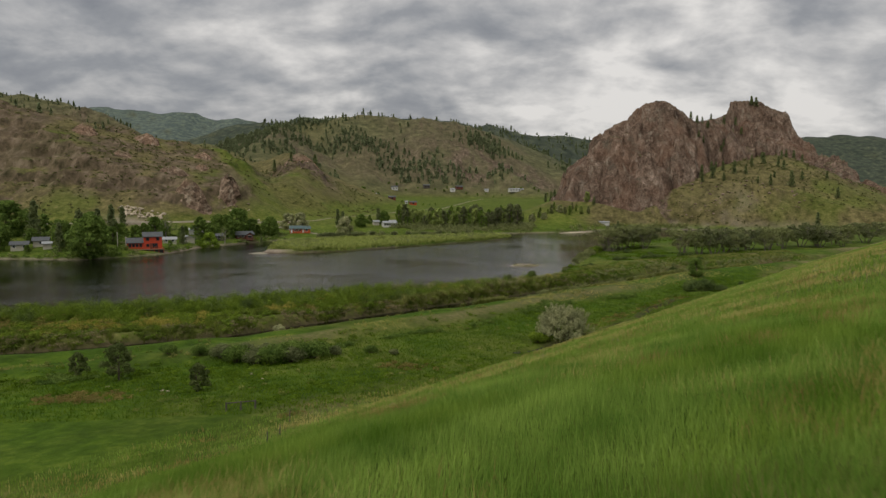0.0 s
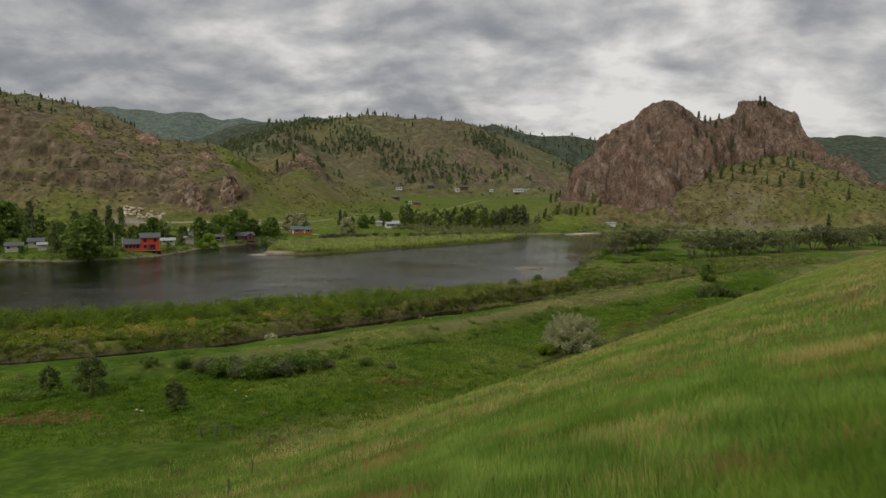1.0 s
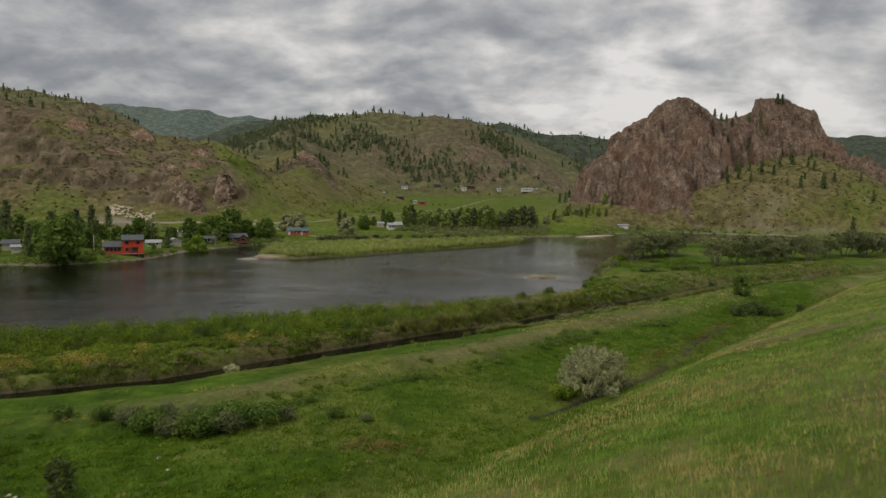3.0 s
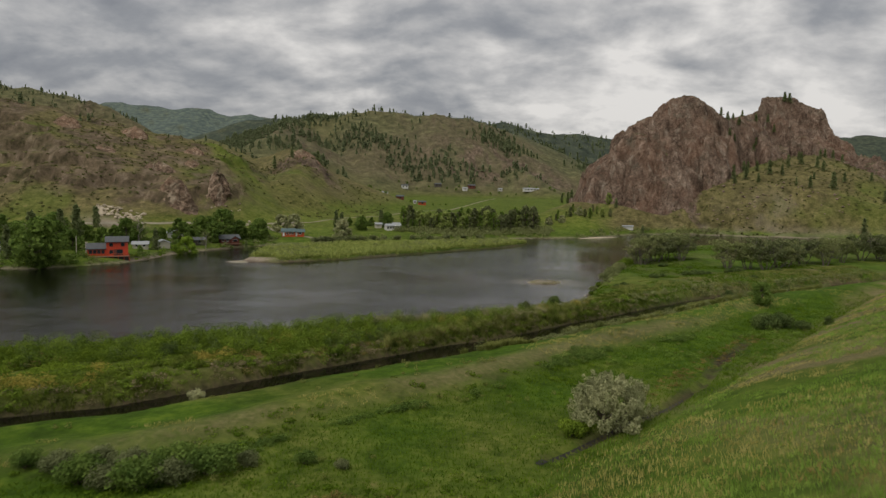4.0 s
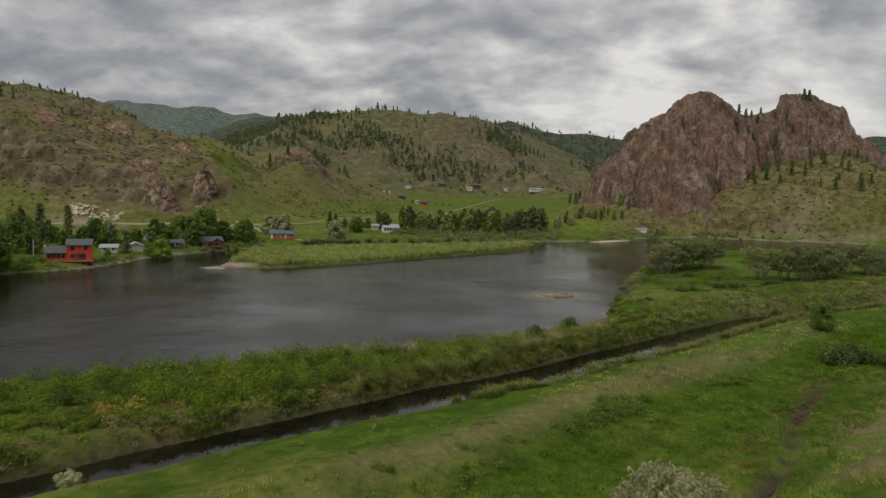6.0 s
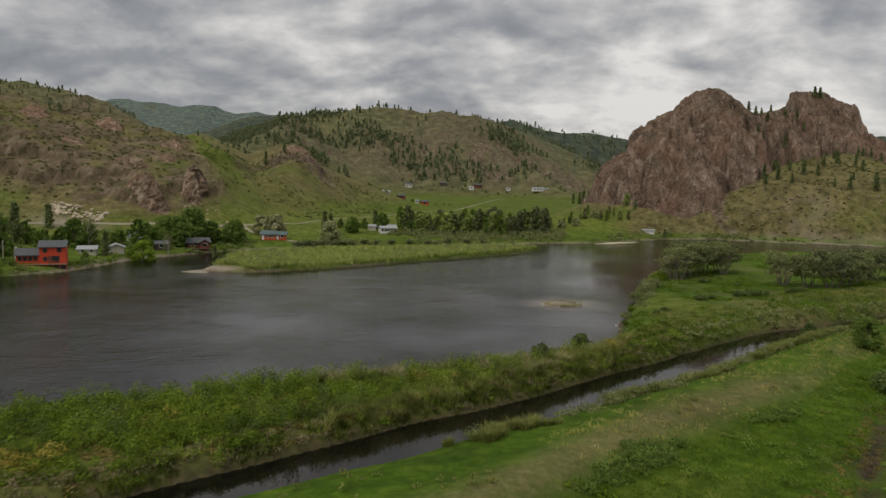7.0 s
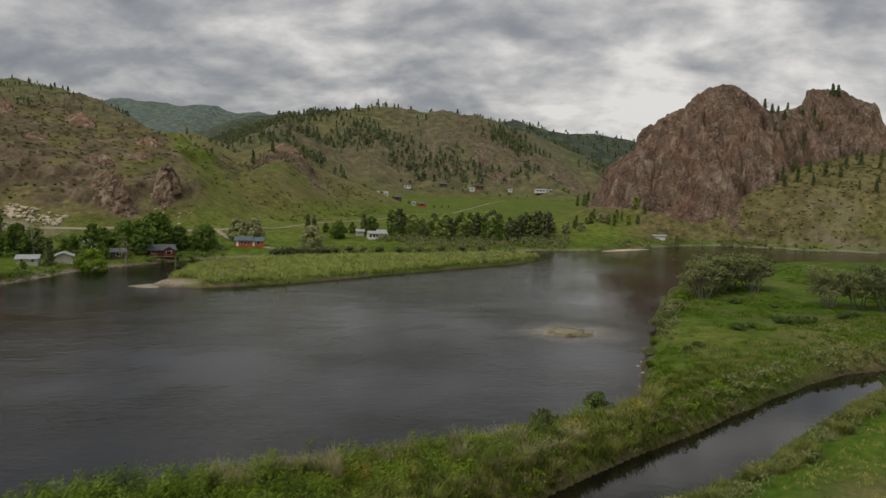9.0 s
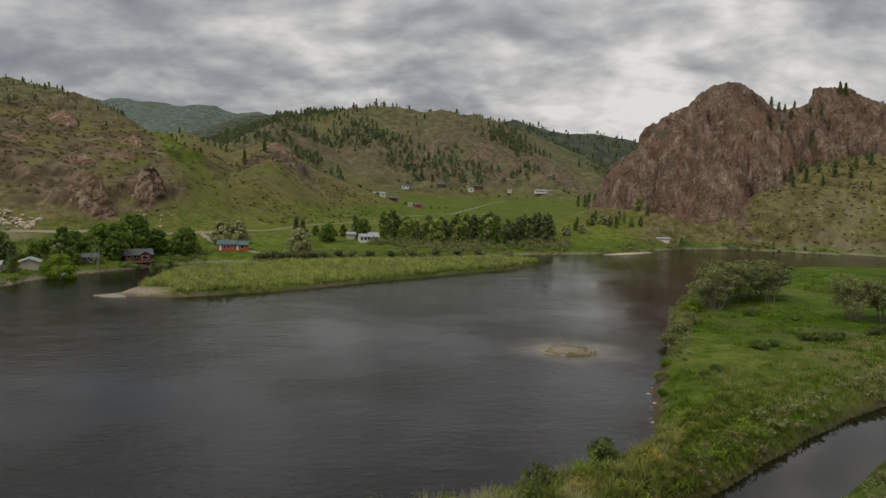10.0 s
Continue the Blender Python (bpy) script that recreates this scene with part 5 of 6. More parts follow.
x, y, gen = scatter(60000, 30, 125, 130, 300, lambda x, y, r: (~south_of_canal(x, y)) & (river_gap(x, y) > 0.5) & (canal_gap(x, y) > 0.5) & (fbm(x, y, 8, 3, 222) + 0.5 * step(12, 3, canal_gap(x, y)) > 0.0) & (r < 1.4 - y / 240), 36)
X, Y, Z = tufts(x[:5000], y[:5000], gen, 8, 0.3)
blade_field("peninsula_grass", X, Y, Z, gen, LUSH, 0.42, 0.08, 0.9, "uneven green grass on the peninsula")
x, y, gen = scatter(30000, 40, 125, 130, 300, lambda x, y, r: (~south_of_canal(x, y)) & (river_gap(x, y) > 0.5) & (canal_gap(x, y) > 0.5) & (canal_gap(x, y) < 17) & (fbm(x, y, 7, 3, 223) + 0.3 * step(50, 75, x) > 0.05), 37)
X, Y, Z = tufts(x[:2600], y[:2600], gen, 9, 0.3)
blade_field("bank_tussocks", X, Y, Z, gen, REED, 0.5, 0.07, 0.9, "tan and green tussocks on the peninsula's canal bank")
x, y, gen = scatter(3000, 30, 62, 132, 170, lambda x, y, r: (~south_of_canal(x, y)) & (river_gap(x, y) > 0.3) & (along(x, y, [(29, 137.5), (36, 143), (44, 152), (50, 156)])[0] < 1.6), 38)
clump_field("ochre_weeds", x[:70], y[:70], gen, REED, 0.4, 1.3, 80, 0.10, "yellow-brown weeds along the crest of the bank")
x, y, gen = scatter(30000, -75, 45, 210, 325, lambda x, y, r: (signed(x, y, ISLAND) > 1.2) & (np.hypot(x + 62, y - 223) > 8), 15)
tussocks("island_reeds", x[:3400], y[:3400], gen, 22, 0.8, ISLE_REED, 1.35, 0.15, 0.9, "dense yellow-green reeds covering the low river island")
x, y, gen = scatter(4000, -75, 45, 210, 325, lambda x, y, r: (signed(x, y, ISLAND) > 2.5) & (np.hypot(x + 62, y - 223) > 9) & (fbm(x, y, 10, 3, 226) > 0.0), 42)
clump_field("island_scrub", x[130:420], y[130:420], gen, LEAF_DULL, 1.9, 3.0, 60, 0.3, "low olive scrub among the island's reeds")
clump_field("island_weeds", x[:130], y[:130], gen, PALE_REED, 1.2, 2.2, 40, 0.24, "pale feathery weeds among the island's reeds")
x, y, gen = scatter(6000, 40, 120, 130, 330, lambda x, y, r: (~south_of_canal(x, y)) & (river_gap(x, y) > 0.3) & ((river_gap(x, y) < 3.5) | (canal_gap(x, y) < 4)) & (canal_gap(x, y) > 0.3), 16)
clump_field("shore_scrub", x, y, gen, LEAF_DULL, 0.9, 1.5, 26, 0.28, "low dull scrub along the peninsula's shore")
x, y, gen = scatter(11000, 2, 95, 40, 185, lambda x, y, r: south_of_canal(x, y) & (canal_gap(x, y) < 5.5) & (canal_gap(x, y) > 1.6) & (fbm(x, y, 7, 2, 230) + 0.5 * step(0, 25, x) > 0.2), 17)
clump_field("canal_scrub", x[:200], y[:200], gen, LEAF_DULL, 0.9, 2.0, 80, 0.16, "grey-green scrub along the near canal bank")
x, y, gen = scatter(14000, 2, 90, 60, 180, lambda x, y, r: south_of_canal(x, y) & (canal_gap(x, y) < 5) & (canal_gap(x, y) > 1.8) & (fbm(x, y, 6, 2, 231) + 0.3 * step(-10, 30, x) > 0.1), 43)
tussocks("canal_bank_reeds", x[:300], y[:300], gen, 110, 0.5, REED, 0.85, 0.06, 1.0, "grey-green reed clumps along the near canal bank")


def in_meadow(x, y):
    return south_of_canal(x, y) & (canal_gap(x, y) > 16) & (along(x, y, DITCH)[0] > 1.2) & (hill_slope(x, y) < 2.5)


x, y, gen = scatter(6000, -80, 75, 25, 140, lambda x, y, r: in_meadow(x, y) & (fbm(x, y, 14, 3, 240) > 0.08), 18)
clump_field("meadow_weeds", x[:1300], y[:1300], gen, LUSH, 0.45, 1.3, 56, 0.12, "patches of tall green weeds in the near meadow")
x, y, gen = scatter(3000, -80, 75, 25, 140, lambda x, y, r: in_meadow(x, y) & (fbm(x, y, 11, 3, 242) > 0.25), 28)
clump_field("yellow_weeds", x[:260], y[:260], gen, LEAF_LIGHT, 0.3, 1.1, 50, 0.09, "yellow-green flowering weeds in the near meadow")
x, y, gen = scatter(3000, -80, 75, 25, 140, lambda x, y, r: south_of_canal(x, y) & (canal_gap(x, y) > 3) & (hill_slope(x, y) < 3) & (fbm(x, y, 10, 3, 244) > 0.15), 29)
clump_field("pale_weeds", x[:240], y[:240], gen, REED, 0.5, 0.9, 40, 0.11, "pale grass clumps scattered over the near meadow")
x, y, gen = scatter(30000, -45, 40, 35, 120, lambda x, y, r: south_of_canal(x, y) & (np.abs(canal_gap(x, y) - 20.0 + 4.5 * step(0, 22, x) - 2.0 * fbm(x, y, 14, 3, 247)) < 0.4 + 2.2 * fbm(x, y, 9, 3, 248)), 54)
clump_field("berm_foot_scrub", x[:420], y[:420], gen, VILLAGE_LEAF, 0.45, 1.3, 60, 0.13, "low dark green scrub along the foot of the canal berm")
x, y, gen = scatter(6000, -50, 5, 15, 55, lambda x, y, r: in_meadow(x, y) & (np.minimum(np.hypot((x + 36) / 5, (y - 31) / 2.5), np.minimum(np.hypot((x + 11.7) / 3.5, (y - 20.7) / 1.6), np.hypot((x + 5) / 4.0, (y - 43.5) / 2.0))) + 0.6 * r < 1.2), 55)
clump_field("brown_meadow_weeds", x[:230], y[:230], gen, RUSSET, 0.3, 0.9, 50, 0.09, "dull brown weed patches in the green meadow")
x, y, gen = scatter(500, 22, 72, 84, 125, lambda x, y, r: in_meadow(x, y) & (fbm(x, y, 9, 2, 246) > 0.2), 30)
clump_field("meadow_shrubs", x[:110], y[:110], gen, LEAF, 0.8, 1.7, 90, 0.14, "small dark shrubs on the meadow beside the berm")
x, y, gen = scatter(8500, -110, 165, 280, 440, lambda x, y, r: (height_zone_far(x, y) > 0) & (river_gap(x, y) > 0.3) & (river_gap(x, y) < 8) & (fbm(x, y, 15, 2, 250) > -0.35) & (x > -58) & (np.hypot(x - 110, y - 403) > 6), 19)
clump_field("far_shore_scrub", x, y, gen, LEAF_DULL, 2.0, 3.0, 30, 0.42, "olive scrub along the far shore behind the island")
x, y, gen = scatter(2500, -200, -58, 170, 300, lambda x, y, r: (height_zone_far(x, y) > 0) & (river_gap(x, y) > 0.3) & (river_gap(x, y) < 4) & (fbm(x, y, 10, 2, 251) > 0.05), 20)
clump_field("village_shore_scrub", x, y, gen, LEAF_LIGHT, 1.1, 2.0, 26, 0.35, "low green scrub at the village shore")
HOMES = np.array([(-106, 218.5), (-107.2, 240), (-103.6, 250), (-147, 207), (-143.5, 214), (-138, 208), (-139, 243), (-96, 266), (-108.5, 276), (-88.6, 279.5), (-67.8, 307)])
x, y, gen = scatter(9000, -210, -72, 190, 305, lambda x, y, r: (height_zone_far(x, y) > 0) & (river_gap(x, y) > 0.6) & (river_gap(x, y) < 45) & (fbm(x, y, 12, 3, 252) + 0.4 * step(6, 1, river_gap(x, y)) > 0.12)
                    & (np.min(np.hypot(x[:, None] - HOMES[:, 0], y[:, None] - HOMES[:, 1]), axis=1) > 8), 39)
clump_field("village_undergrowth", x[:420], y[:420], gen, VILLAGE_LEAF, 1.5, 2.6, 40, 0.36, "dark green undergrowth among the village trees")
clump_field("village_weeds", x[420:760], y[420:760], gen, LEAF_DULL, 0.8, 2.2, 34, 0.32, "olive weeds on the village bank")

# hillside shrubs and far pines
x, y, gen = scatter(5200, -330, -40, 285, 520, lambda x, y, r: (height_zone_far(x, y) > 0) & (r < 0.5 + fbm(x, y, 40, 2, 260)) & (height(x, y) > 7), 21)
clump_field("hillside_shrubs", x[:1900], y[:1900], gen, SHRUB, 0.7, 1.9, 12, 0.6, "scattered dark low shrubs on the brown hillside")
x, y, gen = scatter(4000, 140, 340, 385, 480, lambda x, y, r: (height_zone_far(x, y) > 0) & (r < 0.3 + 0.4 * fbm(x, y, 25, 2, 262)), 22)
clump_field("slope_shrubs", x[:760], y[:760], gen, SHRUB, 0.9, 1.7, 13, 0.6, "dark low shrubs dotting the green slope below the butte")


def forest(name, x, y, gen, tall, label):
    """Far pine woods as one mesh of ragged cones of needles."""
    z = height(x, y)
    kinds = [conifer_points(np.random.default_rng(300 + k), 1.0, 0.62, 4, 6, 0.08) for k in range(4)]
    vs, n = [], len(x)
    pick = gen.integers(0, 4, n)
    for k in range(4):
        idx = np.where(pick == k)[0]
        h = tall * (0.4 + 1.3 * gen.random(len(idx)) ** 2)
        turn = gen.uniform(0, 6.283, len(idx))
        p = kinds[k]
        c, s = np.cos(turn)[:, None], np.sin(turn)[:, None]
        at = np.stack([x[idx][:, None] + h[:, None] * (c * p[:, 0] - s * p[:, 1]), y[idx][:, None] + h[:, None] * (s * p[:, 0] + c * p[:, 1]), z[idx][:, None] + h[:, None] * p[:, 2]], -1).reshape(-1, 3)
        vs.append(cards(at, np.repeat(h, len(p)) * 0.25 * gen.uniform(0.7, 1.3, len(at)), gen, 1.7)[0])
    v = np.concatenate(vs)
    return tagged(new(name, mesh_of(name, v, np.arange(len(v)).reshape(-1, 4), HAZED_NEEDLE)), label, "pine trees", kind="stuff")


x, y, gen = scatter(40000, -420, 330, 700, 1350, lambda x, y, r: (r < 0.34 + 1.1 * fbm(x, y, 90, 3, 270)) & (height(x, y) > 34), 23)
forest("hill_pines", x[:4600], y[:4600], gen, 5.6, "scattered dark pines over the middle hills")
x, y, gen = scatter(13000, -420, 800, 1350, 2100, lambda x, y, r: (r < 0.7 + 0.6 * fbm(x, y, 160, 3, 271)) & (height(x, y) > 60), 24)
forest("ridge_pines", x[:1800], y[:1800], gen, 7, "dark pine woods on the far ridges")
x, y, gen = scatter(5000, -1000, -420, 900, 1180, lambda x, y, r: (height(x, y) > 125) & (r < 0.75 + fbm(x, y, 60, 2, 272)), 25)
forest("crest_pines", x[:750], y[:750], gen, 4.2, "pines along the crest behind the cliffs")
x, y, gen = scatter(900, -280, -120, 400, 700, lambda x, y, r: (height(x, y) > 25) & (r < 0.16 + 0.3 * fbm(x, y, 60, 2, 273)), 26)
forest("saddle_pines", x[:90], y[:90], gen, 4, "small pines on the green saddle behind the cliffs")

hill_pine = pine("hillside_pine", 81, 7, 4.0, bare=0.08, whorls=11, per=54, size=0.42)
hill_pine2 = pine("hillside_pine", 82, 7, 3.6, bare=0.12, whorls=11, per=48, size=0.42)
plant([(hill_pine, 7), (hill_pine2, 7)],
      [(236, 451, 8), (207, 433, 9), (236, 412, 9), (222, 412, 6), (214, 431, 6), (245, 448, 6), (246, 442, 6), (191, 431, 6), (202, 440, 6), (271, 476, 5), (277, 475, 5), (234, 376, 8), (201, 457, 6), (179, 449, 6), (260, 400, 6),
       (186, 437, 7), (196, 424, 5), (183, 428, 5), (176, 438, 5), (225, 446, 6), (240, 462, 5), (256, 465, 5), (262, 470, 5), (250, 425, 5), (270, 430, 5), (215, 415, 4), (231, 425, 4)],
      "dark pine on the grassy slope below the butte", "tree", "slope pines", 8)
far_pine = pine("valley_pine", 83, 12, 5, bare=0.1, whorls=10, per=40, size=1.0)
plant([(far_pine, 12)], [(128, 700, 12), (133, 706, 14), (138, 703, 13), (124, 712, 10), (-124, 500, 9), (-110, 495, 9), (-96, 520, 11)], "dark pine standing at the valley's edge", "tree", "valley pines", 9)


def butte_top(x, y):
    return max(float(butte_height(np.array([x]), np.array([y]))[0]), ground_at(x, y))


rock_pine = pine("butte_pine", 84, 6, 3.6, bare=0.1, whorls=10, per=48, size=0.42)
plant([(rock_pine, 6)], [(197, 489, 6), (203, 492, 6), (209, 497, 5), (216, 503, 6), (222, 512, 5), (200, 480, 5), (206, 486, 5), (281, 569, 8), (285, 569, 8), (258, 548, 7), (262, 545, 6), (228, 500, 6), (236, 520, 6), (108, 424, 6), (196, 440, 5), (118, 400, 5), (214, 480, 6), (220, 486, 5), (250, 535, 5)],
      "small dark pine rooted on the rock butte", "tree", "butte pines", 10, base=butte_top)

# grass of the near hillside
def near_hill(x, y, r):
    d = np.hypot(x - np.clip(x, -3, 0), y - np.clip(y, -36, -14))
    return (hill_slope(x, y) > 1.0) & (r < np.clip(9.0 / (d + 2.0), 0.02, 1.0) ** 1.6) & (d < 75)


x, y, gen = scatter(1500000, -30, 62, -40, 70, near_hill, 31)
nx, ny, _ = scatter(240000, -15, 15, -36, 2, lambda x, y, r: r < np.clip(1.15 - np.hypot(x + 1, y + 22) / 22, 0, 1), 35)
x, y = np.concatenate([x, nx]), np.concatenate([y, ny])
z = height(x, y, False)
patch = fbm(x, y, 6, 3, 280) + 0.16 * gen.normal(size=len(x))
red_patch = fbm(x, y, 3.5, 2, 281) + 0.12 * gen.normal(size=len(x))
wide = 0.0085 + 0.0007 * np.hypot(x + 1, y + 24)
dry = patch + 0.26 * step(-4, 25, y) >= 0.42
deep = ~dry & (fbm(x, y, 3.2, 3, 284) + 0.14 * gen.normal(size=len(x)) > 0.12)
reddish = ~dry & ~deep & (red_patch > 0.45)
for name, ok, mat, tall, label in (("hill_grass", ~dry & ~reddish & ~deep, BLADE, 0.36, "long green wind-blown grass on the near hillside"),
                                   ("deep_green_hill_grass", deep, DEEP, 0.40, "darker green grass in patches on the near hillside"),
                                   ("dry_hill_grass", dry, DRY, 0.40, "straw coloured dry grass stalks on the near hillside"),
                                   ("reddish_hill_grass", reddish, REDDISH, 0.38, "reddish seed grass in patches on the near hillside")):
    blade_field(name, x[ok], y[ok], z[ok], gen, mat, tall, wide[ok], 0.6, label)
x, y, gen = scatter(420000, -75, 95, 22, 170, lambda x, y, r: south_of_canal(x, y) & (canal_gap(x, y) > 18.5 - 4.0 * step(0, 25, x) + 2 * fbm(x, y, 9, 2, 285)) & (along(x, y, DITCH)[0] > 0.9) & (hill_slope(x, y) < 2.0), 32)
x, y = x[:60000], y[:60000]
blade_field("meadow_grass", x, y, height(x, y, False), gen, LUSH, 0.26, 0.07, 0.9, "short lush green meadow grass")
x, y, gen = scatter(60000, -60, 100, 10, 150, lambda x, y, r: (hill_slope(x, y) > 2.2) & (hill_slope(x, y) < 17) & south_of_canal(x, y) & (fbm(x, y, 7, 3, 290) > 0.0) & (along(x, y, DITCH)[0] > 0.9), 33)
X, Y, Z = tufts(x[:9000], y[:9000], gen, 7, 0.22)
blade_field("hill_tussocks", X, Y, Z, gen, BLADE, 0.34, 0.04, 0.8, "green grass tussocks on the lower hillside")
x, y, gen = scatter(30000, -60, 100, 10, 150, lambda x, y, r: (((hill_slope(x, y) > 2.2) & (hill_slope(x, y) < 17)) | ((np.abs(canal_gap(x, y) - 14 + 3.5 * step(0, 25, x)) < 4.0))) & south_of_canal(x, y) & (fbm(x, y, 9, 3, 291) + 0.15 * step(10, 35, x) > 0.08), 34)
X, Y, Z = tufts(x[:4600], y[:4600], gen, 8, 0.2)
blade_field("dry_tussocks", X, Y, Z, gen, DRY, 0.32, 0.035, 0.8, "straw coloured tussocks on the hillside and canal berm")


x, y, gen = scatter(1200, -8, 50, -12, 62, lambda x, y, r: (hill_slope(x, y) > 2.0) & (fbm(x, y, 10, 2, 295) > 0.12), 58)
clump_field("hill_weeds", x[:46], y[:46], gen, RUSSET, 0.35, 0.8, 60, 0.07, "dull brown weeds scattered over the near hillside")
x, y, gen = scatter(1200, -8, 50, -12, 62, lambda x, y, r: (hill_slope(x, y) > 2.0) & (fbm(x, y, 10, 2, 296) > 0.15), 59)
clump_field("pale_hill_weeds", x[:40], y[:40], gen, PALE_REED, 0.3, 0.7, 60, 0.06, "pale grey-green weeds scattered over the near hillside")


# ---------- buildings ----------
def gable_block(parent, x0, x1, y0, y1, z0, wall_h, rise, wall_mat, roof_mat, ridge="x", over=0.45, tag=""):
    """Walls up to the gables, a roof of two thick slopes, and a stone footing."""
    bm = bmesh.new()
    cx, cy, top = (x0 + x1) / 2, (y0 + y1) / 2, z0 + wall_h
    if ridge == "x":
        ring = [(y0, z0 - 1.0), (y1, z0 - 1.0), (y1, top), (cy, top + rise), (y0, top)]
        ends = [[bm.verts.new((x, a, b)) for a, b in ring] for x in (x0, x1)]
    else:
        ring = [(x0, z0 - 1.0), (x1, z0 - 1.0), (x1, top), (cx, top + rise), (x0, top)]
        ends = [[bm.verts.new((a, y, b)) for a, b in ring] for y in (y0, y1)]
    bm.faces.new(ends[0])
    bm.faces.new(ends[1][::-1])
    for i in range(5):
        bm.faces.new([ends[0][i], ends[0][(i + 1) % 5], ends[1][(i + 1) % 5], ends[1][i]])
    bmesh.ops.recalc_face_normals(bm, faces=bm.faces)
    wall = part("wall", bm, wall_mat, parent)
    half = (y1 - y0) / 2 if ridge == "x" else (x1 - x0) / 2
    drop = rise * over / half
    for sgn in (-1, 1):
        bm = bmesh.new()
        lo, hi = half + over, 0.0
        prof = [(sgn * lo, top - drop + 0.02), (0, top + rise + 0.02), (0, top + rise + 0.2), (sgn * lo, top - drop + 0.2)]
        rows = []
        for e in ((x0 - over, x1 + over) if ridge == "x" else (y0 - over, y1 + over)):
            rows.append([bm.verts.new((e, cy + a, b) if ridge == "x" else (cx + a, e, b)) for a, b in prof])
        bm.faces.new(rows[0])
        bm.faces.new(rows[1][::-1])
        for i in range(4):
            bm.faces.new([rows[0][i], rows[0][(i + 1) % 4], rows[1][(i + 1) % 4], rows[1][i]])
        bmesh.ops.recalc_face_normals(bm, faces=bm.faces)
        part("roof_slope", bm, roof_mat, parent)
    return wall


def window(parent, x, z, w, h, y, trim=WHITE_TRIM, side=0):
    """A framed pane on a front wall (side 0) or on an end wall (side 1 or -1, with x and y swapped)."""
    def put(bm, a0, a1, d0, d1, b0, b1):
        if side == 0:
            box(bm, a0, a1, y - d1, y - d0, b0, b1)
        else:
            box(bm, y + side * d0 if side > 0 else y - d1, y + d1 if side > 0 else y - d0, a0, a1, b0, b1)
        return bm
    bm = bmesh.new()
    t = 0.09
    for a0, a1, b0, b1 in ((x - w / 2 - t, x + w / 2 + t, z - t, z), (x - w / 2 - t, x + w / 2 + t, z + h, z + h + t), (x - w / 2 - t, x - w / 2, z, z + h), (x + w / 2, x + w / 2 + t, z, z + h)):
        put(bm, a0, a1, 0.0, 0.07, b0, b1)
    frame_part = part("window_frame", bm, trim, parent)
    part("pane", put(bmesh.new(), x - w / 2, x + w / 2, 0.004, 0.03, z, z + h), GLASS, frame_part)


def door(parent, x, z, y, mat=WHITE_TRIM, w=0.95, h=2.05):
    leaf = part("door", box(bmesh.new(), x - w / 2, x + w / 2, y - 0.06, y - 0.003, z, z + h), mat, parent)
    part("handle", box(bmesh.new(), x + w * 0.32, x + w * 0.40, y - 0.12, y - 0.06, z + 0.95, z + 1.05), DARK_TRIM, leaf)


def stand(name, x, y, turn, label, category, group="", z=None):
    ob = tagged(new(name), label, category, group)
    ob.matrix_basis = pose(x, y, ground_at(x, y) if z is None else z, 0, 0, turn)
    return ob


# the red house with its deck
red = stand("red_house", -108.0, 218.5, 24, "red two-storey house with grey roofs and a timber deck", "house", "", 1.9)
gable_block(red, -0.6, 6.2, -2.6, 3.6, 0.0, 4.7, 1.4, RED_WALL, GREY_ROOF)
gable_block(red, -6.6, -0.6, -2.0, 3.2, 0.0, 2.5, 1.5, RED_WALL, GREY_ROOF)
for wx in (-5.6, -4.3, -3.0, -1.7):
    window(red, wx, 0.9, 0.9, 1.1, -2.0, BROWN_WALL)
for wx, wz in ((0.9, 3.2), (4.6, 3.2), (0.9, 0.8)):
    window(red, wx, wz, 1.0, 1.1, -2.6, BROWN_WALL)
window(red, 3.6, 0.35, 1.8, 1.7, -2.6, DARK_TRIM)
door(red, 2.1, 0.12, -2.6, BROWN_WALL)
part("chimney", box(bmesh.new(), -7.3, -6.7, 0.4, 1.1, -0.5, 4.6, 0.04), CREAM_WALL, red)
part("stovepipe", box(bmesh.new(), 0.3, 0.6, 1.6, 1.9, 4.8, 6.6, 0.03), DARK_TRIM, red)
deck = part("deck", box(bmesh.new(), -7.2, 6.8, -5.2, -2.62, -0.12, 0.06), TIMBER, red)
for k in range(9):
    px = -7.0 + k * 1.7
    part("deck_post", box(bmesh.new(), px - 0.08, px + 0.08, -5.15, -4.99, -1.6, 1.0), ORANGE_WALL, deck)
for zz in (0.55, 0.95):
    part("deck_rail", box(bmesh.new(), -7.1, 6.7, -5.13, -5.03, zz, zz + 0.09), ORANGE_WALL, deck)
part("deck_skirt", box(bmesh.new(), -7.1, 6.7, -4.6, -4.5, -1.4, -0.13), DARK_TRIM, deck)
dock = stand("landing_stage", -108.5, 209.5, 24, "low weathered timber landing stage on the bank", "dock", "", 0.75)
part("planks", box(bmesh.new(), -6, 3.5, -0.8, 0.8, -0.15, 0.0), GREY_WOOD, dock)
for px in (-5.4, -2.2, 0.4, 2.8):
    part("pile", box(bmesh.new(), px - 0.1, px + 0.1, -0.7, -0.5, -1.5, -0.15), GREY_WOOD, dock)
pale_pole = stand("pale_pole", -116.3, 214.5, 0, "slim pale pole standing beside the red house", "pole")
part("shaft", box(bmesh.new(), -0.09, 0.09, -0.09, 0.09, -0.3, 5.6, 0.02), CREAM_WALL, pale_pole)


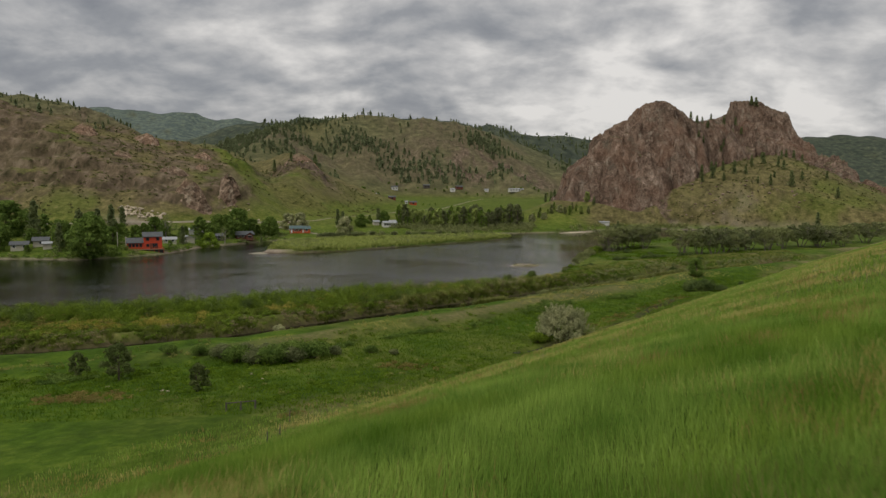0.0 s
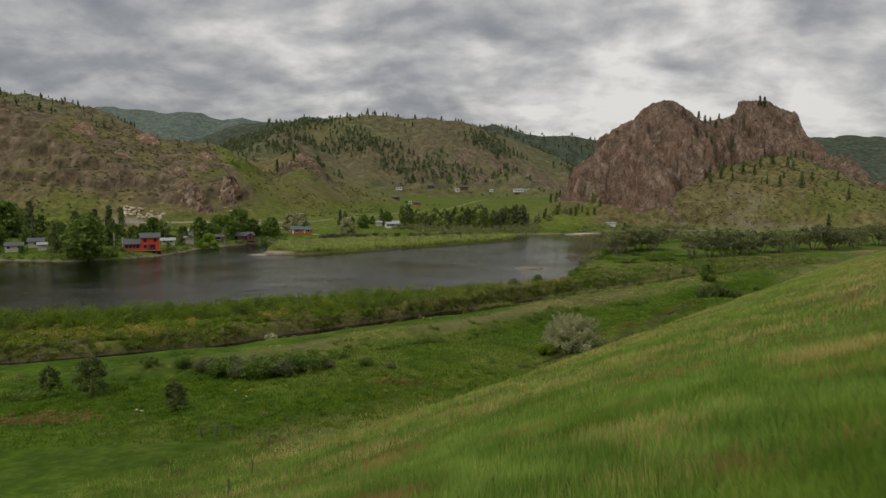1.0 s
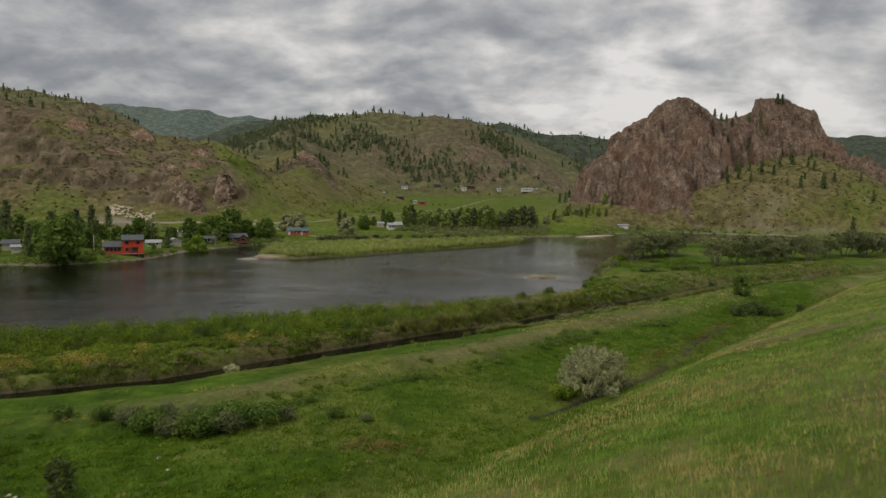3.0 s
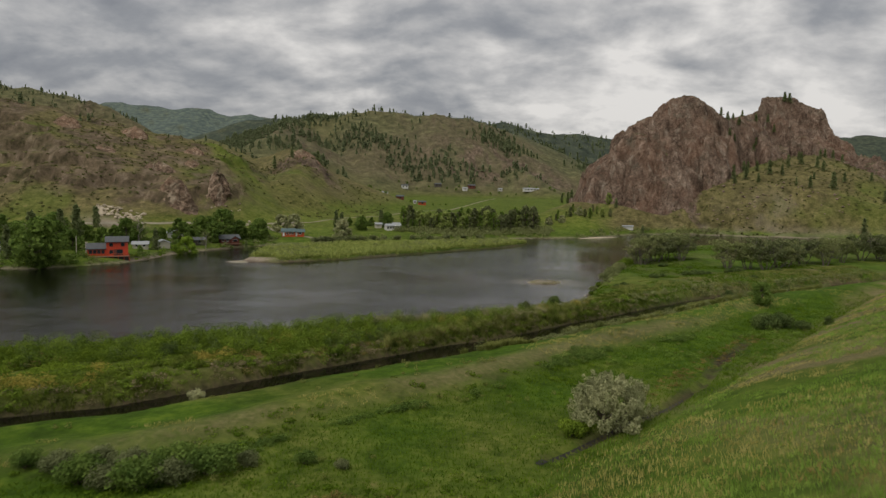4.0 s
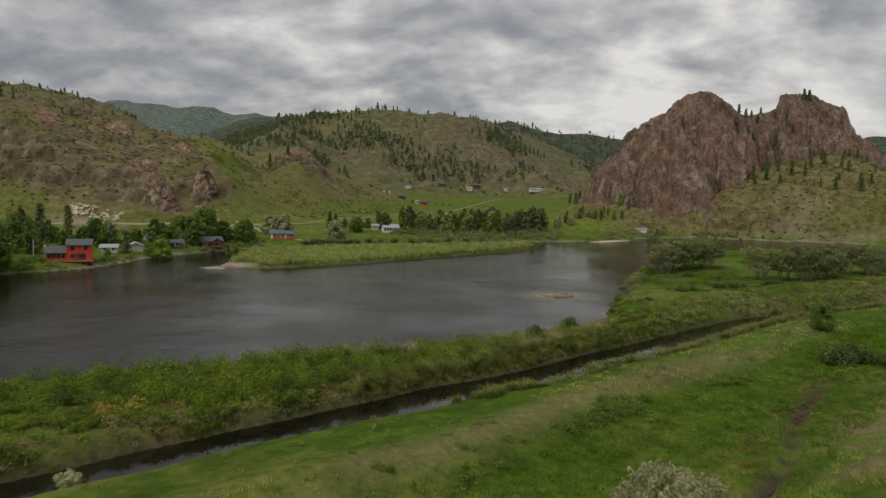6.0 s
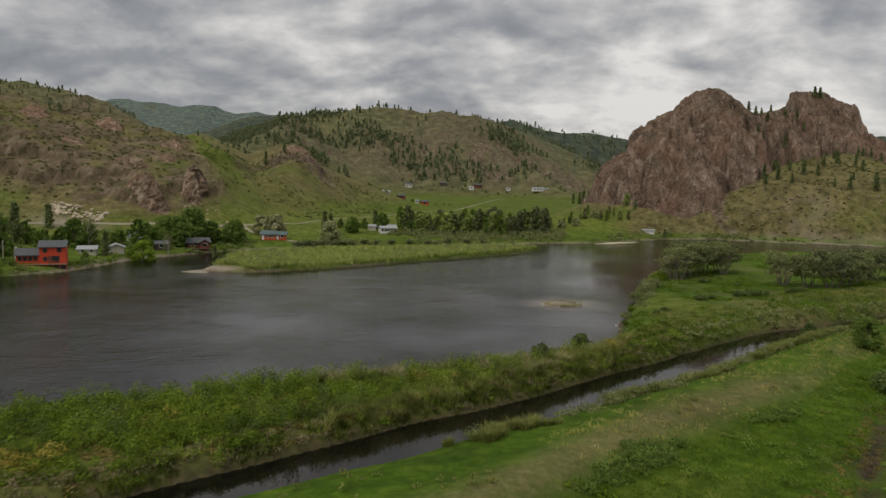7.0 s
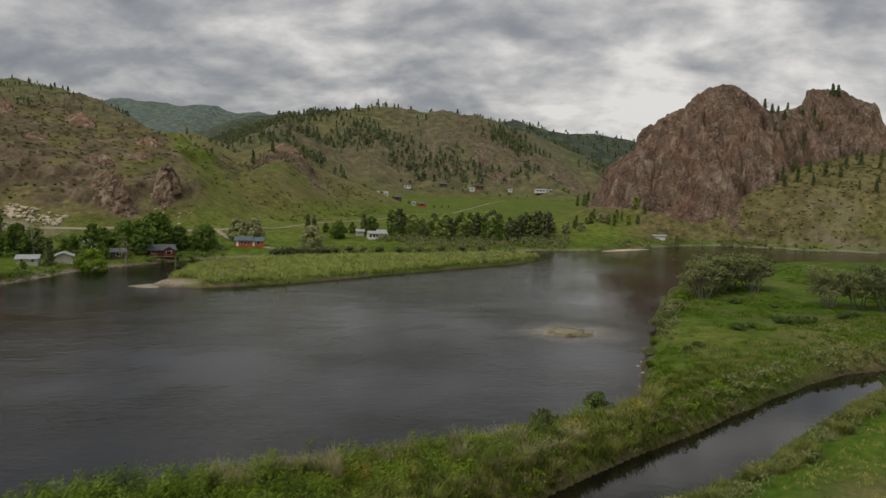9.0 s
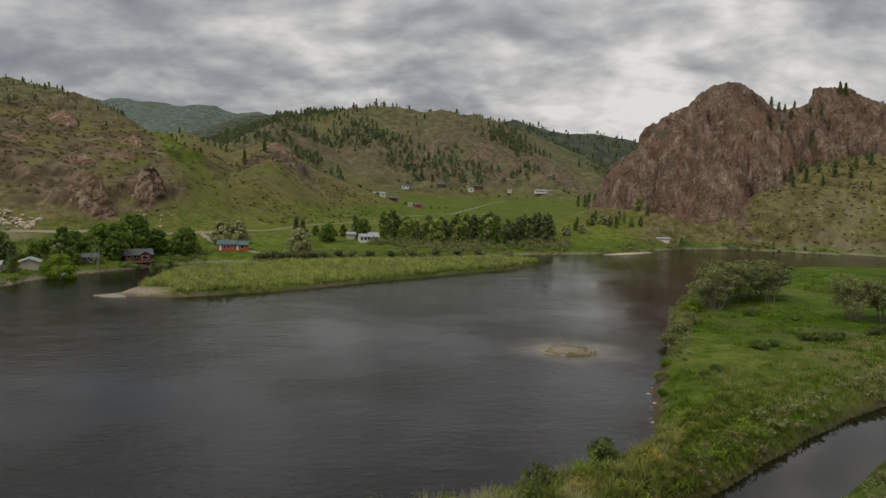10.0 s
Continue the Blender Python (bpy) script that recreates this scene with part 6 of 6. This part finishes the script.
def small_shed(x, y, turn, w, d, h, rise, wall_mat, roof_mat, label, ridge="x", group="sheds", wins=((0, 0.9, 0.9, 0.8),), name="shed", z=None):
    ob = stand(name, x, y, turn, label, "building", group, z)
    gable_block(ob, -w / 2, w / 2, -d / 2, d / 2, 0, h, rise, wall_mat, roof_mat, ridge)
    for wx, wz, ww, wh in wins:
        window(ob, wx, wz, ww, wh, -d / 2)
    return ob


small_shed(-107.4, 240.4, 20, 5.0, 4.2, 1.6, 0.8, CREAM_WALL, WHITE_ROOF, "small cream shed with a pale metal roof", wins=((-1.2, 0.8, 0.8, 0.7), (1.3, 0.8, 0.8, 0.7)))
small_shed(-103.8, 250.6, 28, 4.6, 6, 1.7, 0.9, CREAM_WALL, WHITE_ROOF, "cream gabled shed with a pale metal roof", ridge="y", wins=())
small_shed(-147, 207, 25, 5.2, 4, 2.0, 0.9, CREAM_WALL, GREY_ROOF, "small cream cabin with dark windows beside a spruce", wins=((-1.6, 0.9, 0.9, 0.8), (1.5, 0.9, 0.9, 0.8)))
small_shed(-143.5, 214, 25, 4.8, 4, 2.1, 1.0, CREAM_WALL, GREY_ROOF, "white cottage with a grey roof among the trees")
small_shed(-138, 208, 25, 2.6, 2.2, 2.0, 0.5, CREAM_WALL, WHITE_ROOF, "narrow cream hut near the water", wins=())
# the white camper, built as a small gabled block
small_shed(-139, 243, 10, 5, 3, 2.3, 0.7, WHITE_WALL, WHITE_ROOF, "white camper half hidden behind a leafy tree", wins=((0, 0.9, 1.2, 0.8),))
small_shed(-96, 266, 35, 4, 3.4, 2.0, 0.8, GREY_WOOD, GREY_ROOF, "small grey boat shed at the water's edge", wins=((0, 0.8, 1.4, 1.0),))
small_shed(-108.5, 276, 10, 6, 5, 2.2, 1.0, WHITE_WALL, WHITE_ROOF, "white outbuilding behind the village trees")

red.matrix_basis = red.matrix_basis @ Matrix.Diagonal((0.92, 0.95, 0.98, 1))

# brown cabin over its earth bank
cabin = stand("brown_cabin", -88.6, 279.5, 32, "dark brown cabin with a low grey roof above the bank", "cabin", "", 1.7)
gable_block(cabin, -4.6, 4.6, -3.2, 3.2, 0.0, 2.3, 1.5, BROWN_WALL, GREY_ROOF, over=0.8)
gable_block(cabin, 0.2, 4.0, -5.0, -3.2, 0.0, 2.2, 1.1, BROWN_WALL, GREY_ROOF, ridge="y", over=0.5)
window(cabin, 2.1, 0.7, 2.0, 1.1, -5.0)
window(cabin, -1.2, 0.9, 1.2, 1.0, -3.2)
window(cabin, -3.4, 0.9, 0.9, 1.0, -3.2)
part("porch_deck", box(bmesh.new(), -4.6, 4.8, -6.4, -5.0, -0.35, -0.1), TIMBER, cabin)
for px in (-4.4, -2.1, 0.2, 2.4, 4.6):
    part("porch_post", box(bmesh.new(), px - 0.07, px + 0.07, -6.35, -6.21, -1.4, 0.8), BROWN_WALL, cabin)
part("porch_rail", box(bmesh.new(), -4.5, 4.7, -6.34, -6.24, 0.7, 0.8), BROWN_WALL, cabin)

cabin.matrix_basis = cabin.matrix_basis @ Matrix.Diagonal((0.82, 0.85, 0.85, 1))

# long orange-red house with a green roof
orange = stand("orange_house", -67.8, 307, 12, "long low orange-red house with a green metal roof", "house")
gable_block(orange, -5.6, 1.0, -2.2, 2.2, 0.0, 2.3, 1.2, ORANGE_WALL, GREEN_ROOF)
gable_block(orange, 1.0, 5.6, -1.7, 2.0, 0.0, 2.1, 1.1, ORANGE_WALL, GREEN_ROOF)
door(orange, -4.7, 0.05, -2.2)
door(orange, 1.7, 0.05, -1.7)
for wx in (-3.0, -1.6, -0.2):
    window(orange, wx, 0.9, 0.9, 0.9, -2.2)
window(orange, 3.6, 0.9, 1.2, 0.9, -1.7)

orange.matrix_basis = orange.matrix_basis @ Matrix.Diagonal((0.88, 0.95, 0.95, 1))

# white house by the grove
white = stand("white_house", -25.5, 342, 18, "low white house with a pale grey roof and porch", "house")
gable_block(white, -4.6, 0.6, -3.6, 2.2, 0.0, 2.3, 0.9, WHITE_WALL, WHITE_ROOF)
gable_block(white, 0.6, 5.2, -1.6, 3.4, 0.0, 2.5, 1.2, WHITE_WALL, WHITE_ROOF)
for wx in (-3.6, -1.8, -0.2):
    window(white, wx, 0.9, 0.9, 0.9, -3.6, DARK_TRIM)
part("porch_roof", box(bmesh.new(), 0.7, 5.4, -3.8, -1.4, 2.25, 2.4), WHITE_TRIM, white)
for px in (1.0, 3.0, 5.2):
    part("porch_post", box(bmesh.new(), px - 0.07, px + 0.07, -3.7, -3.56, -0.3, 2.25), WHITE_TRIM, white)
white.matrix_basis = white.matrix_basis @ Matrix.Diagonal((0.78, 0.85, 0.92, 1))
small_shed(-33, 347, 18, 3.0, 3, 1.9, 0.6, CREAM_WALL, WHITE_ROOF, "small cream garage beside the white house", wins=())

# farms up the valley
for x, y, w, d, h, wm, rm, label in (
        (-104, 772, 7, 5, 3.0, WHITE_WALL, WHITE_ROOF, "distant white farmhouse at the foot of the hill"),
        (-76, 824, 15, 6, 3.4, WHITE_WALL, WHITE_ROOF, "long distant white farm building beside dark trees"),
        (-37, 577, 6, 5, 2.6, BROWN_WALL, GREY_ROOF, "distant dark red barn beside the trees"),
        (-18, 570, 6, 4, 2.4, ORANGE_WALL, GREY_ROOF, "distant orange-red barn in the green valley"),
        (-24, 571, 2.2, 2, 1.9, WHITE_WALL, WHITE_ROOF, "small white hut beside the orange-red barn"),
        (112, 876, 20, 6, 2.6, WHITE_WALL, WHITE_ROOF, "long low white shed on the far valley floor"),
        (-50, 868, 8, 6, 3.4, WHITE_WALL, GREY_ROOF, "distant white house among hillside trees"),
        (27, 880, 6, 5, 2.6, WHITE_WALL, WHITE_ROOF, "distant white cottage on the valley floor"),
        (36, 888, 9, 6, 3.0, BROWN_WALL, GREY_ROOF, "distant brown house below the pine hill"),
        (74, 896, 5, 4, 2.2, WHITE_WALL, WHITE_ROOF, "small distant white cottage below the hill"),
        (-8, 884, 8, 6, 3.0, GREY_WOOD, GREY_ROOF, "distant grey farm shed below the hill")):
    ob = stand("farm_building", x, y, 12, label, "building", "valley farms")
    gable_block(ob, -w / 2, w / 2, -d / 2, d / 2, 0, h, h * 0.4, wm, rm)
    for k in range(max(1, int(w / 4))):
        window(ob, -w / 2 + (k + 0.5) * w / max(1, int(w / 4)), 1.0, 1.2, 1.2, -d / 2, DARK_TRIM)
small_shed(110, 403, -8, 6, 2.4, 1.2, 0.4, WHITE_WALL, WHITE_ROOF, "small white shelter on the far shore below the butte", wins=(), name="shelter")
valley_tree = broad_tree("valley_tree", 91, 9, 9, LEAF, clumps=14, per=60, size=0.9, bare=0.08)
gv = random.Random(8)
plant([(valley_tree, 9)], [(-58 + gv.uniform(-8, 8), 590 + gv.uniform(-8, 14), gv.uniform(5, 7.5)) for _ in range(9)] + [(-28, 580, 5), (-9, 582, 3.4), (-3, 586, 3), (2, 588, 3)]
      + [(-60 + 12 * k + gv.uniform(-5, 5), 882 + gv.uniform(-8, 8), gv.uniform(4, 7)) for k in range(20)], "leafy tree beside the valley farms", "tree", "valley trees", 12)


# ---------- roads ----------
def strip(name, line, half, mat, label, lift=0.12):
    pts = []
    for (x0, y0), (x1, y1) in zip(line[:-1], line[1:]):
        n = max(2, int(math.hypot(x1 - x0, y1 - y0) / 3))
        pts += [(x0 + (x1 - x0) * k / n, y0 + (y1 - y0) * k / n) for k in range(n)]
    pts = np.array(pts + [line[-1]], float)
    d = np.gradient(pts, axis=0)
    d /= np.linalg.norm(d, axis=1)[:, None]
    side = np.stack([-d[:, 1], d[:, 0]], -1) * half
    rows = [pts + side * k for k in (1, 0.33, -0.33, -1)]
    v = np.stack([np.concatenate([r, (height(r[:, 0], r[:, 1]) + lift)[:, None]], -1) for r in rows], 1).reshape(-1, 3)
    i = np.arange(len(pts) - 1)[:, None] * 4
    q = np.concatenate([i + np.array([k, k + 1, k + 5, k + 4]) for k in range(3)])
    return tagged(new(name, mesh_of(name, v, q, mat, smooth=True)), label, "ditch" if "ditch" in name else "road", kind="structure")


strip("road_valley", [(-330, 250), (-200, 268), (-125, 300), (-96, 320), (-80, 339), (-69, 360), (-56, 391), (-38, 413), (-27, 447), (-14, 482), (6, 507), (18, 578), (43, 735), (66, 840)], 0.9, GRAVEL,
      "pale gravel road along the hill foot and up the valley")
strip("road_lane", [(-58, 305), (-72, 312), (-88, 330), (-95, 321)], 1.2, GRAVEL, "pale narrow lane across the green field", 0.1)

# near-black strip laid along the ditch line at the hill foot
strip("ditch_bed", [(8.5, 52.8), (10, 54.5), (15, 59.5), (19, 63.8), (23.8, 68), (27.5, 72.5)], 0.36, DARK_DITCH, "narrow dark ditch along the foot of the grassy hill", 0.05)

# ---------- fences ----------
def fence(name, line, posts, tall, rails, label):
    ob = tagged(new(name), label, "fence")
    (x0, y0), (x1, y1) = line
    spots = [(x0 + (x1 - x0) * k / (posts - 1), y0 + (y1 - y0) * k / (posts - 1)) for k in range(posts)]
    tops = [(x, y, ground_at(x, y)) for x, y in spots]
    for x, y, z in tops:
        bm = bmesh.new()
        tube(bm, (x, y, z - 0.4), (x + 0.03, y, z + tall), 0.085, 0.075, 7)
        part("post", bm, GREY_WOOD, ob)
    for a, b in zip(tops[:-1], tops[1:]):
        for r in rails:
            bm = bmesh.new()
            tube(bm, (a[0], a[1], a[2] + tall * r), (b[0], b[1], b[2] + tall * r), 0.05, 0.045, 6)
            part("rail", bm, GREY_WOOD, ob)
    return ob


fence("meadow_fence", ((-20.0, 23.6), (-17.6, 24.0)), 3, 0.8, (0.92,), "short weathered timber fence standing in the green meadow")
for k, (x, y) in enumerate(((-11.4, 2.6), (-12.6, 11.0), (-13.6, 19.0))):
    post = stand("fence_post", x, y, 0, "grey wooden fence post leaning in the grass", "fence post", "lone posts")
    bm = bmesh.new()
    tube(bm, (0, 0, -0.3), (0.06, 0.02, 0.95), 0.045, 0.035, 7)
    part("shaft", bm, GREY_WOOD, post)


# ---------- stones ----------
def boulder(name, seed, mat):
    gen = np.random.default_rng(seed)
    bm = bmesh.new()
    bmesh.ops.create_icosphere(bm, subdivisions=1, radius=1.0)
    for v in bm.verts:
        c = np.array(v.co)
        k = 1 + 0.28 * math.sin(3.1 * c[0] + seed) * math.cos(2.7 * c[1] - seed) + gen.normal(0, 0.05)
        v.co = Vector((c[0] * k * 1.2, c[1] * k, c[2] * k * 0.7))
    me = bpy.data.meshes.new(name)
    bm.to_mesh(me)
    bm.free()
    me.materials.append(mat)
    return me


def stones(name, spots, mats, label, group):
    kinds = [boulder(name, 400 + k, mats[k % len(mats)]) for k in range(5)]
    gen = random.Random(len(spots))
    for n, (x, y, r) in enumerate(spots):
        ob = tagged(new(name, kinds[n % 5]), label, "boulder", group)
        ob.matrix_basis = pose(x, y, ground_at(x, y) + 0.2 * r, 0, 0, gen.uniform(0, 360)) @ Matrix.Diagonal((r, r * gen.uniform(0.7, 1.1), r * gen.uniform(0.7, 1.1), 1))


gs = random.Random(14)
stones("boulder", [(-155 + 21 * gs.random(), 297 + 8 * gs.random(), gs.uniform(0.4, 1.3)) for _ in range(90)], [STONE], "pale broken boulder in a rubble heap at the hill foot", "rubble heap")
stones("boulder", [(-112 + 40 * gs.random() ** 1.3, 322 + 22 * gs.random(), gs.uniform(0.3, 0.9)) for _ in range(30)], [STONE, DARK_STONE], "pale stone on the lower hillside", "hill stones")
talus = []
for _ in range(120):
    t = gs.random()
    talus.append((150 + 85 * t + gs.uniform(-5, 5), 424 - 28 * t + gs.uniform(-9, 14), gs.uniform(0.3, 1.0) ** 1.3))
stones("boulder", talus, [DARK_STONE], "brown fallen boulder on the scree below the butte", "scree boulders")
stones("boulder", [(-22.5, 41.5, 0.2), (-20.6, 38.6, 0.14), (-36.0, 36.0, 0.25), (-29.5, 33.8, 0.2), (-28.8, 33.4, 0.16)], [STONE], "pale flat stone in the green meadow", "meadow stones")
stones("boulder", [(30.2 + 0.35 * k + gs.uniform(-0.5, 0.5), 142 + 1.35 * k, gs.uniform(0.12, 0.3)) for k in range(26)], [DARK_STONE, STONE], "grey-brown stone at the water's edge", "shore stones")


# ---------- rock outcrops on the hills ----------
def outcrop(x, y, w, d, h, seed, turn=0.0):
    """A broken crag half buried in the hillside: a tapered fin cut into blocks."""
    n, m = 40, 72
    a = np.linspace(0, 6.283185, m, endpoint=False)[None, :]
    up = np.linspace(0.0, 1.0, n)[:, None]
    rim = 1.15 - 0.65 * up - 0.5 * up ** 5
    uneven = 1 + 0.14 * np.sin(2 * a + seed) + 0.09 * np.sin(3 * a + 2 * seed)
    sink = 0.5 * d + 2.0
    px, py, pz = rim * uneven * np.cos(a) * w / 2, rim * uneven * np.sin(a) * d / 2, up * (h + sink) + 0 * a
    px, py = px + 0.20 * w * up * math.sin(seed), py + 0.25 * d * up
    block = max(2.2, 0.22 * h)
    push = 0.8 * facets(px + 0.5 * py, pz * 0.45 + 0.3 * py, block, seed) + 0.5 * facets(px - 0.4 * py, pz * 0.6, block * 0.45, seed + 9) + 0.3 * fbm(px + py, 0.6 * pz, 2.0, 3, seed)
    push = push * 0.085 * min(w, h) * step(1.0, 0.9, up)
    px, py = px + push * np.cos(a), py + push * np.sin(a)
    pz = pz + 0.07 * h * rim * facets(px, py, block, seed + 5) * step(0.4, 0.9, up) - sink
    v = np.stack([px.ravel(), py.ravel(), pz.ravel()], -1)
    i, j = np.meshgrid(np.arange(n - 1), np.arange(m), indexing="ij")
    k = (j + 1) % m
    q = np.stack([i * m + j, i * m + k, (i + 1) * m + k, (i + 1) * m + j], -1).reshape(-1, 4)
    me = mesh_of("rock_outcrop", v, q, PALE_ROCK)
    ob = tagged(new("rock_outcrop", me), "steep reddish brown broken rock outcrop on the hillside", "rock outcrop", "hill outcrops")
    ob.matrix_basis = pose(x, y, ground_at(x, y), 0, 0, turn)
    layer = me.color_attributes.new("cover", "FLOAT_COLOR", "POINT")
    green = (0.7 * step(0.80, 1.0, up) * (0.5 + 0.5 * np.sin(3 * a + seed))).ravel()
    layer.data.foreach_set("color", np.stack([0 * green, 0 * green, green, 0 * green + 1], -1).astype(np.float32).ravel())


for n, (x, y, w, d, h) in enumerate(((-113, 341, 15, 18, 13), (-126, 323, 20, 17, 9), (-103, 500, 34, 30, 8), (-150, 349, 24, 18, 4), (-147, 391, 18, 18, 4), (-186, 398, 28, 20, 5), (-214, 384, 26, 22, 6),
                                     (-176, 358, 22, 18, 4), (-136, 370, 15, 15, 4))):
    outcrop(x, y, w, d, h, 500 + n, 9 * math.sin(2.0 * n))


# ---------- gravel bar in the river and the sand spit ----------
def shoal(name, cx, cy, rx, ry, turn, top, mat, label, seed):
    n, m = 14, 36
    c, s = math.cos(turn), math.sin(turn)
    v = [(cx, cy, top)]
    for i in range(1, n + 1):
        for j in range(m):
            a, r = 6.283185 * j / m, i / n
            wob = 1 + 0.22 * float(vnoise(np.array([3 * math.cos(a)]), np.array([3 * math.sin(a)]), seed)[0])
            px, py = rx * r * wob * math.cos(a), ry * r * wob * math.sin(a)
            v.append((cx + c * px - s * py, cy + s * px + c * py, top - (top + 0.5) * r ** 1.6 + 0.05 * float(vnoise(np.array([px * 1.3]), np.array([py * 1.3]), seed + 1)[0])))
    tri = [(0, 1 + j, 1 + (j + 1) % m) for j in range(m)]
    quad = [(1 + i * m + j, 1 + (i + 1) * m + j, 1 + (i + 1) * m + (j + 1) % m, 1 + i * m + (j + 1) % m) for i in range(n - 1) for j in range(m)]
    return tagged(new(name, mesh_of(name, v, [np.array(tri), np.array(quad)], mat, smooth=True)), label, "gravel bar")


shoal("gravel_bar", 27.6, 179.0, 6.2, 5.0, 0.2, 0.55, SHOAL_GRAVEL, "low weedy gravel bar breaking the river surface", 5)
shoal("sand_spit", 84, 364.5, 22, 3.2, 0.62, 0.5, STONE, "narrow pale sand spit along the far shore", 6)
shoal("sand_spit", -65, 222.5, 9, 5, 0.2, 0.45, GRAVEL, "pale gravel tip of the reed island", 7)
x, y, gen = scatter(900, 22, 35, 174, 185, lambda x, y, r: ((x - 27.8) / 3.9) ** 2 + ((y - 179.0) / 3.4) ** 2 < 1 + 0.4 * fbm(x, y, 2.2, 2, 77), 51)
clump_field("bar_weeds", x[:140], y[:140], gen, PALE_REED, 0.24, 0.7, 40, 0.10, "short yellow-brown weeds on the gravel bar")
x, y, gen = scatter(5000, 15, 56, 60, 112, lambda x, y, r: along(x, y, [(24, 74), (30, 82), (41, 94), (50, 106)])[0] < 1.6, 52)
clump_field("brown_weeds", x[:120], y[:120], gen, RUSSET, 0.28, 0.9, 40, 0.09, "dead brown weeds along the ditch at the hill foot")
x, y, gen = scatter(2500, -25, 60, 335, 395, lambda x, y, r: (height_zone_far(x, y) > 0) & (river_gap(x, y) > 7) & (river_gap(x, y) < 26), 53)
clump_field("grove_undergrowth", x[:500], y[:500], gen, LEAF_DULL, 2.4, 3.2, 30, 0.45, "mixed green undergrowth below the cottonwood grove")
